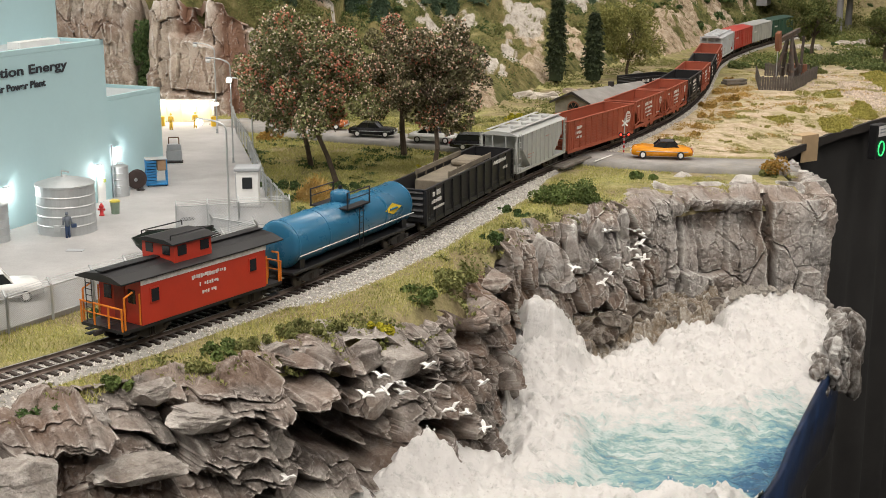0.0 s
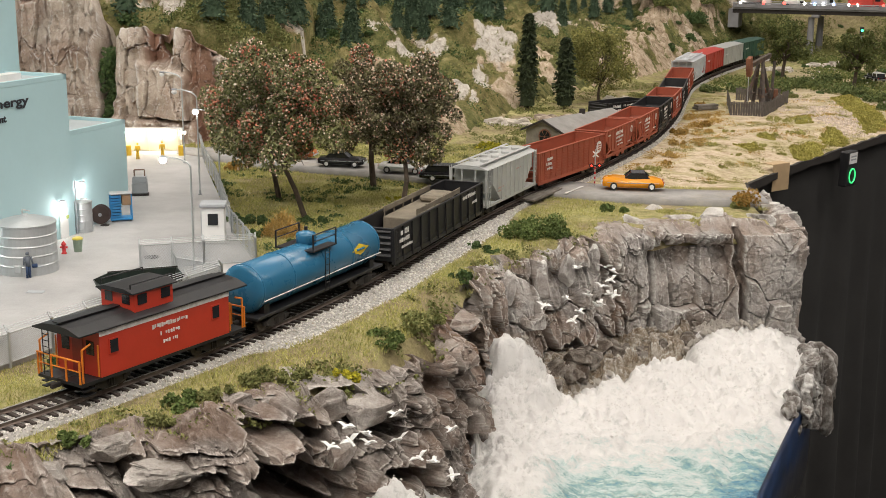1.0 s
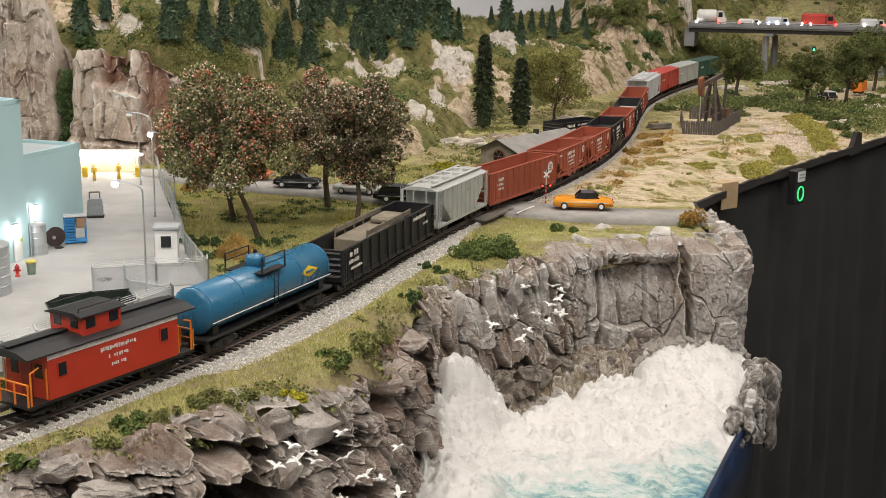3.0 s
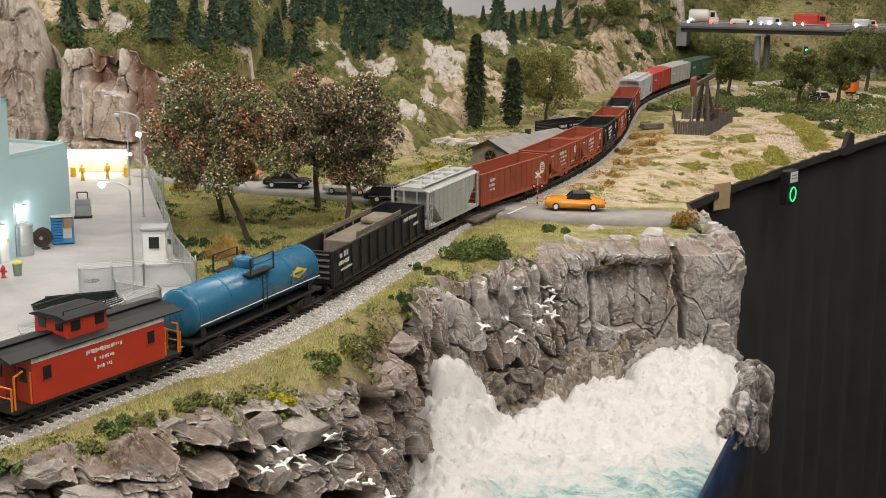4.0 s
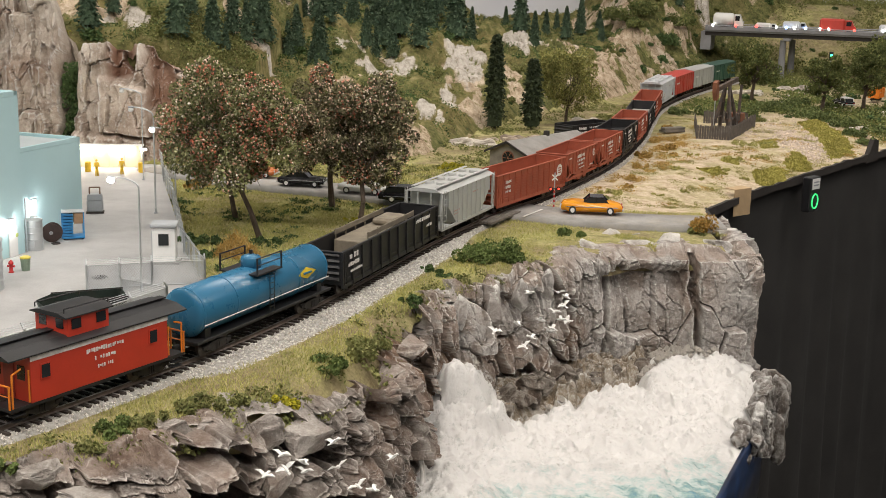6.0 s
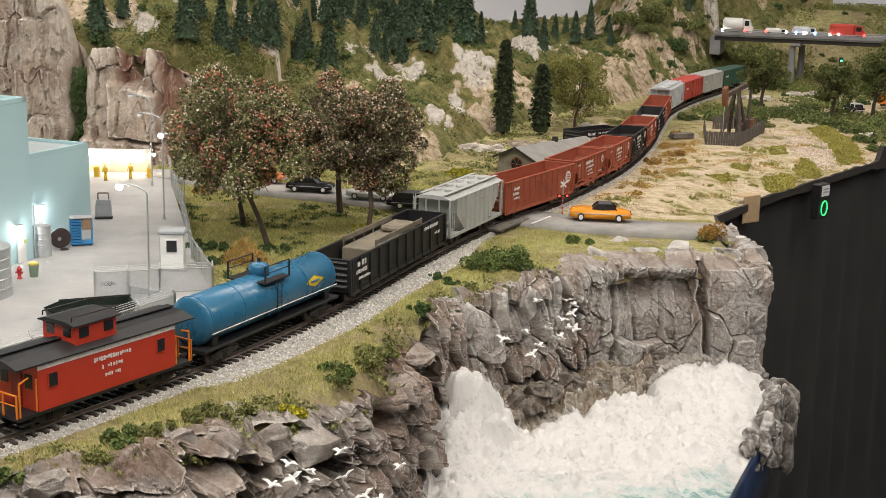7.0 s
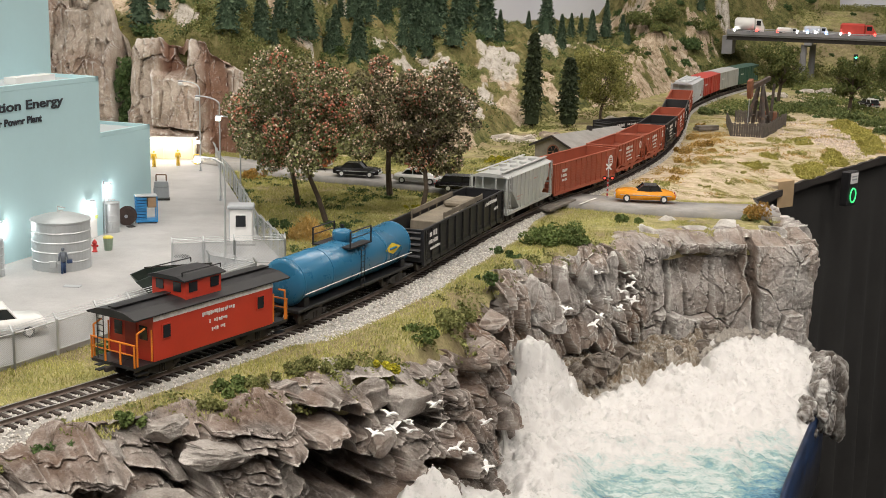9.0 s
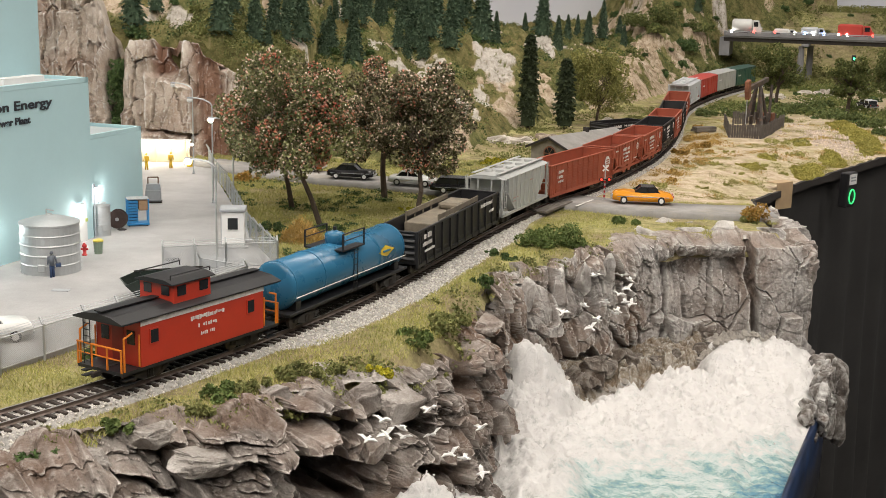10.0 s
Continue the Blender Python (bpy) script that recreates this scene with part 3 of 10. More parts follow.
# ---- rock faces ----
def rock_face(name, top, bottom, z_top, z_bottom, nu, nv, relief, material, label, lip=0.012, lean=1.0, ledge=None, droop=0.0, nb=26, stain=None):
    """A cliff from an upper edge to a lower one, pushed out by relief(s, z, p), with a worn shoulder that sinks into the ground behind."""
    a, s = resample(top, nu)
    b, _ = resample(bottom, nu)
    t = np.gradient(a, axis=0)
    t /= np.linalg.norm(t, axis=1)[:, None]
    k = np.hanning(nu // 9 | 1)
    t = np.stack([np.convolve(np.pad(t[:, i], len(k) // 2, "edge"), k / k.sum(), "valid") for i in (0, 1)], 1)
    t /= np.linalg.norm(t, axis=1)[:, None]
    n = np.stack([t[:, 1], -t[:, 0]], 1)
    v = np.concatenate([np.linspace(-1, 0, nb, endpoint=False), np.linspace(0, 1, nv - nb)])
    vv = np.clip(v, 0, 1)[None, :]
    zt = z_top(a[:, 0], a[:, 1])[:, None]
    zz = zt + (z_bottom - zt) * vv
    xy = a[:, None, :] * (1 - vv[..., None] ** lean) + b[:, None, :] * vv[..., None] ** lean
    S = np.repeat(s[:, None], nv, 1)
    d = relief(S, zz, xy)
    d = np.maximum(d, -0.010 - 0.9 * vv)
    back = np.clip(-v, 0, 1)[None, :]
    deep = np.full((nu, 1), lip) if ledge is None else ledge(a[:, 0])[:, None]
    d = d - 0.009 * vnoise(S * 30, S * 0, 0, 92) * np.clip(1 - vv / 0.14, 0, 1) ** 2
    d = d * (1 - back) - deep * back * (0.5 + 1.0 * vnoise(S * 40, S * 0, 0, 91))
    Q = xy + d[..., None] * n[:, None, :]
    X, Y = Q[..., 0], Q[..., 1]
    f1, f2, cid, dx, dy = worley(X / 0.017 + 0.6 * fbm(X * 60, Y * 60, 0, 2, 97), Y / 0.021, 98)
    off = (fbm(X * 38, Y * 38, 0, 4, 93) - 0.5) * 0.010 * (0.35 + 0.65 * back) + ((cid - 0.5) * 0.003 + dx * (cid - 0.5) * 0.006) * (0.5 + 0.5 * back) - 0.0015 * smooth(0.12, 0.0, f2 - f1)
    ground = z_top(X, Y) + off + 0.0040 * (1 - back) - 0.0085 * back ** 3
    ends = smooth(0.0, 0.045, S) * smooth(0.0, 0.045, s[-1] - S)
    ground = ground - 0.016 * (1 - ends) * np.minimum(1, 3 * back)
    k = v[None, :] <= 0
    rim = ground[:, nb][:, None]
    zz = np.where(k, ground, rim + (z_bottom - rim) * vv - droop * d * np.minimum(1, vv * 8))
    P = np.concatenate([Q, zz[..., None]], 2)
    w = fbm(S * 260, zz * 260, 0, 3, 17) - 0.5
    P[..., :2] += (w * 0.0020)[..., None] * n[:, None, :]
    P[..., 2] += (fbm(S * 200 + 9, zz * 200 + back * 9, 0, 2, 23) - 0.5) * 0.0016
    me = mesh_np(name, P.reshape(-1, 3), grid_faces(nu, nv)[:, ::-1], material, True)
    if stain:
        me.attributes.new("stain", "FLOAT", "POINT").data.foreach_set("value", stain(P[..., 0], P[..., 1], P[..., 2]).ravel().astype(np.float32))
    return tagged(new(name, me), label, "rock cliff", kind="structure")


CAVES = [(-0.022, 0.678, -0.036, 0.026, 0.0075), (-0.050, 0.652, -0.026, 0.020, 0.006), (0.004, 0.712, -0.046, 0.020, 0.007), (-0.052, 0.638, -0.040, 0.028, 0.007), (-0.032, 0.654, -0.060, 0.030, 0.0075), (-0.056, 0.628, -0.078, 0.030, 0.007), (-0.020, 0.672, -0.074, 0.036, 0.008), (0.012, 0.722, -0.050, 0.024, 0.007), (0.018, 0.735, -0.078, 0.026, 0.007), (-0.036, 0.668, -0.017, 0.030, 0.0075), (-0.002, 0.702, -0.031, 0.030, 0.0085), (-0.022, 0.676, -0.060, 0.035, 0.008),
         (0.033, 0.790, -0.040, 0.018, 0.010)]


def courses(a, b, seed, jut=0.4):
    """Broken beds of rock: rows of blocks of uneven length with open joints, each a little proud along its foot."""
    row = np.floor(b)
    fy = b - row
    r0 = hash01(row + 500, row * 0 + seed)
    a = a * (0.7 + 0.7 * r0) + 7.0 * hash01(row + 500, row * 0 + seed + 1)
    col = np.floor(a)
    fx = a - col
    h = hash01(row + 500, col + 900, row * 0 + seed + 2)
    g = hash01(row + 500, col + 900, row * 0 + seed + 3)
    e = np.minimum(1.8 * np.minimum(fx, 1 - fx), np.minimum(fy, 1 - fy))
    return 1.1 * (h - 0.5) + jut * (0.6 - fy) + 0.7 * (fx - 0.5) * (g - 0.5) - 0.45 * smooth(0.14, 0.0, e)


def slate_relief(s, z, p):
    """Great slabs in tilted beds that hang over dark undercuts, broken again into smaller blocks."""
    w = fbm(s * 22, z * 26, 0, 3, 31) - 0.5
    w2 = fbm(s * 70, z * 90, 0, 3, 32) - 0.5
    x = p[..., 0]
    left = smooth(-0.09, -0.15, x)
    q = z + (0.10 + 0.10 * np.sin(s * 14)) * (s - 0.4)
    d = (fbm(s * 13, z * 12, 0, 3, 41) - 0.45) * 0.026
    d = d + 0.024 * courses(s / 0.050 + 1.1 * w, q / 0.028 + 1.5 * w, 5, 0.5)
    d = d + (1 - 0.5 * left) * 0.0105 * courses(s / 0.024 + 0.9 * w + 0.3 * w2, q / 0.0115 + 1.6 * w + 0.5 * w2, 47)
    f1, f2, cid, dx, dy = worley(s / 0.0095 + 0.8 * w2, q / 0.0065 + 0.8 * w2, 49)
    d = d + (1 - 0.4 * left) * (0.0040 * (cid - 0.5) + 0.006 * dx * (cid - 0.5) - 0.0020 * dy - 0.0018 * smooth(0.10, 0.0, f2 - f1))
    d = d + 0.0042 * np.abs(fbm(s * 110, q * 140, 0, 4, 50) - 0.5) * 2
    # the end by the cleft is a stack of chunky boulders
    h1, h2, hid, hx, hy = worley(s / 0.024 + 0.3 * w, z / 0.019 + 0.3 * w, 58)
    g1, g2, gid, gx, gy = worley(s / 0.010 + 0.4 * w2, z / 0.0075 + 0.4 * w2, 59)
    stack = 0.022 * (hid - 0.5) + 0.010 * (0.5 - h1) - 0.010 * hy - 0.014 * smooth(0.14, 0.0, h2 - h1) + 0.004 * (gid - 0.5) + 0.006 * gx * (gid - 0.5) - 0.003 * smooth(0.10, 0.0, g2 - g1)
    end = smooth(0.012, 0.034, x)
    d = d * (1 - end) + (stack + (fbm(s * 13, z * 12, 0, 3, 41) - 0.45) * 0.030) * end
    for cx, cy, cz, r, h in CAVES:
        a = ((x - cx) * 0.70 + (p[..., 1] - cy) * 0.71) / r
        b = (z - cz + 0.22 * a * r + 0.012 * w) / h
        d = d - 0.046 * smooth(1.0, 0.45, np.hypot(a, b))
    return d


def block_relief(s, z, p):
    """Tall jointed slabs with flat, tilted faces and long open cracks; rounder dark boulders by the cleft."""
    x = p[..., 0]
    wx = (fbm(s * 26, z * 20, 0, 3, 51) - 0.5) * 0.6
    low = smooth(0.225, 0.175, x)
    f1, f2, cid, dx, dy = worley(s / 0.034 + 0.6 * wx, z / 0.085 + wx * 0.5, 11)
    d = (cid - 0.5) * 0.013 * (1 - 0.6 * smooth(0.31, 0.33, x)) + dx * (hash01(np.floor(cid * 9999), cid * 0) - 0.5) * 0.018 + dy * 0.008 - 0.011 * smooth(0.030, 0.0, f2 - f1)
    h1, h2, hid, hx, hy = worley(s / 0.028 + 0.7 * wx + 0.5, z / 0.032 + 0.6 * wx, 15)
    d = d * (1 - 0.4 * low) + low * (0.008 * (0.5 - h1) + 0.020 * (hid - 0.5) + hx * (hash01(np.floor(hid * 9999), hid * 0 + 1) - 0.5) * 0.022 - 0.010 * hy - 0.014 * smooth(0.09, 0.0, h2 - h1))
    g1, g2, gid, gx, gy = worley(s / 0.0135 + wx * 0.8, z / 0.027 - wx * 0.8, 19)
    flat = 1 - 0.55 * smooth(0.290, 0.310, x)
    d = d + flat * ((gid - 0.5) * 0.0046 + gx * (gid - 0.5) * 0.0075 + gy * (hash01(np.floor(gid * 9999), gid * 0 + 2) - 0.5) * 0.006) - 0.0034 * flat * smooth(0.045, 0.0, g2 - g1)
    k1, k2, kid, kx, ky = worley(s / 0.0050 + wx, z / 0.0085 - wx, 23)
    d = d + flat * ((kid - 0.5) * 0.0012 + kx * (kid - 0.5) * 0.0025 - 0.0007 * smooth(0.08, 0.0, k2 - k1))
    d = d + (fbm(s * 10, z * 4, 0, 2, 61) - 0.5) * 0.018 + 0.0030 * np.abs(fbm(s * 90, z * 70, 0, 4, 64) - 0.5) * 2
    wob = 0.006 * (fbm(s * 50, z * 50, 0, 3, 63) - 0.5)
    # the great crack, the proud end block and the shaded recess under the road's rock
    d = d - 0.022 * smooth(0.0050, 0.0012, np.abs(x - 0.302 + 0.10 * z + wob)) + 0.008 * smooth(0.300, 0.308, x)
    d = d - 0.014 * smooth(0.0035, 0.001, np.abs(x - 0.232 - 0.08 * z + wob)) - 0.012 * smooth(0.0030, 0.0008, np.abs(x - 0.190 + wob))
    rec = smooth(0.212, 0.225, x) * smooth(0.304, 0.292, x)
    d = d - 0.011 * rec * smooth(-0.020, -0.026, z + wob) * smooth(-0.060, -0.032, z) + 0.004 * rec * smooth(-0.021, -0.016, z + wob)
    return np.maximum(d, -0.03)


WATER_Z = -0.106
rock_face("cliff_slate", CLIFF_LEFT, offset_line(CLIFF_LEFT_LINE, np.interp(np.linspace(0, 1, 70), [0, 0.3, 0.6, 0.76, 0.88, 0.95, 1], [0.06, 0.055, 0.035, 0.024, 0.026, 0.020, 0.010])), ground_z, -0.135, 700, 270,
          slate_relief, M_ROCK_L, "layered grey-brown slate cliff with dark ledges above the water", 0.040, 1.0, lambda x: 0.040 - 0.029 * smooth(-0.01, 0.03, x), 0.04, stain=lambda x, y, z: 0.40 * smooth(0.56, 0.68, fbm(x * 17, y * 17, z * 17, 3, 95)) + 0.7 * smooth(0.035, 0.018, np.hypot(x - 0.052, (y - 0.868) * 0.8)) * smooth(-0.045, -0.030, z))
rock_face("cliff_blocks", CLIFF_RIGHT, offset_line(CLIFF_RIGHT, 0.008), ground_z, -0.130, 540, 230,
          block_relief, M_ROCK_R, "jointed grey rock cliff under the road", 0.012, 1.0, lambda x: 0.014 + 0.066 * smooth(0.17, 0.22, x) * smooth(0.36, 0.31, x), stain=lambda x, y, z: 0.5 * smooth(0.55, 0.66, fbm(x * 26, y * 26, z * 8, 3, 96)) + 0.65 * smooth(0.215, 0.165, x) * smooth(0.36, 0.54, fbm(x * 40, y * 40, z * 40, 3, 97)))


# ---- water ----
SHORE = [(-0.30, 0.30), (0.02, 0.36), (0.085, 0.46), (0.150, 0.575), (0.229, 0.723), (0.262, 0.806), (0.296, 0.890), (0.325, 0.960), (0.344, 1.010), (0.356, 1.060), (0.366, 1.19), (-0.02, 1.19)]
CUT = SHORE[1:10]


def water_z(x, y):
    d = np.minimum(-line_distance(x, y, CLIFF_RIGHT), 0.3)
    foam = fbm(x * 34, y * 34, 0, 5, 71)
    foam = np.abs(foam - 0.5) * 2
    chop = fbm(x * 120, y * 90, 0, 3, 75) - 0.5
    white = smooth(0.800, 0.925, y - 0.15 * (x - 0.15) + 0.10 * (fbm(x * 14, y * 14, 0, 3, 70) - 0.5))
    white = np.maximum(white, smooth(0.735, 0.695, y - 0.10 * (x - 0.15) + 0.05 * (fbm(x * 20, y * 20, 0, 3, 73) - 0.5)))
    white = np.maximum(white, smooth(0.10, 0.045, line_distance(x, y, CLIFF_LEFT) * -1))
    f1, f2, cid, dx, dy = worley(x / 0.032 + foam, y / 0.032 + chop, 101)
    g1, g2, gid, gx, gy = worley(x / 0.0105 + foam, y / 0.0105, 103)
    j1, j2, jid, jx, jy = worley(x / 0.0045 + foam, y / 0.0045 + chop, 105)
    puff = 0.0022 * jid * np.sqrt(np.maximum(0, 1 - (j1 * 1.3) ** 2)) - 0.0016 * smooth(0.10, 0.0, g2 - g1) + np.sqrt(np.maximum(0, 1 - (f1 * 1.25) ** 2)) * (0.4 + 0.6 * cid) * 0.011 + np.sqrt(np.maximum(0, 1 - (g1 * 1.3) ** 2)) * 0.0042
    z = WATER_Z - 0.017 + white * (puff + 0.008 + 0.016 * foam + 0.0040 * np.abs(chop) * 2 + 0.0030 * np.abs(fbm(x * 230, y * 230, 0, 2, 79) - 0.5) * 2) + (1 - white) * (0.006 * chop + 0.004 * np.abs(fbm(x * 60, y * 140, 0, 3, 81) - 0.5) * 2)
    rim = np.interp(y, [p[1] for p in CUT], [p[0] for p in CUT]) - x
    z = z - 0.010 * white * smooth(0.020, 0.0, rim)
    # the chute that tumbles out of the cleft
    c = np.hypot((x - 0.090 - 0.06 * (0.985 - y)) / 0.030, (y - 0.975) / 0.062)
    z = z + 0.030 * np.minimum(1.0, 1.6 * np.exp(-c ** 2)) * (0.55 + 0.9 * np.minimum(foam, 0.5) + 0.35 * np.sqrt(np.maximum(0, 1 - (g1 * 1.3) ** 2)))
    z = z - 0.026 * smooth(0.072, 0.036, d + 0.03 * (foam - 0.3)) * smooth(0.112, 0.128, x) * smooth(0.272, 0.240, x)
    # heaped surf by the cliff
    z = z - 0.006 * smooth(0.9, 1.0, y) + 0.016 * np.exp(-((x - 0.31) / 0.08) ** 2 - ((y - 1.09) / 0.06) ** 2) + 0.036 * np.exp(-((x - 0.014) / 0.024) ** 2 - ((y - 0.698) / 0.028) ** 2) * (0.7 + 0.6 * foam) - 0.022 * np.exp(-((x - 0.058) / 0.018) ** 2 - ((y - 0.785) / 0.045) ** 2)
    return z, white


def water_material():
    m, nt, b = tree_of("sea_resin")
    pos = position(nt)
    att = nt.nodes.new("ShaderNodeAttribute")
    att.attribute_name = "foam"
    lie = nt.nodes.new("ShaderNodeVectorMath")
    lie.operation = "MULTIPLY"
    lie.inputs[1].default_value = (0.75, 1.7, 1.0)
    link(nt, pos, lie.inputs[0])
    n1 = noise_node(nt, 70, 10, 0.82, lie.outputs[0])
    n2 = noise_node(nt, 300, 4, 0.7, pos)
    add = nt.nodes.new("ShaderNodeMath")
    add.operation = "MULTIPLY_ADD"
    add.inputs[1].default_value = 1.0
    link(nt, att.outputs["Fac"], add.inputs[0])
    sub = nt.nodes.new("ShaderNodeMapRange")
    sub.inputs[1].default_value, sub.inputs[2].default_value, sub.inputs[3].default_value, sub.inputs[4].default_value = 0.3, 0.7, -0.36, 0.36
    link(nt, n1.outputs[0], sub.inputs[0])
    link(nt, sub.outputs[0], add.inputs[2])
    col = ramp(nt, add.outputs[0], [(0.0, (0.045, 0.13, 0.24)), (0.16, (0.13, 0.30, 0.40)), (0.34, (0.32, 0.48, 0.47)), (0.55, (0.58, 0.66, 0.64)), (0.64, (0.68, 0.68, 0.66)), (0.80, (0.78, 0.765, 0.745))])
    n3 = noise_node(nt, 75, 5, 0.72, pos)
    pocket = ramp(nt, n3.outputs[0], [(0.32, (0.55, 0.55, 0.55)), (0.43, (0, 0, 0))])
    col = mix(nt, pocket, col, (0.40, 0.42, 0.39))
    link(nt, col, b.inputs["Base Color"])
    r = nt.nodes.new("ShaderNodeMapRange")
    r.inputs[3].default_value, r.inputs[4].default_value = 0.10, 0.50
    link(nt, add.outputs[0], r.inputs[0])
    link(nt, r.outputs[0], b.inputs["Roughness"])
    bump(nt, b, mix(nt, 0.5, n2.outputs[0], n1.outputs[0]), 1.0, 0.0046)
    return m


M_SEA = water_material()


def build_water():
    xs = np.arange(-0.12, 0.40, 0.0016)
    ys = np.arange(0.54, 1.20, 0.0017)
    X, Y = np.meshgrid(xs, ys, indexing="ij")
    # columns end cleanly on the cut edge
    cut = np.array(CUT)
    edge = np.interp(Y, cut[:, 1], cut[:, 0], left=0.0, right=0.362)
    X = np.minimum(X, edge)
    Z, W = water_z(X, Y)
    f = grid_faces(len(xs), len(ys))
    P = np.stack([X.ravel(), Y.ravel(), Z.ravel()], 1)
    wide = (np.abs(P[f[:, 0], 0] - P[f[:, 1], 0]) > 1e-6) | (np.abs(P[f[:, 2], 0] - P[f[:, 3], 0]) > 1e-6)
    f = f[wide]
    me = mesh_np("water", P, f, M_SEA, False)
    at = me.attributes.new("foam", "FLOAT", "POINT")
    edge_blue = smooth(0.055, 0.0, np.interp(P[:, 1], cut[:, 1], cut[:, 0]) - P[:, 0]) * smooth(0.93, 0.78, P[:, 1])
    teal = 0.36 + 0.5 * (fbm(P[:, 0] * 18, P[:, 1] * 40, 0, 4, 77) - 0.5) - 0.35 * edge_blue
    at.data.foreach_set("value", (W.ravel() * 0.62 + teal).astype(np.float32))
    ob = tagged(new("water", me), "white surf over turquoise resin sea under the cliffs", "water", kind="structure")
    # painted board under the cut edge
    line, s = resample(CUT, 120)
    n = len(line)
    d = 0.070 + 0.006 * np.sin(s * 30)
    v, fcs = [], []
    for off, z in ((0.0, None), (0.004, None), (0.004, 1), (0.0, 1)):
        nn = np.gradient(line, axis=0)
        nn /= np.linalg.norm(nn, axis=1)[:, None]
        q = line + np.stack([nn[:, 1], -nn[:, 0]], 1) * off
        zz = np.full(n, WATER_Z - 0.004) if z is None else WATER_Z - d
        v.append(np.column_stack([q, zz]))
    v = np.stack(v, 1).reshape(-1, 3)
    for i in range(n - 1):
        for k in range(4):
            a, b_ = i * 4 + k, i * 4 + (k + 1) % 4
            fcs.append((a, b_, b_ + 4, a + 4))
    M_EDGE = paint("deep_blue_edge", (0.007, 0.020, 0.058), 0.35, 0, 0.45, 60, 700, 0.3)
    tagged(new("water_edge_board", mesh_np("water_edge_board", v, np.array(fcs), M_EDGE, False)), "dark blue painted board along the cut edge of the water", "trim", kind="structure")


build_water()


# ---- the drape and the hall ----
def build_drape():
    line = [(-0.40, 0.26)] + CUT + [(0.366, 1.13), (0.362, 1.20), (0.358, 1.25), (0.347, 1.302)] + TABLE_EDGE[1:]
    p, s = resample(line, 900)
    t = np.gradient(p, axis=0)
    t /= np.linalg.norm(t, axis=1)[:, None]
    nrm = np.stack([t[:, 1], -t[:, 0]], 1)
    rows = np.linspace(0, 1, 24)
    top = np.interp(p[:, 1], [0.3, 1.00, 1.20, 1.31, 1.45], [-0.148, -0.15, -0.10, -0.020, -0.017])
    inset = np.interp(p[:, 1], [1.25, 1.40], [0.018, 0.007])
    P = []
    for r in rows:
        fold = (np.sin(s * 62 + 3 * vnoise(s * 7, s * 0, 0, 4)) * 0.5 + vnoise(s * 30, s * 0 + r * 0.8, 0, 6)) * 0.016 * min(1, r * 2.2)
        P.append(np.column_stack([p + nrm * (fold - inset)[:, None], top + (FLOOR_Z - top) * r]))
    P = np.stack(P, 1)
    ob = new("drape", mesh_np("drape", P.reshape(-1, 3), grid_faces(900, 24), M_CLOTH, False))
    tagged(ob, "black cloth drape hanging from the layout's edge", "curtain", kind="structure")
    # black fascia under the scenery's rim
    q, s2 = resample(TABLE_EDGE, 140)
    t = np.gradient(q, axis=0)
    t /= np.linalg.norm(t, axis=1)[:, None]
    nn = np.stack([t[:, 1], -t[:, 0]], 1)
    zt = ground_z(q[:, 0], q[:, 1])
    j = ((vnoise(s2 * 160, s2 * 0, 0, 66) - 0.5) * 0.003)
    ring = np.stack([np.column_stack([q - nn * 0.001, zt + 0.0008 + j]), np.column_stack([q + nn * 0.0030, zt + 0.0006 + j]), np.column_stack([q + nn * 0.0030, zt - 0.0095 - j]), np.column_stack([q - nn * 0.001, zt - 0.0095])], 1)
    f = []
    for i in range(len(q) - 1):
        for k in range(4):
            a, b_ = i * 4 + k, i * 4 + (k + 1) % 4
            f.append((a, b_, b_ + 4, a + 4))
    tagged(new("fascia", mesh_np("fascia", ring.reshape(-1, 3), np.array(f), M_FASCIA, True)), "black board along the table's rim", "trim", kind="structure")


build_drape()
# a black post that stands up over the rim
post = thing("rim_post", pose(0.699, 1.888, float(ground_z(0.699, 1.888)), 0, 0, 53), "black wedge-shaped post standing over the table's rim", "post")
part("wedge", prism(bmesh.new(), [(-0.030, -0.012), (0.020, -0.012), (0.015, 0.019), (-0.004, 0.021)], -0.004, 0.003), M_FASCIA, post)


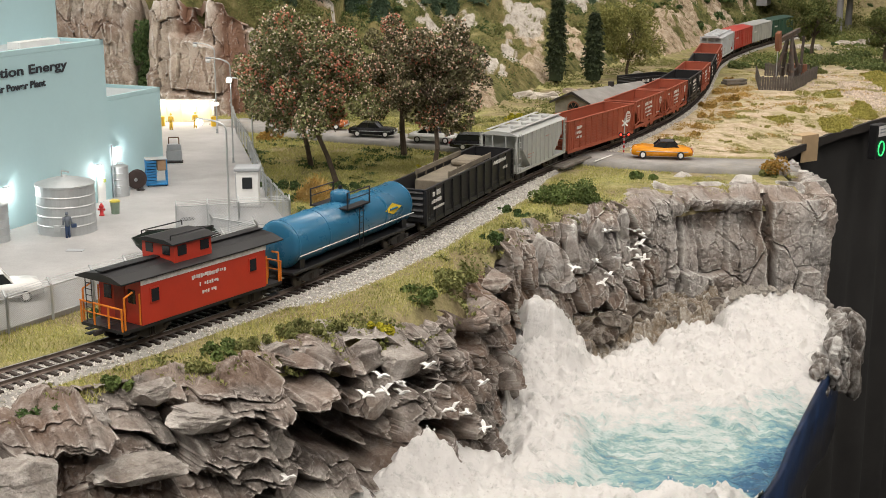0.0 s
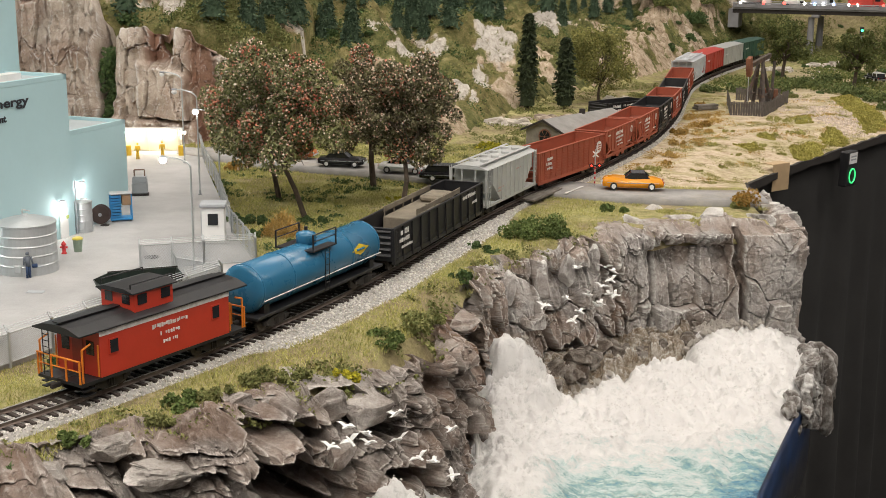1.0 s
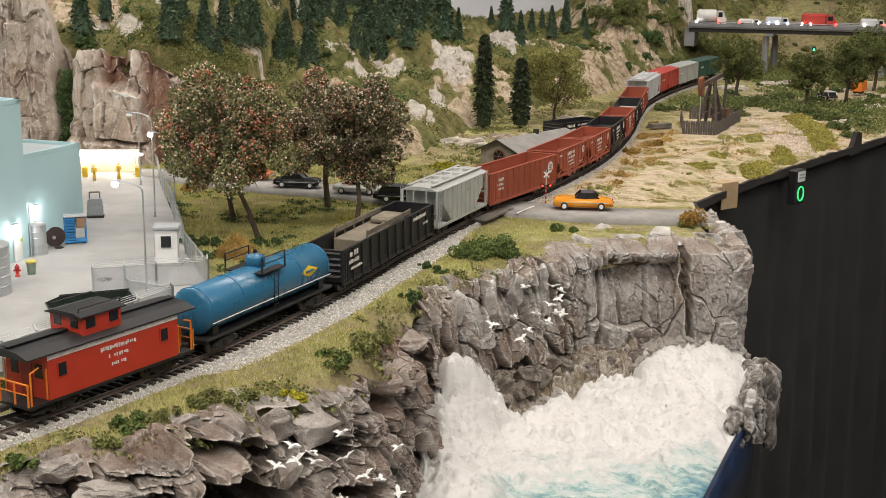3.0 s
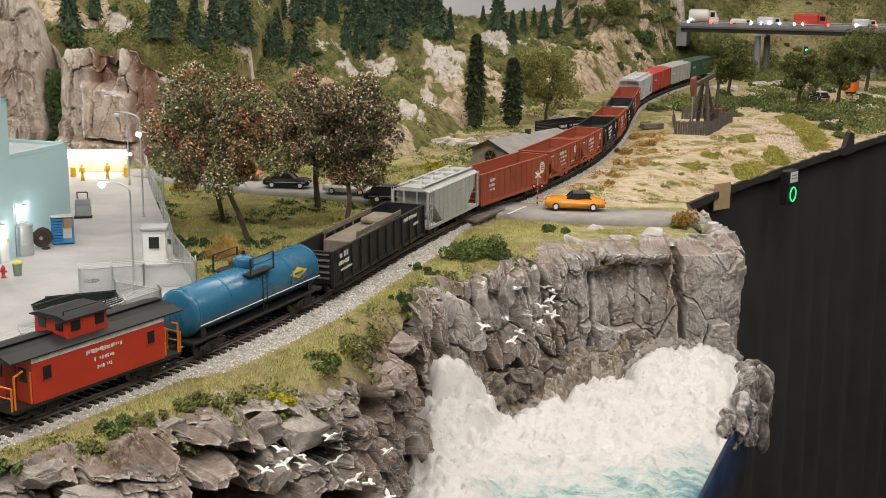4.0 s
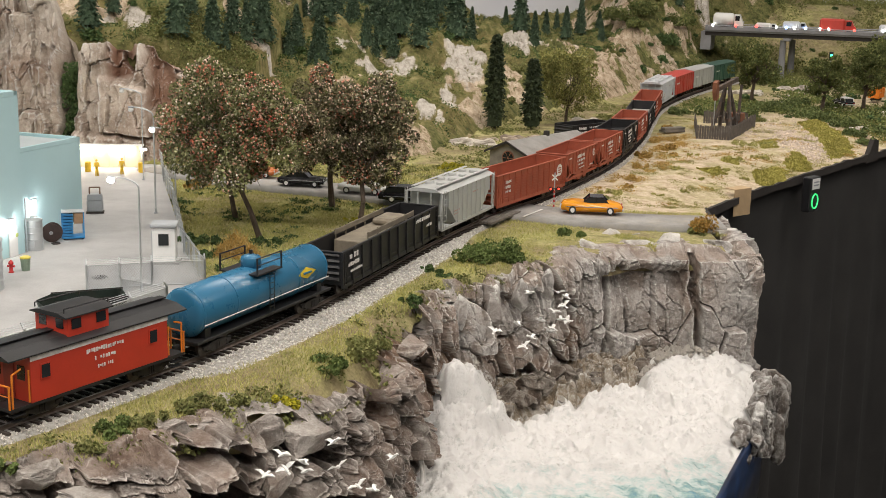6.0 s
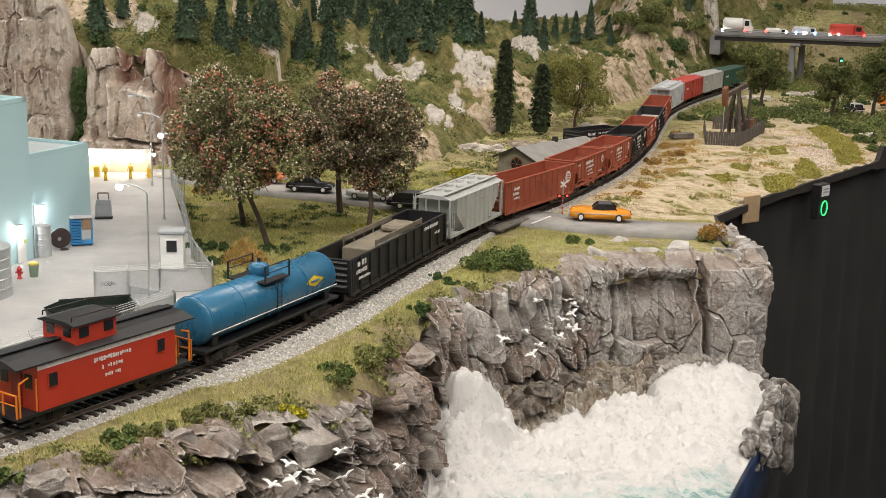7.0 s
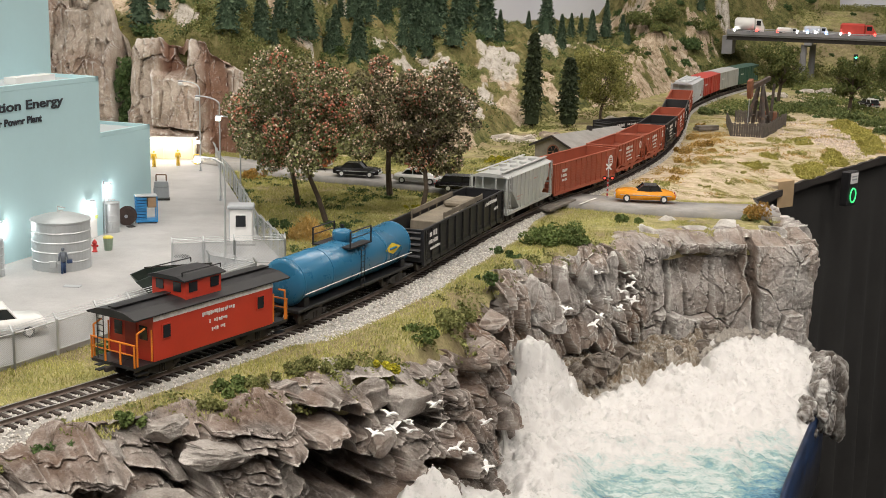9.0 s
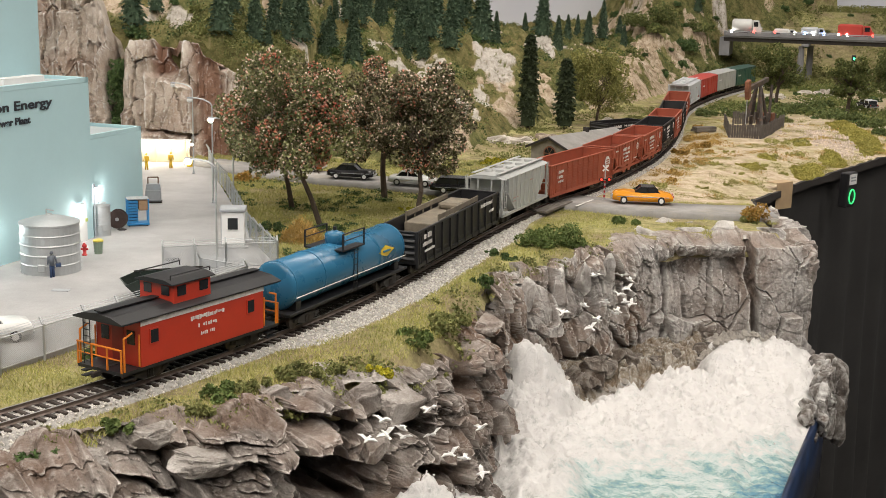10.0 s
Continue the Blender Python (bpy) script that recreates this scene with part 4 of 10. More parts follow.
def hall():
    M_WALLS = paint("hall_wall", (0.30, 0.30, 0.31), 0.9, 0, 0.08, 3, 80, 0.1)
    M_FLOORS = paint("hall_floor", (0.10, 0.095, 0.09), 0.8, 0, 0.15, 6, 200, 0.1)
    M_CEIL = paint("hall_ceiling", (0.75, 0.75, 0.74), 0.9, 0, 0.04, 3, 80, 0.1)
    for nm, a in (("floor", (-4, 5, -4, 5.2, FLOOR_Z - 0.1, FLOOR_Z)), ):
        tagged(part(nm, new_box(*a), M_FLOORS), "dark floor of the exhibition hall", "floor", kind="structure")
    tagged(part("ceiling", new_box(-4, 5, -4, 5.2, CEILING_Z, CEILING_Z + 0.1), M_CEIL), "pale ceiling of the exhibition hall", "ceiling", kind="structure")
    for nm, a in (("wall_north", (-4, 5, 5.2, 5.3)), ("wall_south", (-4, 5, -4.1, -4)), ("wall_west", (-4.1, -4, -4, 5.2)), ("wall_east", (5, 5.1, -4, 5.2))):
        tagged(part(nm, new_box(*a, FLOOR_Z, CEILING_Z), M_WALLS), "plain wall of the exhibition hall", "wall", kind="structure")
    # sky board behind the scenery
    m, nt, b = tree_of("painted_sky")
    col = ramp(nt, noise_node(nt, 1.6, 4, 0.6, position(nt)).outputs[0], [(0.3, (0.55, 0.57, 0.66)), (0.7, (0.74, 0.75, 0.80))])
    link(nt, col, b.inputs["Base Color"])
    b.inputs["Roughness"].default_value = 0.9
    tagged(part("backdrop", new_box(-1.6, 2.2, 3.66, 3.70, -0.4, 1.1), m), "pale grey-blue painted sky board", "backdrop", kind="structure")
    M_TUBE = glow("lamp_diffuser", (1, 0.98, 0.94), 3.0)
    first = None
    # the last housing marks the added front-left fill lamp
    for lx, ly in LAMPS:
        if first is None:
            first = thing("ceiling_lamp", pose(lx, ly, CEILING_Z), "long white fluorescent ceiling lamp", "lamp", "lamps on the hall ceiling")
            part("lamp_housing", new_box(-0.6, 0.6, -0.16, 0.16, -0.06, 0.0, 0.006), M_WHITE, first)
            part("diffuser", new_box(-0.58, 0.58, -0.14, 0.14, -0.08, -0.06), M_TUBE, first)
        else:
            copy_thing(first, pose(lx, ly, CEILING_Z))


hall()


# ---- track ----
LINE, LINE_S = resample(TRACK, 2400)
LINE_T = np.gradient(LINE, axis=0)
LINE_T /= np.linalg.norm(LINE_T, axis=1)[:, None]
RAIL_Z = 0.0035


def on_track(s, side=0.0):
    p = np.array([np.interp(s, LINE_S, LINE[:, k]) for k in (0, 1)])
    t = np.array([np.interp(s, LINE_S, LINE_T[:, k]) for k in (0, 1)])
    t /= np.linalg.norm(t)
    return p + np.array([t[1], -t[0]]) * side, t


def s_of(x, y):
    return float(LINE_S[np.argmin(np.hypot(LINE[:, 0] - x, LINE[:, 1] - y))])


def track_pose(s, z=0.0):
    p, t = on_track(s)
    return pose(p[0], p[1], z, 0, 0, math.degrees(math.atan2(t[1], t[0])))


def sweep(profile, i0, i1, step=3):
    """A closed profile (side, height) drawn along the track."""
    idx = np.arange(i0, i1, step)
    nrm = np.stack([LINE_T[idx, 1], -LINE_T[idx, 0]], 1)
    P = np.stack([np.column_stack([LINE[idx] + nrm * a, np.full(len(idx), h)]) for a, h in profile], 1)
    k = len(profile)
    f = [(i * k + j, i * k + (j + 1) % k, (i + 1) * k + (j + 1) % k, (i + 1) * k + j) for i in range(len(idx) - 1) for j in range(k)]
    return P.reshape(-1, 3), np.array(f)


def shoulder(s):
    """Width of the ballast on the cliff side."""
    a, b = s_of(-0.09, 0.765), s_of(0.09, 1.21)
    return 0.019 + 0.016 * smooth(a - 0.02, a + 0.02, s) * smooth(b, b - 0.10, s)


M_BALLAST = foliage("ballast_stone", [(0.30, 0.285, 0.265), (0.50, 0.48, 0.45), (0.64, 0.61, 0.58), (0.74, 0.72, 0.68), (0.42, 0.38, 0.33)], 0.9, 60)
M_BED = paint("ballast_bed", (0.40, 0.385, 0.36), 0.95, 0, 0.25, 300, 1600, 0.6)


def build_track():
    tr = thing("railway_track", None, "curving model railway track with dark sleepers", "railway track", kind="structure")
    g = 0.0087
    for side in (-g, g):
        prof = [(side - 0.0011, RAIL_Z - 0.0026), (side + 0.0011, RAIL_Z - 0.0026), (side + 0.0004, RAIL_Z - 0.0018), (side + 0.0004, RAIL_Z - 0.0007), (side + 0.00055, RAIL_Z - 0.0002),
                (side - 0.00055, RAIL_Z - 0.0002), (side - 0.0004, RAIL_Z - 0.0007), (side - 0.0004, RAIL_Z - 0.0018)]
        part_np("rail", *sweep(prof, 0, 2399), M_RAIL, tr, "rusty brown steel rail")
        top = [(side - 0.0005, RAIL_Z - 0.00022), (side + 0.0005, RAIL_Z - 0.00022), (side + 0.0004, RAIL_Z), (side - 0.0004, RAIL_Z)]
        part_np("rail_head", *sweep(top, 0, 2399), M_RAILTOP, tr, "bright worn rail head")
    bm = new_box(-0.0013, 0.0013, -0.0155, 0.0155, -0.0018, 0.0, 0.0003)
    one = part("sleeper", bm, M_TIE, tr)
    me = one.data
    n = int(LINE_S[-1] / 0.0068)
    for i in range(n):
        s = i * 0.0068 + 0.003
        m = track_pose(s, RAIL_Z - 0.0026) @ pose(0, 0.0006 * math.sin(i * 1.7), 0, 0, 0, 1.6 * math.sin(i * 2.3))
        if i < 300:
            ob = one if i == 0 else new("sleeper", me)
            ob.parent = tr
            ob.matrix_basis = m
    rest_v, rest_f = [], []
    base = np.array([v.co for v in me.vertices])
    fs = [tuple(p.vertices) for p in me.polygons if len(p.vertices) == 4]
    for i in range(300, n):
        m = np.array(track_pose(i * 0.0068 + 0.003, RAIL_Z - 0.0026))
        k = len(rest_v) * len(base)
        rest_v.append(base @ m[:3, :3].T + m[:3, 3])
        rest_f += [tuple(a + k for a in f) for f in fs]
    tagged(part_np("far_sleepers", np.vstack(rest_v), np.array(rest_f), M_TIE, tr), kind="stuff")
    # bed
    idx = np.arange(0, 2399, 4)
    nrm = np.stack([LINE_T[idx, 1], -LINE_T[idx, 0]], 1)
    w = shoulder(LINE_S[idx])
    rows = []
    for a, h in ((-0.034, -0.008), (-0.024, -0.004), (-0.017, RAIL_Z - 0.0040), (0.016, RAIL_Z - 0.0040), (None, -0.0045), ("out", -0.012)):
        off = np.full(len(idx), a) if isinstance(a, float) else (w if a is None else w + 0.012)
        rows.append(np.column_stack([LINE[idx] + nrm * off[:, None], np.full(len(idx), h)]))
    P = np.stack(rows, 1)
    tagged(new("ballast_bed", mesh_np("ballast_bed", P.reshape(-1, 3), grid_faces(len(idx), 6)[:, ::-1], M_BED, False)), "pale grey ballast bed under the track", "ballast", kind="structure")
    # loose stones
    rng = np.random.default_rng(5)
    n = 42000
    s = 0.15 + rng.random(n) ** 1.25 * 1.75
    w = shoulder(s)
    a = -0.026 + rng.random(n) * (w + 0.026 + 0.008)
    p = np.stack([np.interp(s, LINE_S, LINE[:, k]) for k in (0, 1)], 1)
    t = np.stack([np.interp(s, LINE_S, LINE_T[:, k]) for k in (0, 1)], 1)
    xy = p + np.stack([t[:, 1], -t[:, 0]], 1) * a[:, None]
    z = np.where(a < -0.017, np.interp(a, [-0.034, -0.024, -0.017], [-0.008, -0.004, RAIL_Z - 0.004]), RAIL_Z - 0.0040)
    z = np.where(a > 0.016, RAIL_Z - 0.004 + (-0.0045 - RAIL_Z + 0.004) * np.clip((a - 0.016) / (w - 0.016), 0, 1) - 0.6 * np.maximum(0, a - w), z)
    on = np.abs(np.abs(a) - g) < 0.0022
    r = rng.uniform(0.0005, 0.00105, n) * np.where(np.abs(a) < 0.0165, 0.8, 1.05)
    keep = ~on
    xy, z, r = xy[keep], z[keep], r[keep]
    n = len(r)
    octa = np.array([(1, 0, 0), (-1, 0, 0), (0, 1, 0), (0, -1, 0), (0, 0, 0.8), (0, 0, -0.8)], float)
    V = octa[None] * r[:, None, None] * rng.uniform(0.65, 1.35, (n, 6, 1))
    ang = rng.random(n) * 6.283
    c, sn = np.cos(ang)[:, None], np.sin(ang)[:, None]
    V = np.stack([V[..., 0] * c - V[..., 1] * sn, V[..., 0] * sn + V[..., 1] * c, V[..., 2]], 2)
    V += np.column_stack([xy, z + r * 0.25])[:, None, :]
    F = np.array([(0, 2, 4), (2, 1, 4), (1, 3, 4), (3, 0, 4), (2, 0, 5), (1, 2, 5), (3, 1, 5), (0, 3, 5)])
    F = (F[None] + (np.arange(n) * 6)[:, None, None]).reshape(-1, 3)
    tagged(new("ballast", mesh_np("ballast", V.reshape(-1, 3), F, M_BALLAST, True)), "loose pale grey ballast stones along the track", "gravel", kind="stuff")


build_track()


# ---- yard and road ----
def slab(name, poly, z, depth, material, label, category):
    bm = bmesh.new()
    prism(bm, poly, z - depth, z, "z")
    bmesh.ops.triangulate(bm, faces=[f for f in bm.faces if len(f.verts) > 4])
    return tagged(part(name, bm, material), label, category, kind="structure")


slab("yard_paving", YARD, 0.0, 0.006, M_CONCRETE, "pale concrete paving of the power plant yard", "paving")


def ribbon(name, line, width, z, material, label, category, n=80):
    p, _ = resample(line, n)
    t = np.gradient(p, axis=0)
    t /= np.linalg.norm(t, axis=1)[:, None]
    nn = np.stack([t[:, 1], -t[:, 0]], 1)
    w = np.interp(np.linspace(0, 1, n), np.linspace(0, 1, len(width)), width)[:, None] / 2
    zz = np.full(n, z)
    rows = [np.column_stack([p - nn * w, zz - 0.006]), np.column_stack([p - nn * w, zz]), np.column_stack([p, zz + 0.0006]), np.column_stack([p + nn * w, zz]), np.column_stack([p + nn * w, zz - 0.006])]
    P = np.stack(rows, 1)
    ob = new(name, mesh_np(name, P.reshape(-1, 3), grid_faces(n, 5)[:, ::-1], material, False))
    return tagged(ob, label, category, kind="structure")


ROAD_E = [(0.352, 1.262), (0.29, 1.262), (0.22, 1.272), (0.155, 1.296), (0.128, 1.306)]
ROAD_W = [(0.098, 1.318), (0.05, 1.345), (-0.03, 1.385), (-0.12, 1.42), (-0.20, 1.46), (-0.28, 1.51)]
ribbon("road", ROAD_E, [0.062, 0.062, 0.064, 0.07], 0.0012, M_ROAD, "worn grey asphalt road over the cliff", "road")
ribbon("road", ROAD_W, [0.07, 0.064, 0.062], 0.0010, M_ROAD, "worn grey asphalt road past the orchard", "road")
M_DIRT = paint("dirt_path", (0.44, 0.36, 0.26), 0.95, 0, 0.18, 40, 900, 0.5)
ribbon("dirt_path", [(0.03, 1.40), (0.07, 1.455), (0.115, 1.505), (0.17, 1.56)], [0.03, 0.025, 0.03], 0.0006, M_DIRT, "sandy path up to the shed", "path", 40)
M_TIMBER = paint("crossing_timber", (0.17, 0.15, 0.13), 0.9, 0, 0.25, 60, 900, 0.4)
cross = thing("level_crossing", track_pose(s_of(0.113, 1.262)), "grey timber boards of the level crossing between the rails", "level crossing")
for y0, y1 in ((-0.0255, -0.0105), (-0.0072, 0.0072), (0.0105, 0.0255)):
    for i in range(3):
        w = (y1 - y0) / 3
        part("board", new_box(-0.036, 0.036, y0 + w * i + 0.0003, y0 + w * (i + 1) - 0.0003, 0.0005, 0.0029, 0.0003), M_TIMBER, cross)
M_LINE = paint("road_line", (0.72, 0.71, 0.68), 0.8, 0, 0.15, 200)
mark = thing("road_marking", None, "faded white stop line on the asphalt", "road marking", kind="structure")
for cx, cy, a in ((0.158, 1.268, 62), (0.168, 1.288, 62)):
    ob = part("stripe", new_box(-0.012, 0.012, -0.0012, 0.0012, 0, 0.0003), M_LINE, mark)
    ob.matrix_basis = pose(cx, cy, 0.0021, 0, 0, a)

# ---- power plant ----
DW = Vector((0.33, 0.944, 0)).normalized()
PW = Vector((-0.944, 0.33, 0)).normalized()
P1 = Vector((-0.283, 1.054, 0))
WALL_TURN = math.degrees(math.atan2(DW.y, DW.x))


def plant_box(a, length, depth, z0, z1):
    """Outline from corner a, back along the wall by length and away from the yard by depth."""
    b, c = a - DW * length, a - DW * length + PW * depth
    d = a + PW * depth
    bm = bmesh.new()
    prism(bm, [(q.x, q.y) for q in (b, a, d, c)], z0, z1, "z")
    return bm


def build_plant():
    ob = thing("power_plant", None, "pale blue power plant building with flat grey roofs", "building")
    hi, lo, tw = 0.137, 0.0815, 0.26
    part("main_block", plant_box(P1, 0.52, 0.30, -0.003, hi - 0.003), M_BLUE_WALL, ob)
    inner = P1 - DW * 0.004 + PW * 0.004
    # parapet round the roof
    for a, l, d in ((P1, 0.52, 0.004), (P1 + PW * 0.296, 0.52, 0.004), (P1, 0.004, 0.30)):
        part("parapet", plant_box(a, l, d, hi - 0.0028, hi + 0.0012), M_BLUE_WALL, ob)
    part("roof", plant_box(inner, 0.512, 0.29, hi - 0.0028, hi - 0.0015), M_ROOF, ob, "flat grey roof")
    w0 = P1 + PW * 0.035 + DW * 0.13
    part("wing", plant_box(w0, 0.129, 0.2, -0.003, lo - 0.004), M_BLUE_WALL, ob)
    for a, l, d in ((w0, 0.129, 0.003), (w0, 0.003, 0.2), (w0 + PW * 0.197, 0.129, 0.003)):
        part("parapet", plant_box(a, l, d, lo - 0.0038, lo), M_BLUE_WALL, ob)
    part("roof", plant_box(w0 - DW * 0.003 + PW * 0.003, 0.123, 0.19, lo - 0.0038, lo - 0.0030), M_ROOF, ob, "flat grey wing roof")
    t0 = P1 + PW * 0.062 + DW * 0.018
    part("tower", plant_box(t0, 0.45, 0.22, hi - 0.0014, tw), M_BLUE_WALL, ob, "tall pale blue upper block")
    c = P1 + PW * 0.02 - DW * 0.03
    for k, (l, w) in enumerate(((0.05, 0.012), (0.016, 0.008))):
        q = c - DW * (0.002 + 0.064 * k) + PW * 0.012 * k
        part("roof_vent", plant_box(q, l, w, hi - 0.0014, hi + 0.004 + 0.002 * k), M_WHITE, ob, "white roof duct")
    M_SIGN = paint("sign_black", (0.03, 0.035, 0.045), 0.6, 0, 0.1, 100)

    def wall_at(t, z, out=0.0006):
        q = P1 - DW * t - PW * out
        return Matrix.Translation((q.x, q.y, z)) @ pose(0, 0, 0, 90, 0, WALL_TURN)

    def words(text, t_left, t_right, z, size):
        cu = bpy.data.curves.new("sign_letters", "FONT")
        cu.body, cu.size, cu.extrude, cu.offset = text, size, 0.0002, 0.00022
        tmp = bpy.data.objects.new("tmp", cu)
        me = bpy.data.meshes.new_from_object(tmp)
        bpy.data.objects.remove(tmp)
        co = np.array([v.co for v in me.vertices])
        k = (t_left - t_right) / (co[:, 0].max() - co[:, 0].min())
        co[:, 0] = (co[:, 0] - co[:, 0].min()) * k
        me.vertices.foreach_set("co", co.astype(np.float32).ravel())
        me.materials.append(M_SIGN)
        o = new("sign_letters", me)
        o.parent = ob
        o.matrix_basis = wall_at(t_left, z)
        tagged(o, "dark sign letters on the wall")

    words("tion Energy", 0.1310, 0.0503, 0.1186, 0.0102)
    words("ar Power Plant", 0.1345, 0.0785, 0.1074, 0.0078)
    # door, small notice, pipe
    o = part("door", new_box(0, 0.011, 0, 0.025, 0, 0.001, 0.0003), M_WHITE, ob, "white steel door")
    o.matrix_basis = wall_at(0.0215, 0.0)
    M_NOTE = paint("notice_green", (0.45, 0.55, 0.15), 0.6)
    o = part("notice", new_box(0, 0.0028, 0, 0.0028, 0, 0.0006), M_NOTE, ob, "small yellow-green notice")
    o.matrix_basis = wall_at(0.0135, 0.0165, 0.0018)
    bm = bmesh.new()
    q = P1 - PW * 0.0012 + DW * 0.0012
    rod(bm, (q.x, q.y, 0), (q.x, q.y, 0.047), 0.0006)
    part("drain_pipe", bm, M_GREYPAINT, ob, "thin grey pipe")
    return ob


build_plant()
M_BULB = glow("lamp_white", (1.0, 0.98, 0.93), 40.0)


def wall_lamp(origin, watts):
    ob = thing("wall_lamp", Matrix.Translation(origin) @ pose(0, 0, 0, 0, 0, WALL_TURN), "small lit white wall lamp on the power plant", "lamp", "wall lamps of the plant")
    bm = bmesh.new()
    box(bm, -0.0035, 0.0035, -0.004, 0.0, 0.004, 0.0050, 0.0004)
    part("hood", bm, M_GREYPAINT, ob, "grey hood")
    part("bulb", new_box(-0.0028, 0.0028, -0.0030, -0.0004, 0.0012, 0.0038, 0.0008), M_BULB, ob, "glowing white bulb")
    d = bpy.data.lights.new("wall_lamp_light", "POINT")
    d.energy, d.shadow_soft_size, d.color = watts, 0.003, (1.0, 0.97, 0.92)
    lo = new("wall_lamp_light", d)
    q = Vector(origin) - PW * 0.006
    lo.location = (q.x, q.y, origin[2] - 0.001)
    return ob


for t, back, z in ((0.020, 0, 0.0285), (0.135, 0, 0.030), (-0.055, 0.035, 0.0295)):
    q = P1 - DW * t + PW * back - PW * 0.0004
    wall_lamp((q.x, q.y, z), 0.014)


def silo(x, y, r, h, name_label, pipe=True):
    ob = thing("storage_tank", pose(x, y, 0), name_label, "storage tank", "storage tanks of the plant")
    prof = []
    bands = 5
    for i in range(bands):
        z0, z1 = h * i / bands, h * (i + 1) / bands
        prof += [(r, z0 + 0.0004), (r, z1 - 0.0010), (r * 1.025, z1 - 0.0007), (r * 1.025, z1 - 0.0002)]
    part("shell", lathe(bmesh.new(), [(r * 1.02, 0), (r * 1.02, 0.0006)] + prof, 40), M_STEEL, ob, soft=False)
    part("lid", lathe(bmesh.new(), [(r * 1.03, h), (r * 1.03, h + 0.0006), (r * 0.6, h + r * 0.16), (r * 0.12, h + r * 0.26), (r * 0.1, h + r * 0.3)], 40), M_STEEL, ob, "low conical steel lid")
    if pipe:
        bm = path_rod(bmesh.new(), [(-0.002, 0, h + r * 0.25), (-0.002, 0, h + r * 0.45), (0.004, 0, h + r * 0.40)], 0.0005)
        part("vent_pipe", bm, M_STEEL, ob)
    part("hatch", new_box(-0.003, 0.003, -r * 1.04, -r * 0.98, 0.003, 0.009, 0.0005), M_STEEL, ob)
    return ob


silo(-0.281, 0.931, 0.0222, 0.0375, "large ribbed galvanised steel tank by the blue wall")
silo(-0.324, 0.893, 0.011, 0.028, "small ribbed steel tank by the blue wall")
silo(-0.279, 1.066, 0.0075, 0.026, "slim galvanised steel tank at the building corner")


def hydrant(x, y):
    M_RED = paint("hydrant_red", (0.55, 0.03, 0.03), 0.45)
    ob = thing("fire_hydrant", pose(x, y, 0), "small red fire hydrant on the concrete", "fire hydrant")
    part("barrel", lathe(bmesh.new(), [(0.0022, 0), (0.0022, 0.0008), (0.0015, 0.001), (0.0015, 0.0068), (0.0021, 0.007), (0.0019, 0.0085), (0.0008, 0.0098), (0.0005, 0.0105)], 14), M_RED, ob, soft=True)
    part("outlet", rod(bmesh.new(), (-0.003, 0, 0.0052), (0.003, 0, 0.0052), 0.0009), M_RED, ob)


hydrant(-0.2705, 0.984)
M_LID = paint("lid_yellow", (0.65, 0.55, 0.08), 0.5)
M_BIN = paint("bin_green", (0.22, 0.29, 0.22), 0.6)
ob = thing("waste_bin", pose(-0.2615, 0.992, 0), "grey-green waste bin with a yellow lid", "bin")
part("body", lathe(bmesh.new(), [(0.0032, 0), (0.0040, 0.0098), (0.0041, 0.0102)], 16), M_BIN, ob)
part("lid", lathe(bmesh.new(), [(0.0043, 0.0102), (0.0043, 0.0112), (0.0030, 0.0120)], 16), M_LID, ob, "dull yellow lid")


def cable_reel(x, y):
    M_REEL = paint("reel_brown", (0.07, 0.045, 0.04), 0.7, 0, 0.25)
    ob = thing("cable_reel", pose(x, y, 0.0085, 0, 0, WALL_TURN - 68), "dark brown cable reel leaning by the wall", "cable reel")
    for y0 in (-0.0032, 0.0026):
        part("flange", rod(bmesh.new(), (0, y0, 0), (0, y0 + 0.0008, 0), 0.0085, None, 28), M_REEL, ob)
    part("cable", rod(bmesh.new(), (0, -0.0026, 0), (0, 0.0028, 0), 0.0058, None, 24), M_BLACK, ob)
    part("hub", rod(bmesh.new(), (0, -0.0042, 0), (0, 0.0038, 0), 0.0016, None, 12), M_STEEL, ob, "pale hub")


cable_reel(-0.2735, 1.098)


def blue_rack(x, y, turn):
    M_BLUE = paint("rack_blue", (0.03, 0.22, 0.50), 0.5)
    M_CRATE = paint("crate_brown", (0.30, 0.19, 0.11), 0.8)
    ob = thing("parts_rack", pose(x, y, 0, 0, 0, turn), "blue steel rack trolley with shelves and a brown crate", "rack")
    for px in (-0.0092, 0.0092):
        for py in (-0.006, 0.006):
            part("post", new_box(px - 0.0005, px + 0.0005, py - 0.0005, py + 0.0005, 0.001, 0.025), M_BLUE, ob)
    for i in range(8):
        part("drawer", new_box(-0.0090, 0.0, -0.0062, 0.0058, 0.0035 + i * 0.0026, 0.0054 + i * 0.0026, 0.0002), M_BLUE, ob)
    part("base", new_box(-0.0098, 0.0098, -0.0066, 0.0066, 0.001, 0.0030, 0.0004), M_BLUE, ob)
    part("top", new_box(-0.0098, 0.0098, -0.0066, 0.0066, 0.0246, 0.0256, 0.0003), M_STEEL, ob)
    part("crate", new_box(0.0008, 0.0088, -0.0058, 0.0058, 0.0145, 0.0240, 0.0004), M_CRATE, ob, "brown wooden crate")
    for px in (-0.008, 0.008):
        part("castor", rod(bmesh.new(), (px, -0.0055, 0.0007), (px, -0.0045, 0.0007), 0.0008), M_BLACK, ob)


blue_rack(-0.2595, 1.113, 20)


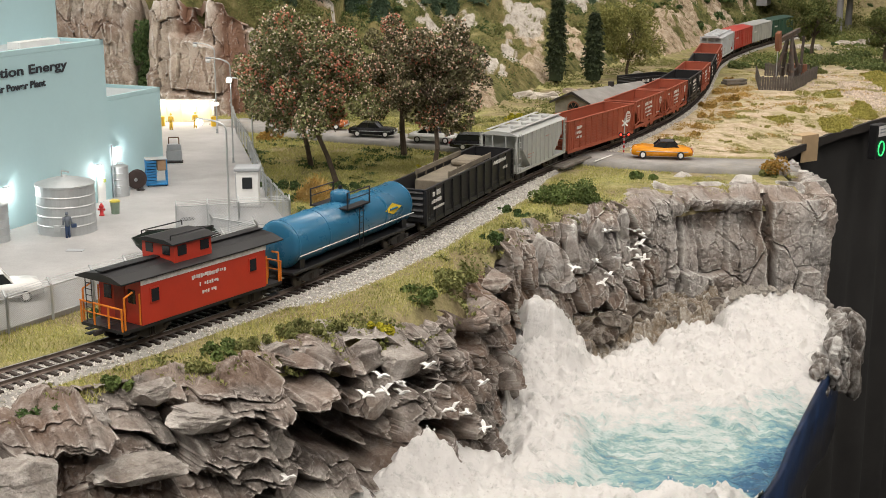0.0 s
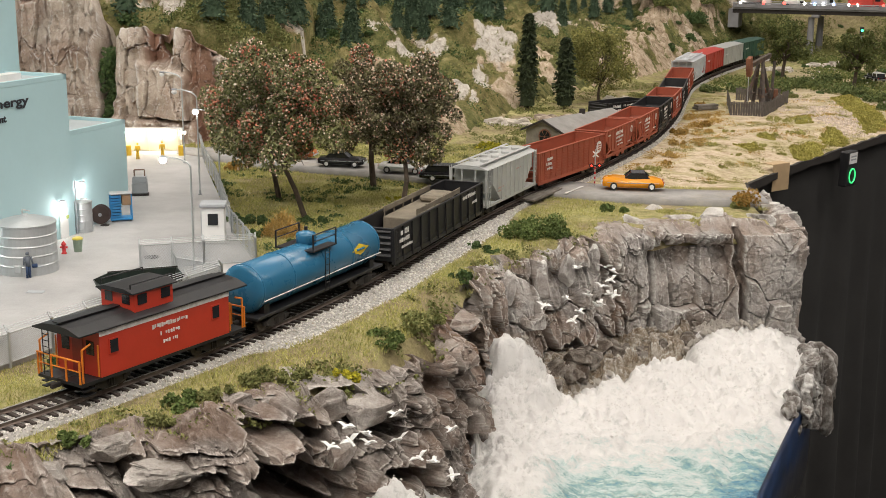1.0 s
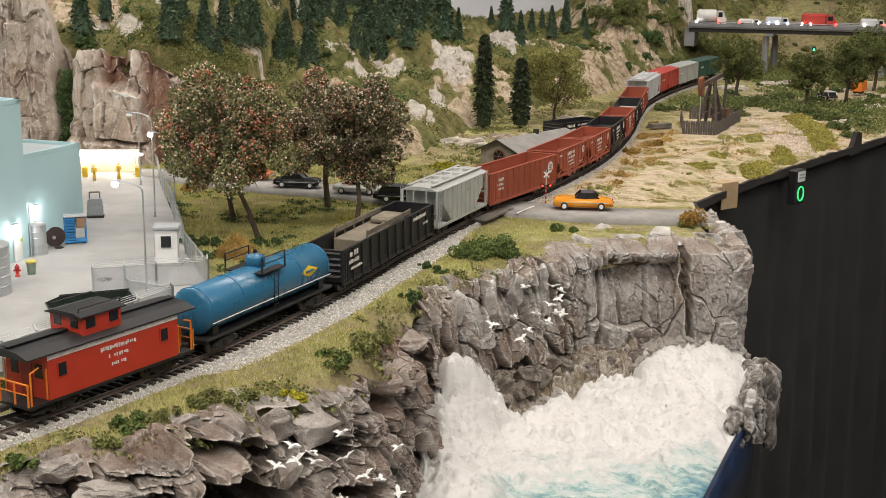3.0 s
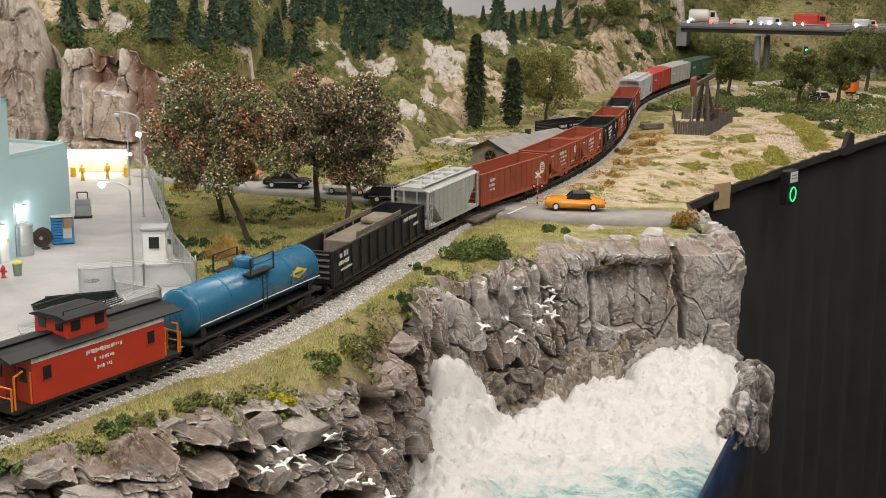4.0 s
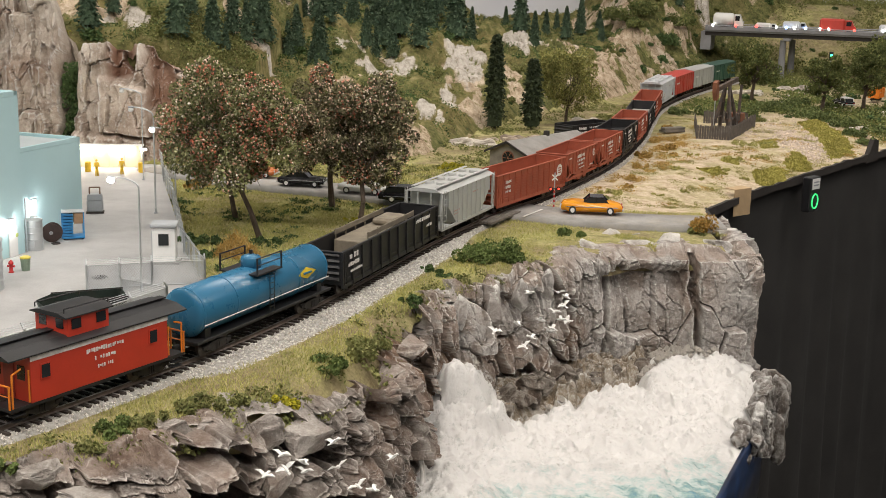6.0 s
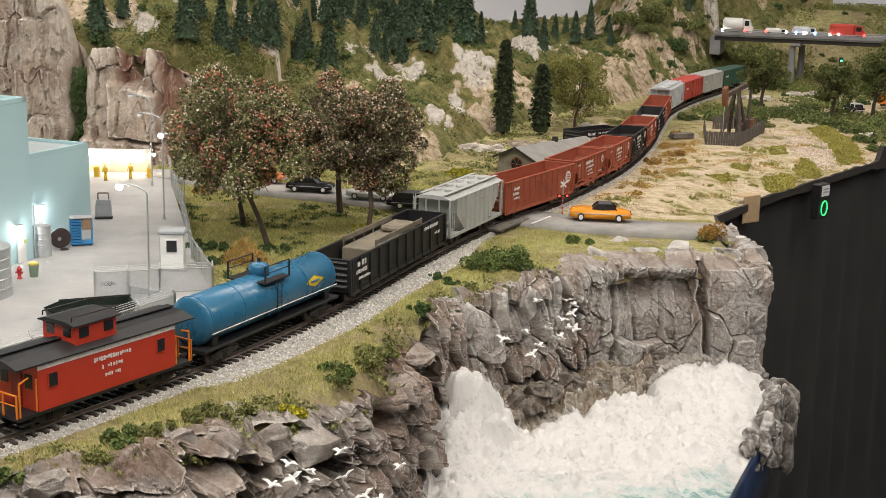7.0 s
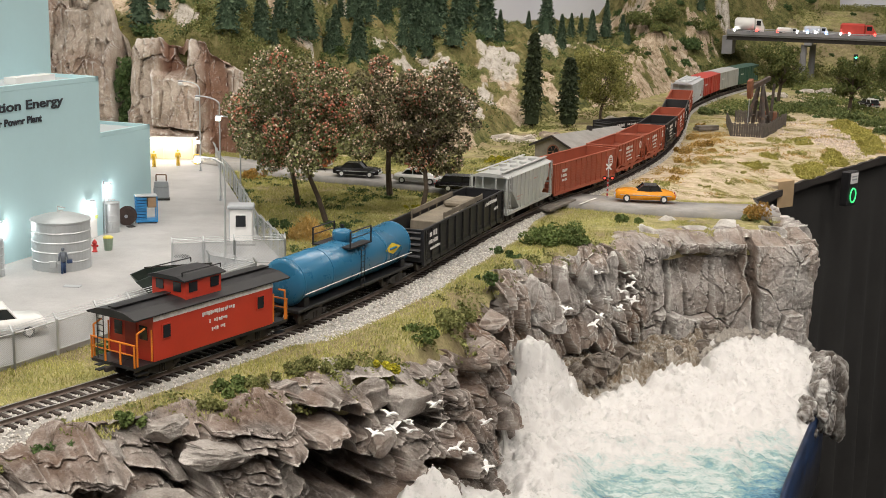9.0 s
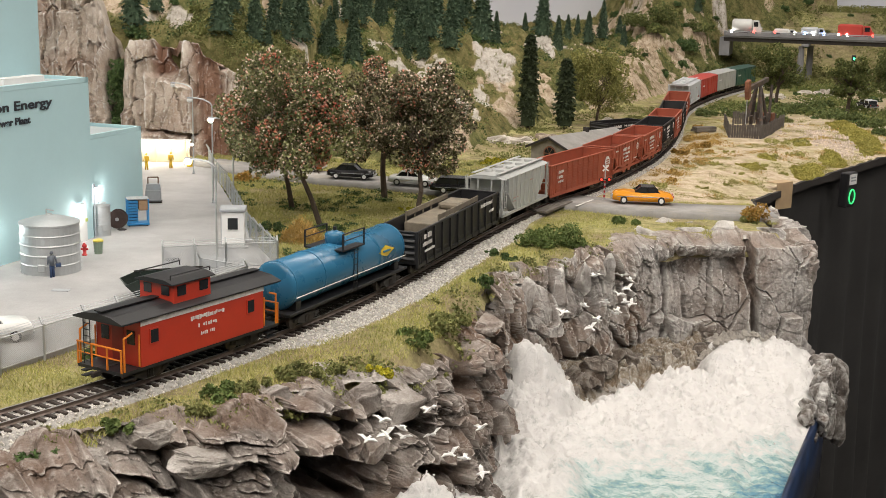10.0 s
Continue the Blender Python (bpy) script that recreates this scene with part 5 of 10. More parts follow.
def compressor(x, y):
    ob = thing("compressor", pose(x, y, 0, 0, 0, 12), "grey compressor cabinet with a frame on top", "compressor")
    part("cabinet", new_box(-0.0078, 0.0078, -0.005, 0.005, 0.0015, 0.0135, 0.0012), M_GREYPAINT, ob)
    part("hood", prism(bmesh.new(), [(-0.0074, 0.0135), (0.0074, 0.0135), (0.0066, 0.019), (-0.0066, 0.019)], -0.0046, 0.0046), M_GREYPAINT, ob)
    M_BR = paint("frame_brown", (0.16, 0.09, 0.06), 0.7)
    bm = path_rod(bmesh.new(), [(-0.005, 0, 0.019), (-0.005, 0, 0.0255), (0.005, 0, 0.0255), (0.005, 0, 0.019)], 0.0007)
    part("frame", bm, M_BR, ob, "brown tube frame")
    part("skid", new_box(-0.0085, 0.0085, -0.0055, 0.0055, 0, 0.0015), M_DARK, ob)


compressor(-0.273, 1.230)


def manhole(x, y, r, square=False):
    ob = thing("manhole_cover", pose(x, y, 0), "dark iron manhole cover in the concrete", "manhole cover")
    if square:
        part("cover", new_box(-r, r, -r * 0.5, r * 0.5, 0, 0.0005, 0.0001), M_GREYPAINT, ob)
    else:
        part("cover", lathe(bmesh.new(), [(r, 0), (r, 0.0005), (r * 0.8, 0.0006), (r * 0.78, 0.0004)], 24), M_DARK, ob)
    return ob


manhole(-0.197, 0.976, 0.0062)
manhole(-0.254, 0.868, 0.0062, True)
manhole(-0.268, 1.090, 0.004)


def dumpster(x, y, turn):
    M_GREEN = paint("dumpster_green", (0.020, 0.032, 0.026), 0.5, 0, 0.3, 80, 700, 0.2, (0.12, 0.09, 0.07), 0.25)
    ob = thing("dumpster", pose(x, y, 0, 0, 0, turn), "dark green open dumpster with sloping ends", "dumpster")
    out = [(-0.030, 0.0125), (-0.019, 0.001), (0.026, 0.001), (0.030, 0.0165), (-0.019, 0.0165)]
    t = 0.0007
    for y0 in (-0.0125, 0.0125 - t):
        part("side", prism(bmesh.new(), out, y0, y0 + t), M_GREEN, ob)
    part("floor_plate", new_box(-0.0185, 0.0258, -0.0118, 0.0118, 0.001, 0.0017), M_GREEN, ob)
    for a, b in ((out[0], out[1]), (out[3], out[2])):
        sx = t if a is out[0] else -t
        part("end", prism(bmesh.new(), [a, b, (b[0] + sx, b[1]), (a[0] + sx, a[1])], -0.0118, 0.0118), M_GREEN, ob)
    for y0 in (-0.0134, 0.0126):
        part("rim", prism(bmesh.new(), [(-0.0195, 0.0158), (0.0305, 0.0158), (0.0305, 0.0172), (-0.0195, 0.0172)], y0, y0 + 0.0008), M_DARK, ob)
        for i in range(4):
            part("stake", new_box(-0.012 + i * 0.011, -0.0112 + i * 0.011, y0, y0 + 0.0008, 0.001, 0.0157), M_GREEN, ob)
    return ob


dumpster(-0.1765, 0.860, 24)


def guard_booth(x, y, turn):
    ob = thing("guard_booth", pose(x, y, 0, 0, 0, turn), "small white guard booth with dark windows on a concrete base", "guard booth")
    part("base", new_box(-0.0105, 0.0105, -0.009, 0.009, 0, 0.0014, 0.0002), M_CONCRETE, ob)
    part("cabin", new_box(-0.0078, 0.0078, -0.0066, 0.0066, 0.0014, 0.0245, 0.0003), M_WHITE, ob)
    part("roof", new_box(-0.0092, 0.0092, -0.008, 0.008, 0.0247, 0.0272, 0.0006), M_GREYPAINT, ob, "grey flat roof")
    for a, b, c, d in ((-0.0035, 0.0035, -0.0071, -0.0066), ):
        part("window_frame", new_box(a - 0.0006, b + 0.0006, c, d, 0.0122, 0.0212), M_WHITE, ob)
        part("window_pane", new_box(a, b, c - 0.0003, c, 0.0128, 0.0206), M_GLASS, ob, "dark window pane")
    part("window_pane", new_box(-0.0082, -0.0078, -0.004, 0.003, 0.0120, 0.0210), M_GLASS, ob, "dark window pane")
    part("door", new_box(-0.0084, -0.0078, -0.0062, -0.0043, 0.0016, 0.0225), M_GREYPAINT, ob, "grey door edge")


guard_booth(-0.158, 1.034, 6)
bpy.data.objects["guard_booth"].scale = (1.2, 1.2, 1.25)


def doll(name, x, y, z, turn, shirt, trousers, label, h=0.0200, bag=None):
    """A model figure kept to one plain mesh."""
    k = h / 0.020
    bm = bmesh.new()
    for sx in (-0.0011, 0.0011):
        rod(bm, (sx, 0.0004 if sx > 0 else -0.0006, 0), (sx * 0.7, 0, 0.0095), 0.0009, 0.0011, 7)
    low = len(bm.verts)
    rod(bm, (0, 0, 0.0088), (0, 0, 0.0160), 0.0017, 0.0021, 9)
    rod(bm, (-0.0024, 0, 0.0158), (-0.0032, -0.0008, 0.0100), 0.0008, 0.0006, 6)
    rod(bm, (0.0024, 0, 0.0158), (0.0033, -0.0012, 0.0108), 0.0008, 0.0006, 6)
    bmesh.ops.create_icosphere(bm, subdivisions=1, radius=0.0015, matrix=Matrix.Translation((0, 0, 0.0184)))
    if bag:
        box(bm, 0.0026, 0.0066, -0.0016, 0.0004, 0.0075, 0.0108, 0.0004)
    bmesh.ops.scale(bm, vec=(k, k, k), verts=bm.verts)
    me_ob = part(name, bm, shirt, None, "", True)
    me = me_ob.data
    me.materials.append(trousers)
    for p in me.polygons:
        if p.center.z < 0.0092 * k:
            p.material_index = 1
    me_ob.matrix_world = pose(x, y, z, 0, 0, turn)
    return tagged(me_ob, label, "figurine")


M_NAVY = paint("cloth_navy", (0.03, 0.06, 0.14), 0.8)
M_SLATEC = paint("cloth_grey", (0.13, 0.15, 0.18), 0.8)
M_YELLOW = paint("cloth_yellow", (0.70, 0.45, 0.03), 0.7)
doll("figurine", -0.2725, 0.907, 0, 30, M_SLATEC, M_NAVY, "tiny model worker figure in grey and blue with a dark bag", 0.0205, True)
for x, y in ((-0.331, 1.44), (-0.306, 1.455), (-0.345, 1.41)):
    doll("figurine", x, y, 0, 0, M_YELLOW, M_YELLOW, "tiny model worker figure in yellow overalls", 0.0195)


# ---- fence ----
M_MESH = paint("fence_wire", (0.50, 0.52, 0.54), 0.5, 0.3, 0.06, 60, 900, 0)


def fence(points, name_label, h=0.0190, bay=0.030):
    ob = thing("chain_link_fence", None, name_label, "fence", "fences round the yard")
    p = [Vector((*q, 0)) for q in points]
    for a, b in zip(p, p[1:]):
        d = b - a
        L = d.length
        n = max(1, round(L / bay))
        u = d.normalized()
        side = Vector((u.y, -u.x, 0))
        for i in range(n + 1):
            q = a + u * (L * i / n)
            bm = bmesh.new()
            rod(bm, q + Vector((0, 0, -0.003)), q + Vector((0, 0, h + 0.001)), 0.0009, None, 7)
            rod(bm, q + Vector((0, 0, h)), q - side * 0.003 + Vector((0, 0, h + 0.0045)), 0.0009, 0.0006, 6)
            part("post", bm, M_STEEL, ob)
        for z in (0.0006, h - 0.0003):
            part("fence_rail", rod(bmesh.new(), a + Vector((0, 0, z)), b + Vector((0, 0, z)), 0.0004, None, 6), M_STEEL, ob)
        for k in (1, 2, 3):
            o = -side * 0.001 * k + Vector((0, 0, h + 0.0011 * k))
            part("barbed_wire", rod(bmesh.new(), a + o, b + o, 0.00018, None, 4), M_STEEL, ob)
        # woven wire, bay by bay
        for i in range(n):
            o, w = a + u * (L * i / n), L / n
            V, F = [], []
            pitch, hw = 0.00120, 0.00024
            k0 = -int(h / pitch) - 1
            for lean in (1, -1):
                for k in range(k0, int(w / pitch) + int(h / pitch) + 2):
                    x0 = k * pitch
                    z0, z1 = 0.0, h
                    xa, xb = (x0, x0 + h) if lean > 0 else (x0, x0 - h)
                    lo_, hi_ = max(0.0, min(xa, xb)), min(w, max(xa, xb))
                    if hi_ - lo_ < 1e-5:
                        continue
                    za, zb = abs(lo_ - xa), abs(hi_ - xa)
                    c = len(V)
                    for xx, zz in ((lo_, za), (hi_, zb)):
                        for dz in (-hw * 1.4, hw * 1.4):
                            q = o + u * xx + side * (0.00008 * lean)
                            V.append((q.x, q.y, min(h, max(0, zz + dz))))
                    F.append((c, c + 2, c + 3, c + 1))
            part_np("wire_mesh", V, F, M_MESH, ob)
    return ob


fence([(-0.400, 0.470), (-0.300, 0.590), (-0.231, 0.680), (-0.199, 0.741), (-0.156, 0.815), (-0.121, 0.881)], "grey chain-link fence with angled posts beside the track")
fence([(-0.121, 0.881), (-0.160, 0.903)], "short grey chain-link fence by the gate")
fence([(-0.196, 0.938), (-0.150, 0.955), (-0.111, 0.966)], "grey chain-link fence across the yard's end")
fence([(-0.111, 0.966), (-0.150, 1.070), (-0.176, 1.169), (-0.212, 1.30), (-0.248, 1.415), (-0.270, 1.50)], "grey chain-link fence between yard and orchard")


def street_lamp(x, y, h, reach, turn, lit):
    ob = thing("street_lamp", pose(x, y, 0, 0, 0, turn), "tall grey street lamp with a curved arm" + (", lit" if lit else ", unlit"), "street lamp", "street lamps of the yard")
    part("foot", lathe(bmesh.new(), [(0.0018, 0), (0.0018, 0.0008), (0.0011, 0.002), (0.0010, 0.005)], 12), M_GREYPAINT, ob)
    part("pole", rod(bmesh.new(), (0, 0, 0), (0, 0, h), 0.00085, 0.0007, 10), M_STEEL, ob)
    pts = [(-reach * (1 - math.cos(a)) , 0, h + 0.008 * math.sin(a)) for a in [i * math.pi / 12 for i in range(7)]]
    part("arm", path_rod(bmesh.new(), pts, 0.0007, 8), M_STEEL, ob)
    e = pts[-1]
    part("head", new_box(e[0] - 0.005, e[0] + 0.001, -0.0015, 0.0015, e[2] - 0.0008, e[2] + 0.0008, 0.0005), M_GREYPAINT, ob)
    part("lens", lathe(bmesh.new(), [(0.0004, e[2] - 0.0050), (0.0020, e[2] - 0.0044), (0.0028, e[2] - 0.0030), (0.0026, e[2] - 0.0016), (0.0017, e[2] - 0.0009)], 14, "z", Matrix.Translation((e[0] - 0.0025, 0, 0))), M_BULB if lit else M_WHITE, ob)
    return ob


street_lamp(-0.154, 0.938, 0.080, 0.019, -5, True)
street_lamp(-0.193, 1.232, 0.078, 0.020, -5, True)
street_lamp(-0.214, 1.235, 0.097, 0.020, -5, False)
street_lamp(-0.272, 1.420, 0.095, 0.020, -5, False)


# ---- train ----
M_OXIDE = paint("oxide_red", (0.36, 0.088, 0.046), 0.62, 0, 0.10, 60, 900, 0.1, (0.16, 0.06, 0.04), 0.35)
M_OXIDE_IN = paint("oxide_inside", (0.28, 0.075, 0.042), 0.75, 0, 0.16, 50, 900, 0.1, (0.12, 0.05, 0.035), 0.4)
M_CARBLACK = paint("car_black", (0.016, 0.016, 0.018), 0.5, 0, 0.22, 60, 900, 0.1, (0.06, 0.05, 0.045), 0.2)
M_CARGREY = paint("car_grey", (0.44, 0.45, 0.44), 0.55, 0, 0.06, 40, 900, 0.1, (0.27, 0.24, 0.20), 0.35)
M_CARPALE = paint("car_pale_grey", (0.56, 0.58, 0.60), 0.5, 0, 0.06, 40, 900, 0.1, (0.36, 0.34, 0.32), 0.25)
M_TANKBLUE = paint("tank_blue", (0.028, 0.145, 0.265), 0.28, 0, 0.06, 40, 900, 0.05)
M_CABOOSE = paint("caboose_red", (0.52, 0.045, 0.022), 0.42, 0, 0.06, 50, 900, 0.05)
M_ORANGE = paint("rail_orange", (0.75, 0.22, 0.02), 0.5)
M_BOXRED = paint("boxcar_red", (0.50, 0.055, 0.04), 0.5, 0, 0.08, 50)
M_BOXGREEN = paint("boxcar_green", (0.03, 0.09, 0.065), 0.5, 0, 0.1, 50)
M_LETTER = paint("letter_white", (0.72, 0.70, 0.68), 0.7, 0, 0.15, 300)
M_YELLOWP = paint("sign_yellow", (0.75, 0.52, 0.03), 0.5)
M_LOAD = paint("load_tan", (0.21, 0.18, 0.135), 0.85, 0, 0.2, 90, 900, 0.4)
M_TRUCK = paint("truck_black", (0.022, 0.019, 0.017), 0.7, 0, 0.3, 150, 900, 0.2, (0.09, 0.06, 0.045), 0.3)
M_WHEEL = paint("wheel_steel", (0.10, 0.085, 0.075), 0.45, 0.6, 0.2, 150)


def truck(parent, x):
    t = part("truck", new_box(x - 0.0022, x + 0.0022, -0.0125, 0.0125, 0.0042, 0.0075, 0.0006), M_TRUCK, parent)
    for y in (-0.0128, 0.0128):
        bm = bmesh.new()
        prism(bm, [(x - 0.0145, 0.0050), (x - 0.0145, 0.0070), (x - 0.0105, 0.0075), (x - 0.0045, 0.0088), (x + 0.0045, 0.0088), (x + 0.0105, 0.0075), (x + 0.0145, 0.0070), (x + 0.0145, 0.0050),
                   (x + 0.0100, 0.0046), (x + 0.0055, 0.0024), (x - 0.0055, 0.0024), (x - 0.0100, 0.0046)], y - 0.0008, y + 0.0008)
        for k in (-0.0011, 0.0, 0.0011):
            rod(bm, (x + k * 1.6, y + math.copysign(0.0010, y), 0.0032), (x + k * 1.6, y + math.copysign(0.0010, y), 0.0075), 0.0006, None, 6)
        for dx in (-0.0105, 0.0105):
            box(bm, x + dx - 0.0015, x + dx + 0.0015, y - 0.0013, y + 0.0013, 0.0042, 0.0070, 0.0003)
        part("side_frame", bm, M_TRUCK, t)
    for dx in (-0.0105, 0.0105):
        bm = rod(bmesh.new(), (x + dx, -0.0115, 0.0055), (x + dx, 0.0115, 0.0055), 0.0010, None, 8)
        for y in (-0.0085, 0.0085):
            s = math.copysign(1, y)
            lathe(bm, [(0.0055, y - 0.0010 * s), (0.0055, y + 0.0012 * s), (0.0042, y + 0.0013 * s), (0.0020, y + 0.0010 * s)], 20, "y", Matrix.Translation((x + dx, 0, 0.0055)))
        part("wheelset", bm, M_WHEEL, t, "worn steel wheelset")


def running_gear(ob, half, inset=0.024, material=None):
    for e in (-1, 1):
        truck(ob, e * (half - inset))
        bm = box(bmesh.new(), e * half - 0.001, e * half + 0.001, -0.001, 0.001, 0.0078, 0.0098)
        box(bm, min(e * half, e * (half + 0.006)), max(e * half, e * (half + 0.006)), -0.0012, 0.0012, 0.0070, 0.0098, 0.0004)
        part("coupler", bm, M_TRUCK, ob)
    part("centre_sill", new_box(-half, half, -0.0022, 0.0022, 0.0086, 0.0112), material or M_TRUCK, ob)


def lettering(ob, rows, material=None, y=-0.0182, tilt=0):
    """Illegible lettering as small bars: x0, x1, z0, z1, count."""
    for x0, x1, z0, z1, n in rows:
        bm = bmesh.new()
        w = (x1 - x0) / (n * 2)
        rnd = random.Random(int((x1 - x0) * 1e6) + n)
        for i in range(n * 2):
            a = x0 + w * i
            if rnd.random() < 0.12:
                continue
            c = z0 + (z1 - z0) * rnd.choice((0, 0, 0, 0.25))
            box(bm, a, a + w * rnd.uniform(0.35, 0.8), y - 0.0002, y + 0.0002, c, z1 - (z1 - z0) * rnd.choice((0, 0, 0.2)))
        part("lettering", bm, material or M_LETTER, ob, "white lettering kept as bars")


def ladder(ob, x, y, z0, z1, material, n=6, w=0.0050, along="x"):
    bm = bmesh.new()
    for i in range(n):
        z = z0 + (z1 - z0) * (i + 0.5) / n
        a, b = ((x - w / 2, y, z), (x + w / 2, y, z)) if along == "x" else ((x, y - w / 2, z), (x, y + w / 2, z))
        rod(bm, a, b, 0.00026, None, 5)
    for d in (-w / 2, w / 2):
        a, b = ((x + d, y, z0), (x + d, y, z1)) if along == "x" else ((x, y + d, z0), (x, y + d, z1))
        rod(bm, a, b, 0.00032, None, 5)
    part("ladder", bm, material, ob)


def disc_logo(ob, x, z, r, y=-0.0186):
    o = part("emblem", rod(bmesh.new(), (x, y, z), (x, y - 0.0003, z), r, None, 28), M_LETTER, ob, "round white emblem")
    bm = bmesh.new()
    for k in (-0.38, 0.0, 0.38):
        box(bm, x - r * 0.55, x + r * 0.55, y - 0.0006, y - 0.0004, z + r * k - r * 0.09, z + r * k + r * 0.09)
    part("emblem_bar", bm, M_OXIDE, o)


def gondola(m, L, body, inside_mat, style, label):
    """Open wagon with a floor, four walls, ribs and a rim."""
    h0, h1, w = 0.0105, 0.0395 if style == "louver" else 0.0350, 0.0180
    half = L / 2 - 0.006
    ob = thing("gondola_car", m, label, "gondola car", "cars of the freight train")
    running_gear(ob, half)
    part("floor_plate", new_box(-half + 0.0012, half - 0.0012, -w + 0.0008, w - 0.0008, h0, h0 + 0.0015), inside_mat, ob)
    for s in (-1, 1):
        y0, y1 = sorted((s * w, s * (w - 0.0008)))
        part("side_wall", new_box(-half, half, y0, y1, h0 - 0.002, h1, 0.0001), body, ob)
        x0, x1 = sorted((s * half, s * (half - 0.0009)))
        part("end_wall", new_box(x0, x1, -w + 0.0008, w - 0.0008, h0, h1), body, ob)
        part("rim", new_box(-half - 0.0006, half + 0.0006, min(s * (w + 0.0009), s * (w - 0.0011)), max(s * (w + 0.0009), s * (w - 0.0011)), h1 - 0.0002, h1 + 0.0013, 0.0003), body, ob)
        part("end_rim", new_box(min(s * (half + 0.0008), s * (half - 0.0012)), max(s * (half + 0.0008), s * (half - 0.0012)), -w + 0.001, w - 0.001, h1 - 0.0002, h1 + 0.0012, 0.0003), body, ob)
        part("sill", new_box(-half, half, min(s * w, s * (w + 0.0010)), max(s * w, s * (w + 0.0010)), h0 - 0.0026, h0 + 0.0006), body, ob)
        for k in range(5):
            z = h0 + 0.004 + (h1 - h0 - 0.006) * k / 4.0
            bm = prism(bmesh.new(), [(z - 0.0015, s * half), (z, s * (half + 0.0013)), (z + 0.0015, s * half)][::1], -w + 0.002, w - 0.002, "x")
            for v in bm.verts:
                v.co = (v.co.z, v.co.x, v.co.y)
            part("end_rib", bm, body, ob)
        n = 11 if style != "louver" else 12
        for i in range(n + 1):
            x = -half + 2 * half * i / n
            if style == "taper":
                bm = prism(bmesh.new(), [(s * (w - 0.0002), h0 - 0.002), (s * (w + 0.0018), h0 - 0.002), (s * (w + 0.0012), h1), (s * (w - 0.0002), h1)], x - 0.0009, x + 0.0009, "x")
            else:
                bm = new_box(x - 0.0006, x + 0.0006, min(s * w, s * (w + 0.0008)), max(s * w, s * (w + 0.0008)), h0 - 0.002, h1)
            part("rib", bm, body, ob)
        if style == "louver":
            bm = bmesh.new()
            for i in range(n):
                if i in (0, 9) and s < 0:
                    continue
                xa, xb = -half + 2 * half * i / n + 0.0022, -half + 2 * half * (i + 1) / n - 0.0022
                for k in range(8):
                    z = h0 + 0.0035 + k * 0.0028
                    y0, y1 = sorted((s * w, s * (w + 0.0007)))
                    box(bm, xa, xb, y0, y1, z, z + 0.0011)
            part("ribbed_panel", bm, body, ob)
        if style == "taper":
            for i in range(n):
                x = -half + 2 * half * i / n
                part("lower_flange", new_box(x + 0.0022, x + 2 * half / n - 0.0022, min(s * w, s * (w + 0.0005)), max(s * w, s * (w + 0.0005)), h0 + 0.002, h0 + 0.004), body, ob)
        ladder(ob, half - 0.004, s * (w + 0.0014), h0, h1, body, 5, 0.004)
        ladder(ob, -half + 0.004, s * (w + 0.0014), h0, h1, body, 5, 0.004)
    bm = path_rod(bmesh.new(), [(half + 0.0015, 0.006, 0.012), (half + 0.0015, 0.006, h1 - 0.006)], 0.0004)
    lathe(bm, [(0.003, 0), (0.003, 0.0005), (0.0004, 0.0006)], 14, "x", Matrix.Translation((half + 0.0015, 0.006, h1 - 0.006)))
    part("brake_wheel", bm, M_TRUCK, ob)
    if style == "louver":
        disc_logo(ob, half - 0.0155, 0.028, 0.0065)
        lettering(ob, [(-half + 0.018, -half + 0.030, 0.0305, 0.0335, 3), (-half + 0.016, -half + 0.031, 0.0255, 0.0285, 5), (-half + 0.018, -half + 0.030, 0.021, 0.0235, 4)], None, -0.0190)
    else:
        y = -0.0200
        lettering(ob, [(-half + 0.010, -half + 0.026, 0.0290, 0.0330, 3), (-half + 0.008, -half + 0.028, 0.0235, 0.0265, 5), (-half + 0.012, -half + 0.034, 0.0185, 0.0205, 6), (half - 0.055, half - 0.022, 0.0300, 0.0330, 9), (half - 0.03, half - 0.018, 0.0225, 0.0250, 4)], None, y)
    return ob


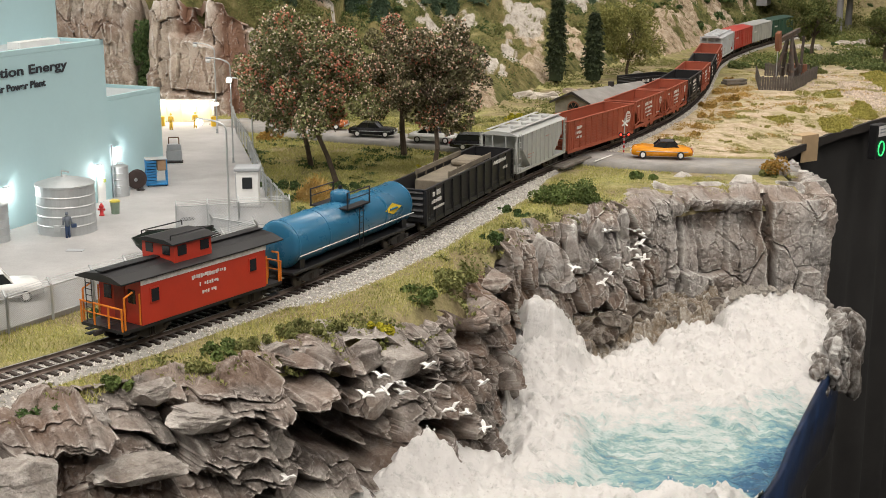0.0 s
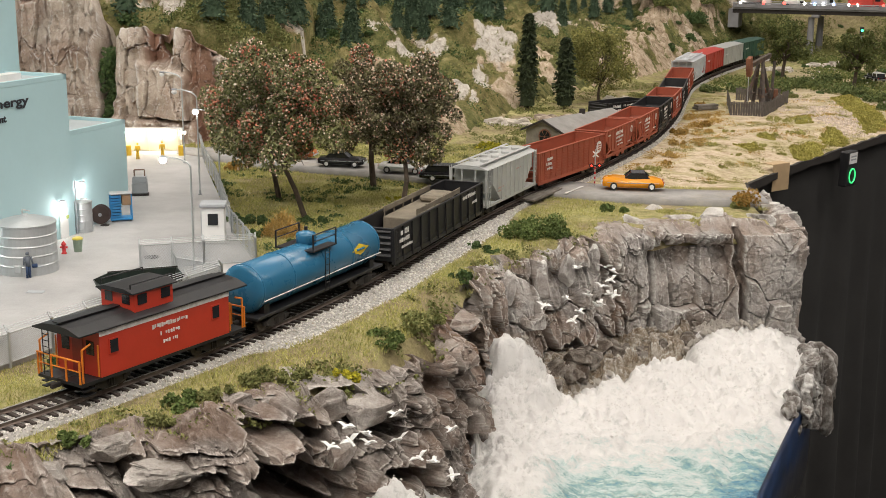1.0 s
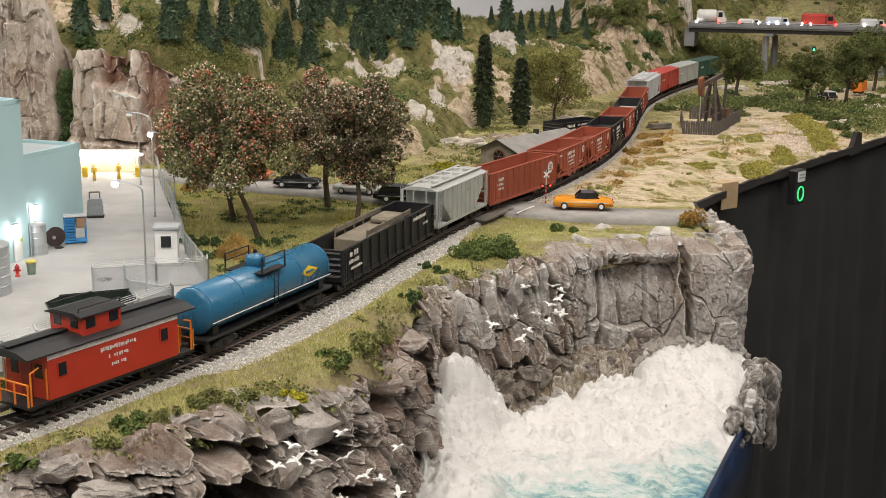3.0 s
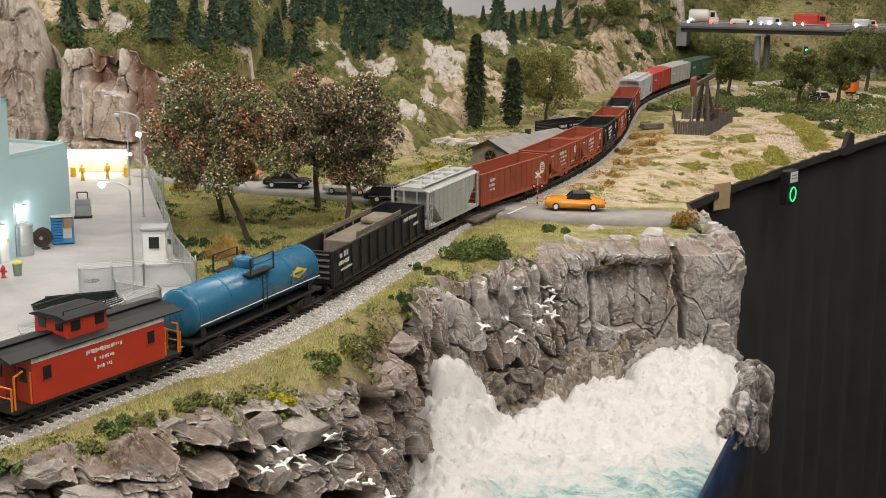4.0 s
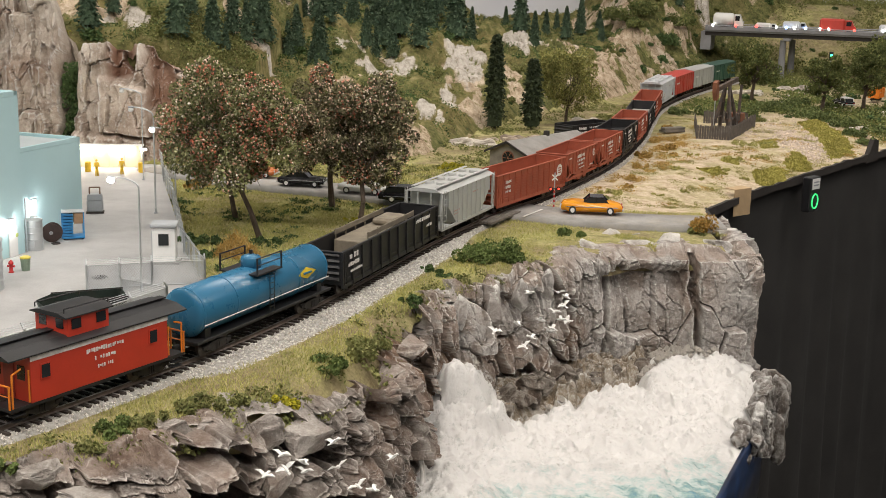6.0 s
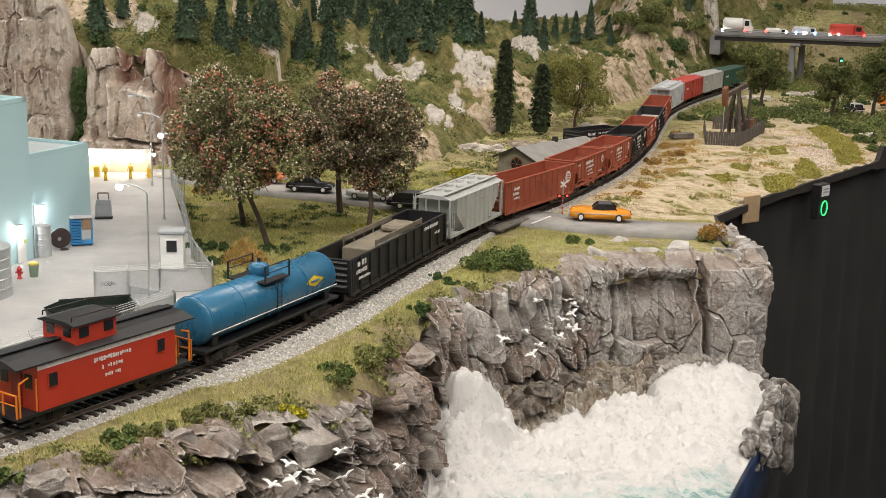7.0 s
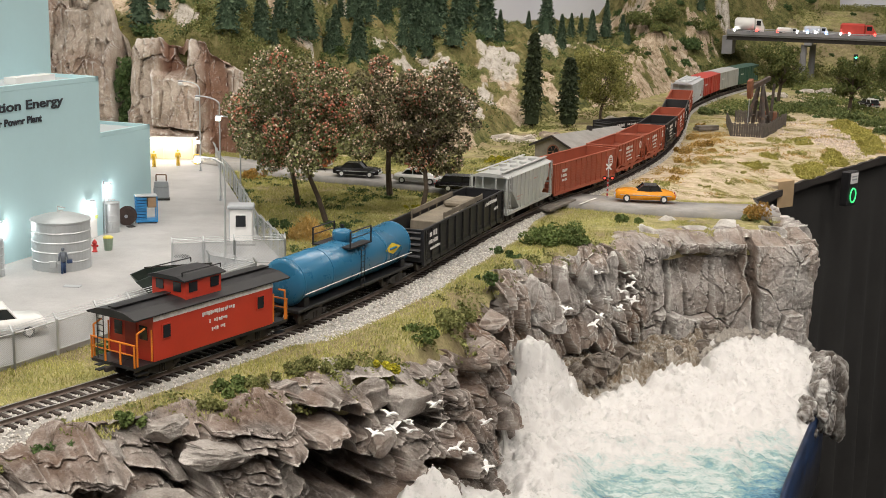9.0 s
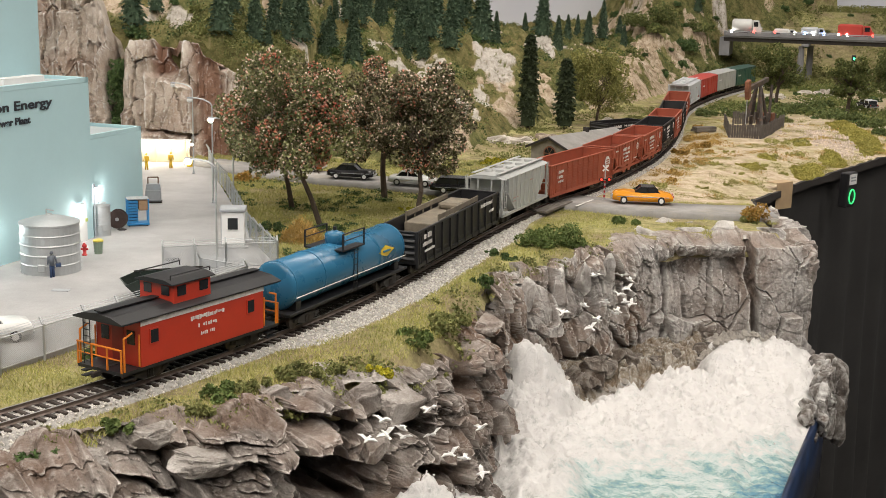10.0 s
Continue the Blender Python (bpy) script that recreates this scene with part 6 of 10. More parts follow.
def hopper(m, L, body, inside_mat, label):
    """Open twin hopper: ribbed sides with cut-up lower ends, sloped sheets, bays below."""
    half, w, h1, hs = L / 2 - 0.0055, 0.0182, 0.0400, 0.0165
    ob = thing("hopper_car", m, label, "hopper car", "cars of the freight train")
    running_gear(ob, half, 0.021)
    out = [(-half, h1), (half, h1), (half, h1 - 0.0095), (half - 0.019, hs), (half - 0.034, hs - 0.003), (half - 0.041, 0.0070), (half - 0.049, 0.0070), (0.004, hs - 0.002), (-0.004, hs - 0.002),
           (-half + 0.049, 0.0070), (-half + 0.041, 0.0070), (-half + 0.034, hs - 0.003), (-half + 0.019, hs), (-half, h1 - 0.0095)]
    for s in (-1, 1):
        y0, y1 = sorted((s * w, s * (w - 0.0007)))
        part("side_sheet", prism(bmesh.new(), out, y0, y1), body, ob)
        for i in range(9):
            x = -half + 0.008 + (2 * half - 0.016) * i / 8
            part("rib", new_box(x - 0.0005, x + 0.0005, min(s * w, s * (w + 0.0009)), max(s * w, s * (w + 0.0009)), hs + 0.001, h1), body, ob)
        part("rim", new_box(-half - 0.0008, half + 0.0008, min(s * (w + 0.0010), s * (w - 0.0010)), max(s * (w + 0.0010), s * (w - 0.0010)), h1 - 0.0002, h1 + 0.0014, 0.0003), body, ob)
        part("end_rim", new_box(min(s * (half + 0.001), s * (half - 0.001)), max(s * (half + 0.001), s * (half - 0.001)), -w + 0.001, w - 0.001, h1 - 0.0002, h1 + 0.0013, 0.0003), body, ob)
        part("side_sill", new_box(-half, half, min(s * (w - 0.0012), s * (w + 0.0006)), max(s * (w - 0.0012), s * (w + 0.0006)), 0.0105, 0.0128), body, ob)
        # end sheet and slope sheet
        part("end_sheet", new_box(min(s * half, s * (half - 0.0007)), max(s * half, s * (half - 0.0007)), -w + 0.0008, w - 0.0008, h1 - 0.0095, h1), body, ob)
        a, b, c, d = (s * half, h1 - 0.0095), (s * (half - 0.034), 0.0145), (s * (half - 0.034), 0.0130), (s * half, h1 - 0.0110)
        part("slope_sheet", prism(bmesh.new(), [a, b, c, d], -w + 0.0008, w - 0.0008), inside_mat, ob)
        a, b, c, d = (0.0, 0.026), (s * (half - 0.042), 0.010), (s * (half - 0.042), 0.0088), (0.0, 0.0248)
        part("inner_slope", prism(bmesh.new(), [a, b, c, d], -w + 0.0008, w - 0.0008), inside_mat, ob)
        part("bay_door", prism(bmesh.new(), [(s * (half - 0.034), 0.0135), (s * (half - 0.042), 0.0065), (s * (half - 0.049), 0.0065), (s * (half - 0.05), 0.0095)], -w + 0.004, w - 0.004), body, ob)
        # end frame with uprights
        for y in (-w + 0.001, -0.006, 0.006, w - 0.001):
            part("end_post", new_box(s * (half - 0.0005) - 0.0006, s * (half - 0.0005) + 0.0006, y - 0.0006, y + 0.0006, 0.011, h1 - 0.0095), body, ob)
        part("end_sill", new_box(min(s * half, s * (half - 0.003)), max(s * half, s * (half - 0.003)), -w, w, 0.0100, 0.0130), body, ob)
        for y in (-w + 0.0004, w - 0.0004):
            part("brace", path_rod(bmesh.new(), [(s * (half - 0.0002), y, 0.013), (s * (half - 0.018), y, hs + 0.0005)], 0.0007), body, ob)
        ladder(ob, half - 0.0035, s * (w + 0.0012), 0.0130, h1, body, 6, 0.0045)
    bm = path_rod(bmesh.new(), [(half + 0.0012, -0.007, 0.013), (half + 0.0012, -0.007, 0.033)], 0.0004)
    lathe(bm, [(0.0032, 0), (0.0032, 0.0005), (0.0004, 0.0006)], 14, "x", Matrix.Translation((half + 0.0014, -0.007, 0.031)))
    part("brake_wheel", bm, body, ob)
    y = -0.0194
    lettering(ob, [(-half + 0.034, -half + 0.060, 0.0325, 0.0362, 3), (-half + 0.034, -half + 0.062, 0.0280, 0.0305, 6), (-half + 0.036, -half + 0.060, 0.0240, 0.0260, 6), (-half + 0.040, -half + 0.060, 0.0200, 0.0215, 5),
                   (half - 0.030, half - 0.016, 0.0190, 0.0200, 4), (-half + 0.004, -half + 0.014, 0.0345, 0.0360, 3)], None, y)
    disc_logo(ob, half - 0.0165, 0.0325, 0.0042, -0.0194)
    return ob


def covered_hopper(m, L, body, label):
    """Closed hopper: ribbed body, hatches, walkway, open end platforms with posts."""
    half, w, h1 = L / 2 - 0.0055, 0.0183, 0.0470
    ob = thing("covered_hopper_car", m, label, "hopper car", "cars of the freight train")
    running_gear(ob, half, 0.022)
    e = half - 0.0135
    out = [(-e, h1 - 0.002), (-e, 0.031), (-e + 0.022, 0.0120), (e - 0.022, 0.0120), (e, 0.031), (e, h1 - 0.002)]
    part("body", prism(bmesh.new(), out, -w, w), body, ob)
    roof = [(-w - 0.0006, h1 - 0.002), (-w * 0.55, h1 + 0.0012), (0, h1 + 0.0018), (w * 0.55, h1 + 0.0012), (w + 0.0006, h1 - 0.002)]
    part("roof", prism(bmesh.new(), roof, -half, half, "x"), body, ob)
    for s in (-1, 1):
        part("side_sill", new_box(-half, half, min(s * (w - 0.001), s * (w + 0.0006)), max(s * (w - 0.001), s * (w + 0.0006)), 0.0105, 0.0130), body, ob)
        for i in range(10):
            x = -e + 2 * e * i / 9
            zlow = max(0.0130, 0.031 - (e - abs(x)) * 0.85)
            part("rib", new_box(x - 0.0005, x + 0.0005, min(s * w, s * (w + 0.0010)), max(s * w, s * (w + 0.0010)), zlow, h1 - 0.002), body, ob)
        for y in (-w + 0.001, w - 0.001):
            part("corner_post", new_box(s * (half - 0.0008) - 0.0009, s * (half - 0.0008) + 0.0009, y - 0.0009, y + 0.0009, 0.0130, h1 - 0.002), body, ob)
        for y in (-0.0065, 0.0065):
            part("end_post", new_box(s * (half - 0.0008) - 0.0006, s * (half - 0.0008) + 0.0006, y - 0.0006, y + 0.0006, 0.0130, h1 - 0.002), body, ob)
        part("platform", new_box(min(s * half, s * (e - 0.01)), max(s * half, s * (e - 0.01)), -w, w, 0.0108, 0.0128), body, ob)
        part("end_rail", new_box(s * half - 0.0005, s * half + 0.0005, -w, w, 0.0240, 0.0252), body, ob)
        ladder(ob, s * (half - 0.0040), -w - 0.0012, 0.0120, h1, body, 7, 0.0050)
        ladder(ob, s * (half - 0.0040), w + 0.0012, 0.0120, h1, body, 7, 0.0050)
        for k in (-0.30, 0.30):
            x = k * 2 * e
            part("outlet_bay", prism(bmesh.new(), [(x - 0.016, 0.0121), (x + 0.016, 0.0121), (x + 0.005, 0.0050), (x - 0.005, 0.0050)], s * 0.004 - 0.0035, s * 0.004 + 0.0035), body, ob)
        part("walkway", new_box(-half + 0.001, half - 0.001, s * 0.0118 - 0.0016, s * 0.0118 + 0.0016, h1 + 0.0024, h1 + 0.0030), body, ob)
    for i in range(4):
        x = -e * 0.78 + e * 1.56 * i / 3
        for y in (-0.0055, 0.0055):
            h = part("hatch", rod(bmesh.new(), (x, y, h1 + 0.0014), (x, y, h1 + 0.0038), 0.0042, 0.0038, 20), body, ob, "round roof hatch")
    lettering(ob, [(e * 0.15, e * 0.42, 0.0350, 0.0362, 5), (-e * 0.75, -e * 0.45, 0.024, 0.0250, 6), (-e * 0.72, -e * 0.50, 0.021, 0.0220, 5)], paint("faint_letter", (0.45, 0.30, 0.28), 0.7), -0.0186)
    return ob


def tank_car(m, L, label):
    half = L / 2 - 0.006
    ob = thing("tank_car", m, label, "tank car", "cars of the freight train")
    running_gear(ob, half, 0.023)
    part("frame_sill", new_box(-half, half, -0.0150, 0.0150, 0.0105, 0.0125, 0.0003), M_CARBLACK, ob, "black frame")
    r, zc, e = 0.0158, 0.0285, half - 0.006
    prof = [(0.0006, -e - 0.0030)] + [(r * math.sin(a), -e - 0.0030 * math.cos(a)) for a in (0.5, 0.9, 1.25)] + [(r, -e)]
    prof = prof + [(r, e)] + [(a, -b) for a, b in prof[::-1][1:]]
    part("tank", lathe(bmesh.new(), prof, 44, "x", Matrix.Translation((0, 0, zc))), M_TANKBLUE, ob, "glossy blue tank", True)
    for x in (-e * 0.98, -e * 0.5, 0, e * 0.5, e * 0.98):
        part("band", lathe(bmesh.new(), [(r + 0.0002, x - 0.0006), (r + 0.0005, x - 0.0004), (r + 0.0005, x + 0.0004), (r + 0.0002, x + 0.0006)], 44, "x", Matrix.Translation((0, 0, zc))), M_TANKBLUE, ob)
    dome = part("dome", lathe(bmesh.new(), [(0.0070, zc + r - 0.003), (0.0070, zc + r + 0.0050), (0.0062, zc + r + 0.0064), (0.0030, zc + r + 0.0072), (0.0020, zc + r + 0.0080)], 28), M_TANKBLUE, ob, "blue dome", True)
    part("dome_valve", rod(bmesh.new(), (0, 0, zc + r + 0.007), (0, 0, zc + r + 0.0105), 0.0013), M_CARBLACK, dome)
    for s in (-1, 1):
        part("platform", new_box(-0.0150, 0.0150, min(s * 0.0078, s * 0.0155), max(s * 0.0078, s * 0.0155), zc + r - 0.0032, zc + r - 0.0022), M_CARBLACK, ob, "black platform")
        bm = bmesh.new()
        for x in (-0.0145, 0.0145):
            rod(bm, (x, s * 0.0150, zc + r - 0.003), (x, s * 0.0150, zc + r + 0.0090), 0.0007, None, 6)
        rod(bm, (-0.0145, s * 0.0150, zc + r + 0.0088), (0.0145, s * 0.0150, zc + r + 0.0088), 0.0005, None, 6)
        rod(bm, (-0.0145, s * 0.0150, zc + r + 0.0040), (0.0145, s * 0.0150, zc + r + 0.0040), 0.0004, None, 6)
        part("handrail", bm, M_CARBLACK, ob)
        ladder(ob, 0.0, s * (r + 0.0012), 0.0115, zc + r - 0.004, M_CARBLACK, 7, 0.0052)
        bm = path_rod(bmesh.new(), [(-e, s * (r + 0.0008), zc - 0.006), (e, s * (r + 0.0008), zc - 0.006)], 0.0004)
        part("grab_rail", bm, M_CARBLACK if s > 0 else M_LETTER, ob, "thin white rail" if s < 0 else "")
        for x in (-e * 0.9, e * 0.9):
            part("saddle", new_box(x - 0.003, x + 0.003, min(s * 0.004, s * 0.013), max(s * 0.004, s * 0.013), 0.0125, 0.0185), M_CARBLACK, ob)
    # yellow lozenge on the tank's flank
    a0 = -0.30
    V = []
    for dx, da in ((-0.012, 0), (0, -0.26), (0.012, 0), (0, 0.26)):
        a = a0 + da + 0.45
        V.append((e * 0.62 + dx, -(r + 0.0004) * math.cos(a), zc + (r + 0.0004) * math.sin(a)))
    o = part_np("emblem", V, [(0, 1, 2, 3)], M_YELLOWP, ob, "yellow lozenge emblem")
    bm = bmesh.new()
    a = a0 + 0.45
    rod(bm, (e * 0.62 - 0.005, -(r + 0.0005) * math.cos(a), zc + (r + 0.0005) * math.sin(a)), (e * 0.62 + 0.005, -(r + 0.0005) * math.cos(a), zc + (r + 0.0005) * math.sin(a)), 0.0008, None, 6)
    part("emblem_bar", bm, M_TANKBLUE, o)
    return ob


def caboose(m, L, label):
    half, w, h1 = L / 2 - 0.006, 0.0175, 0.0385
    e = half - 0.014
    ob = thing("caboose", m, label, "caboose", "cars of the freight train")
    running_gear(ob, half, 0.024)
    part("body", new_box(-e, e, -w, w, 0.0110, h1, 0.0002), M_CABOOSE, ob, "bright red body")
    part("floor_frame", new_box(-half, half, -w, w, 0.0092, 0.0110), M_CARBLACK, ob)
    part("stripe", new_box(-e, e, -w - 0.0003, -w, h1 - 0.0040, h1 - 0.0008), M_LETTER, ob, "white stripe under the roof")
    roof = [(-w - 0.0016, h1), (-w * 0.6, h1 + 0.0028), (0, h1 + 0.0038), (w * 0.6, h1 + 0.0028), (w + 0.0016, h1), (w + 0.0016, h1 - 0.0008), (-w - 0.0016, h1 - 0.0008)]
    part("roof", prism(bmesh.new(), roof, -half - 0.001, half + 0.001, "x"), M_CARBLACK, ob, "black curved roof")
    cx = -0.006
    cup = part("cupola", new_box(cx - 0.015, cx + 0.015, -0.0135, 0.0135, h1 + 0.0005, h1 + 0.0135, 0.0002), M_CABOOSE, ob, "red cupola")
    r2 = [(-0.0150, h1 + 0.0135), (-0.008, h1 + 0.0153), (0.008, h1 + 0.0153), (0.0150, h1 + 0.0135), (0.0150, h1 + 0.0128), (-0.0150, h1 + 0.0128)]
    part("cupola_roof", prism(bmesh.new(), r2, cx - 0.0175, cx + 0.0175, "x"), M_CARBLACK, cup)
    for x in (-0.009, 0.009):
        part("cupola_window", new_box(cx + x - 0.0034, cx + x + 0.0034, -0.0139, -0.0135, h1 + 0.0058, h1 + 0.0115), M_GLASS, cup)
    for y in (-0.007, 0.007):
        part("cupola_window", new_box(cx - 0.0154, cx - 0.0150, y - 0.003, y + 0.003, h1 + 0.0060, h1 + 0.0115), M_GLASS, cup)
    for x in (-e + 0.010, e - 0.012):
        f = part("window_frame", new_box(x - 0.0036, x + 0.0036, -w - 0.0005, -w, 0.0228, 0.0318), M_CABOOSE, ob)
        part("window_pane", new_box(x - 0.0028, x + 0.0028, -w - 0.0007, -w - 0.0005, 0.0236, 0.0310), M_GLASS, f)
    for y in (-0.010, 0.010):
        part("window_pane", new_box(-e - 0.0004, -e, y - 0.003, y + 0.003, 0.0230, 0.0310), M_GLASS, ob)
    part("end_door", new_box(-e - 0.0005, -e, -0.0045, 0.0045, 0.0115, 0.0335, 0.0001), paint("door_dark_red", (0.30, 0.03, 0.02), 0.5), ob)
    for s in (-1, 1):
        bm = bmesh.new()
        for y in (-w + 0.0006, -0.006, 0.006, w - 0.0006):
            rod(bm, (s * half, y, 0.0110), (s * half, y, 0.0240), 0.0006, None, 6)
        rod(bm, (s * half, -w, 0.0238), (s * half, w, 0.0238), 0.0006, None, 6)
        rod(bm, (s * half, -w, 0.0180), (s * half, w, 0.0180), 0.0004, None, 6)
        part("end_railing", bm, M_ORANGE, ob, "orange end railing")
        for y in (-w + 0.0004, w - 0.0004):
            part("grab_iron", path_rod(bmesh.new(), [(s * (half - 0.002), y, 0.0112), (s * (half - 0.002), y, 0.0300), (s * (half - 0.008), y, 0.0320)], 0.0006), M_ORANGE, ob, "orange hand iron")
            part("grab_iron", path_rod(bmesh.new(), [(s * (e + 0.001), y, 0.012), (s * (e + 0.001), y, 0.030)], 0.0005), M_ORANGE, ob, "orange hand iron")
        for y in (-w, w - 0.0040):
            for k in range(3):
                part("step", new_box(s * (half - 0.006) - 0.004, s * (half - 0.006) + 0.004, y, y + 0.004, 0.0030 + k * 0.003, 0.0036 + k * 0.003), M_CARBLACK, ob)
        ladder(ob, s * (half + 0.0004), 0.009, 0.012, h1 + 0.002, M_CARBLACK, 8, 0.0050, "y")
        part("roof_walk", new_box(min(s * 0.016 + cx, s * half), max(s * 0.016 + cx, s * half), -0.0028, 0.0028, h1 + 0.0044, h1 + 0.0050), M_CARBLACK, ob)
    bm = bmesh.new()
    for y in (-0.012, 0.012):
        path_rod(bm, [(cx - 0.016, y, h1 + 0.0155), (cx - 0.016, y, h1 + 0.018), (cx + 0.016, y, h1 + 0.018), (cx + 0.016, y, h1 + 0.0155)], 0.0004)
    part("roof_rail", bm, M_CARBLACK, ob)
    part("smoke_stack", rod(bmesh.new(), (0.026, 0.010, h1 + 0.001), (0.026, 0.010, h1 + 0.010), 0.0013, None, 12), M_CARBLACK, ob)
    lettering(ob, [(-0.012, 0.016, 0.0290, 0.0315, 8), (-0.006, 0.010, 0.0240, 0.0262, 4), (-0.004, 0.008, 0.0190, 0.0210, 4)], None, -w - 0.0002)
    return ob


def boxcar(m, L, body, label):
    half, w, h1 = L / 2 - 0.005, 0.0183, 0.0470
    ob = thing("boxcar", m, label, "boxcar", "cars of the freight train")
    running_gear(ob, half, 0.024)
    part("body", new_box(-half, half, -w, w, 0.0110, h1 - 0.002, 0.0003), body, ob)
    roof = [(-w - 0.0008, h1 - 0.002), (0, h1 + 0.0008), (w + 0.0008, h1 - 0.002), (w + 0.0008, h1 - 0.003), (-w - 0.0008, h1 - 0.003)]
    part("roof", prism(bmesh.new(), roof, -half - 0.0006, half + 0.0006, "x"), body, ob)
    for s in (-1, 1):
        part("door", new_box(-0.011, 0.011, min(s * w, s * (w + 0.0012)), max(s * w, s * (w + 0.0012)), 0.0115, h1 - 0.004, 0.0003), body, ob)
        for i in range(9):
            x = -half + 2 * half * i / 8
            part("rib", new_box(x - 0.0004, x + 0.0004, min(s * w, s * (w + 0.0006)), max(s * w, s * (w + 0.0006)), 0.0115, h1 - 0.003), body, ob)
        ladder(ob, half - 0.004, s * (w + 0.0012), 0.011, h1 - 0.003, body, 7, 0.0045)
    lettering(ob, [(-half + 0.012, -half + 0.034, 0.030, 0.033, 5)], None, -w - 0.0004)
    return ob


def build_train():
    s = s_of(0.122, 1.272) - 0.026
    at = []

    def put(fn, L, *args):
        nonlocal s
        ob = fn(track_pose(s + L / 2, RAIL_Z), L, *args)
        s += L
        return ob
    first = s
    put(gondola, 0.174, M_OXIDE, M_OXIDE_IN, "louver", "oxide red gondola car with ridged sides and a round emblem")
    h1 = put(hopper, 0.121, M_OXIDE, M_OXIDE_IN, "empty oxide red twin hopper car with white lettering")
    copy_thing(h1, track_pose(s + 0.0605, RAIL_Z))
    s += 0.121
    put(hopper, 0.121, M_CARBLACK, M_CARBLACK, "empty black twin hopper car with white lettering")
    copy_thing(h1, track_pose(s + 0.0605, RAIL_Z))
    s += 0.121
    g = put(gondola, 0.186, M_CARBLACK, M_CARBLACK, "taper", "black gondola car with pale gravel load")
    part("load", new_box(-0.080, 0.080, -0.0165, 0.0165, 0.0125, 0.0235, 0.001), M_BED, g, "pale grey load")
    put(gondola, 0.186, M_OXIDE, M_OXIDE_IN, "ribbed", "brown-red ribbed gondola car")
    put(covered_hopper, 0.165, M_CARPALE, "pale grey covered hopper car with roof hatches")
    put(boxcar, 0.168, M_BOXRED, "bright red steel boxcar")
    put(boxcar, 0.168, M_CARGREY, "weathered grey steel boxcar")
    put(boxcar, 0.168, M_BOXGREEN, "dark green steel boxcar")
    s = first - 0.140
    put(covered_hopper, 0.140, M_CARGREY, "weathered grey covered hopper car with roof hatches")
    s = first - 0.140 - 0.216
    g = put(gondola, 0.216, M_CARBLACK, M_CARBLACK, "taper", "black gondola car carrying a tan timber load")
    bm = bmesh.new()
    box(bm, -0.045, 0.055, -0.0150, 0.0150, 0.0125, 0.0315, 0.0006)
    load = part("load", bm, M_LOAD, g, "weathered tan timber load")
    for y in (-0.0145, 0.0135):
        part("load_rail", new_box(-0.045, 0.055, y, y + 0.001, 0.0355, 0.0395), M_LOAD, load)
    for i in range(6):
        for y in (-0.0145, 0.0135):
            part("load_stake", new_box(-0.044 + i * 0.0195, -0.043 + i * 0.0195, y, y + 0.001, 0.0310, 0.0400), M_LOAD, load)
    part("load_block", new_box(0.020, 0.050, -0.010, 0.010, 0.0315, 0.0375, 0.002), M_LOAD, load)
    s = first - 0.140 - 0.216 - 0.174
    put(tank_car, 0.174, "blue tank car with a black-railed dome platform")
    s = first - 0.140 - 0.216 - 0.174 - 0.142
    put(caboose, 0.142, "bright red caboose with a cupola and orange railings")


build_train()


# ---- plants ----
def leaf_quads(P, size, rng, elong=1.5, normal=None):
    """Small leaves at the points, turned at random."""
    n = len(P)
    u = rng.normal(size=(n, 3))
    if normal is not None:
        u += normal
    u /= np.linalg.norm(u, axis=1)[:, None]
    v = np.cross(u, rng.normal(size=(n, 3)))
    v /= np.linalg.norm(v, axis=1)[:, None]
    s = size * rng.uniform(0.6, 1.3, (n, 1))
    a, b = u * s * elong * 0.5, v * s * 0.5
    V = np.stack([P - a, P + b * 0.9, P + a, P - b * 0.9], 1).reshape(-1, 3)
    return V, np.arange(n * 4).reshape(-1, 4)


def lumps(rng, n, centres, radii, squash=1.0):
    k = rng.choice(len(centres), n, p=np.array(radii) ** 2 / np.sum(np.array(radii) ** 2))
    d = rng.normal(size=(n, 3))
    d /= np.linalg.norm(d, axis=1)[:, None]
    r = np.array(radii)[k] * rng.uniform(0.55, 1.08, n) ** 0.6
    d[:, 2] *= squash
    return np.array(centres)[k] + d * r[:, None]


M_BARK = paint("bark", (0.10, 0.075, 0.055), 0.9, 0, 0.3, 200, 1200, 0.6)
M_APPLE_LEAF = foliage("orchard_leaf", [(0.050, 0.056, 0.022), (0.20, 0.22, 0.085), (0.090, 0.078, 0.040), (0.40, 0.39, 0.22), (0.026, 0.028, 0.014)])
M_APPLE_LEAF2 = foliage("orchard_leaf_dark", [(0.048, 0.046, 0.026), (0.17, 0.165, 0.080), (0.095, 0.075, 0.045), (0.38, 0.35, 0.22), (0.026, 0.024, 0.016)])
M_FRUIT = foliage("red_fruit", [(0.50, 0.13, 0.075), (0.62, 0.28, 0.18), (0.40, 0.08, 0.055), (0.68, 0.46, 0.34)], 0.5)
M_FRUIT2 = foliage("pale_fruit", [(0.80, 0.66, 0.54), (0.62, 0.26, 0.19), (0.84, 0.76, 0.66), (0.70, 0.44, 0.34)], 0.5)
M_CONIFER = foliage("conifer_needle", [(0.026, 0.050, 0.032), (0.065, 0.105, 0.066), (0.130, 0.180, 0.112), (0.042, 0.072, 0.044)], 0.85, 60)
M_CYPRESS = foliage("cypress_leaf", [(0.022, 0.032, 0.018), (0.048, 0.062, 0.032), (0.070, 0.088, 0.044)], 0.85, 60)
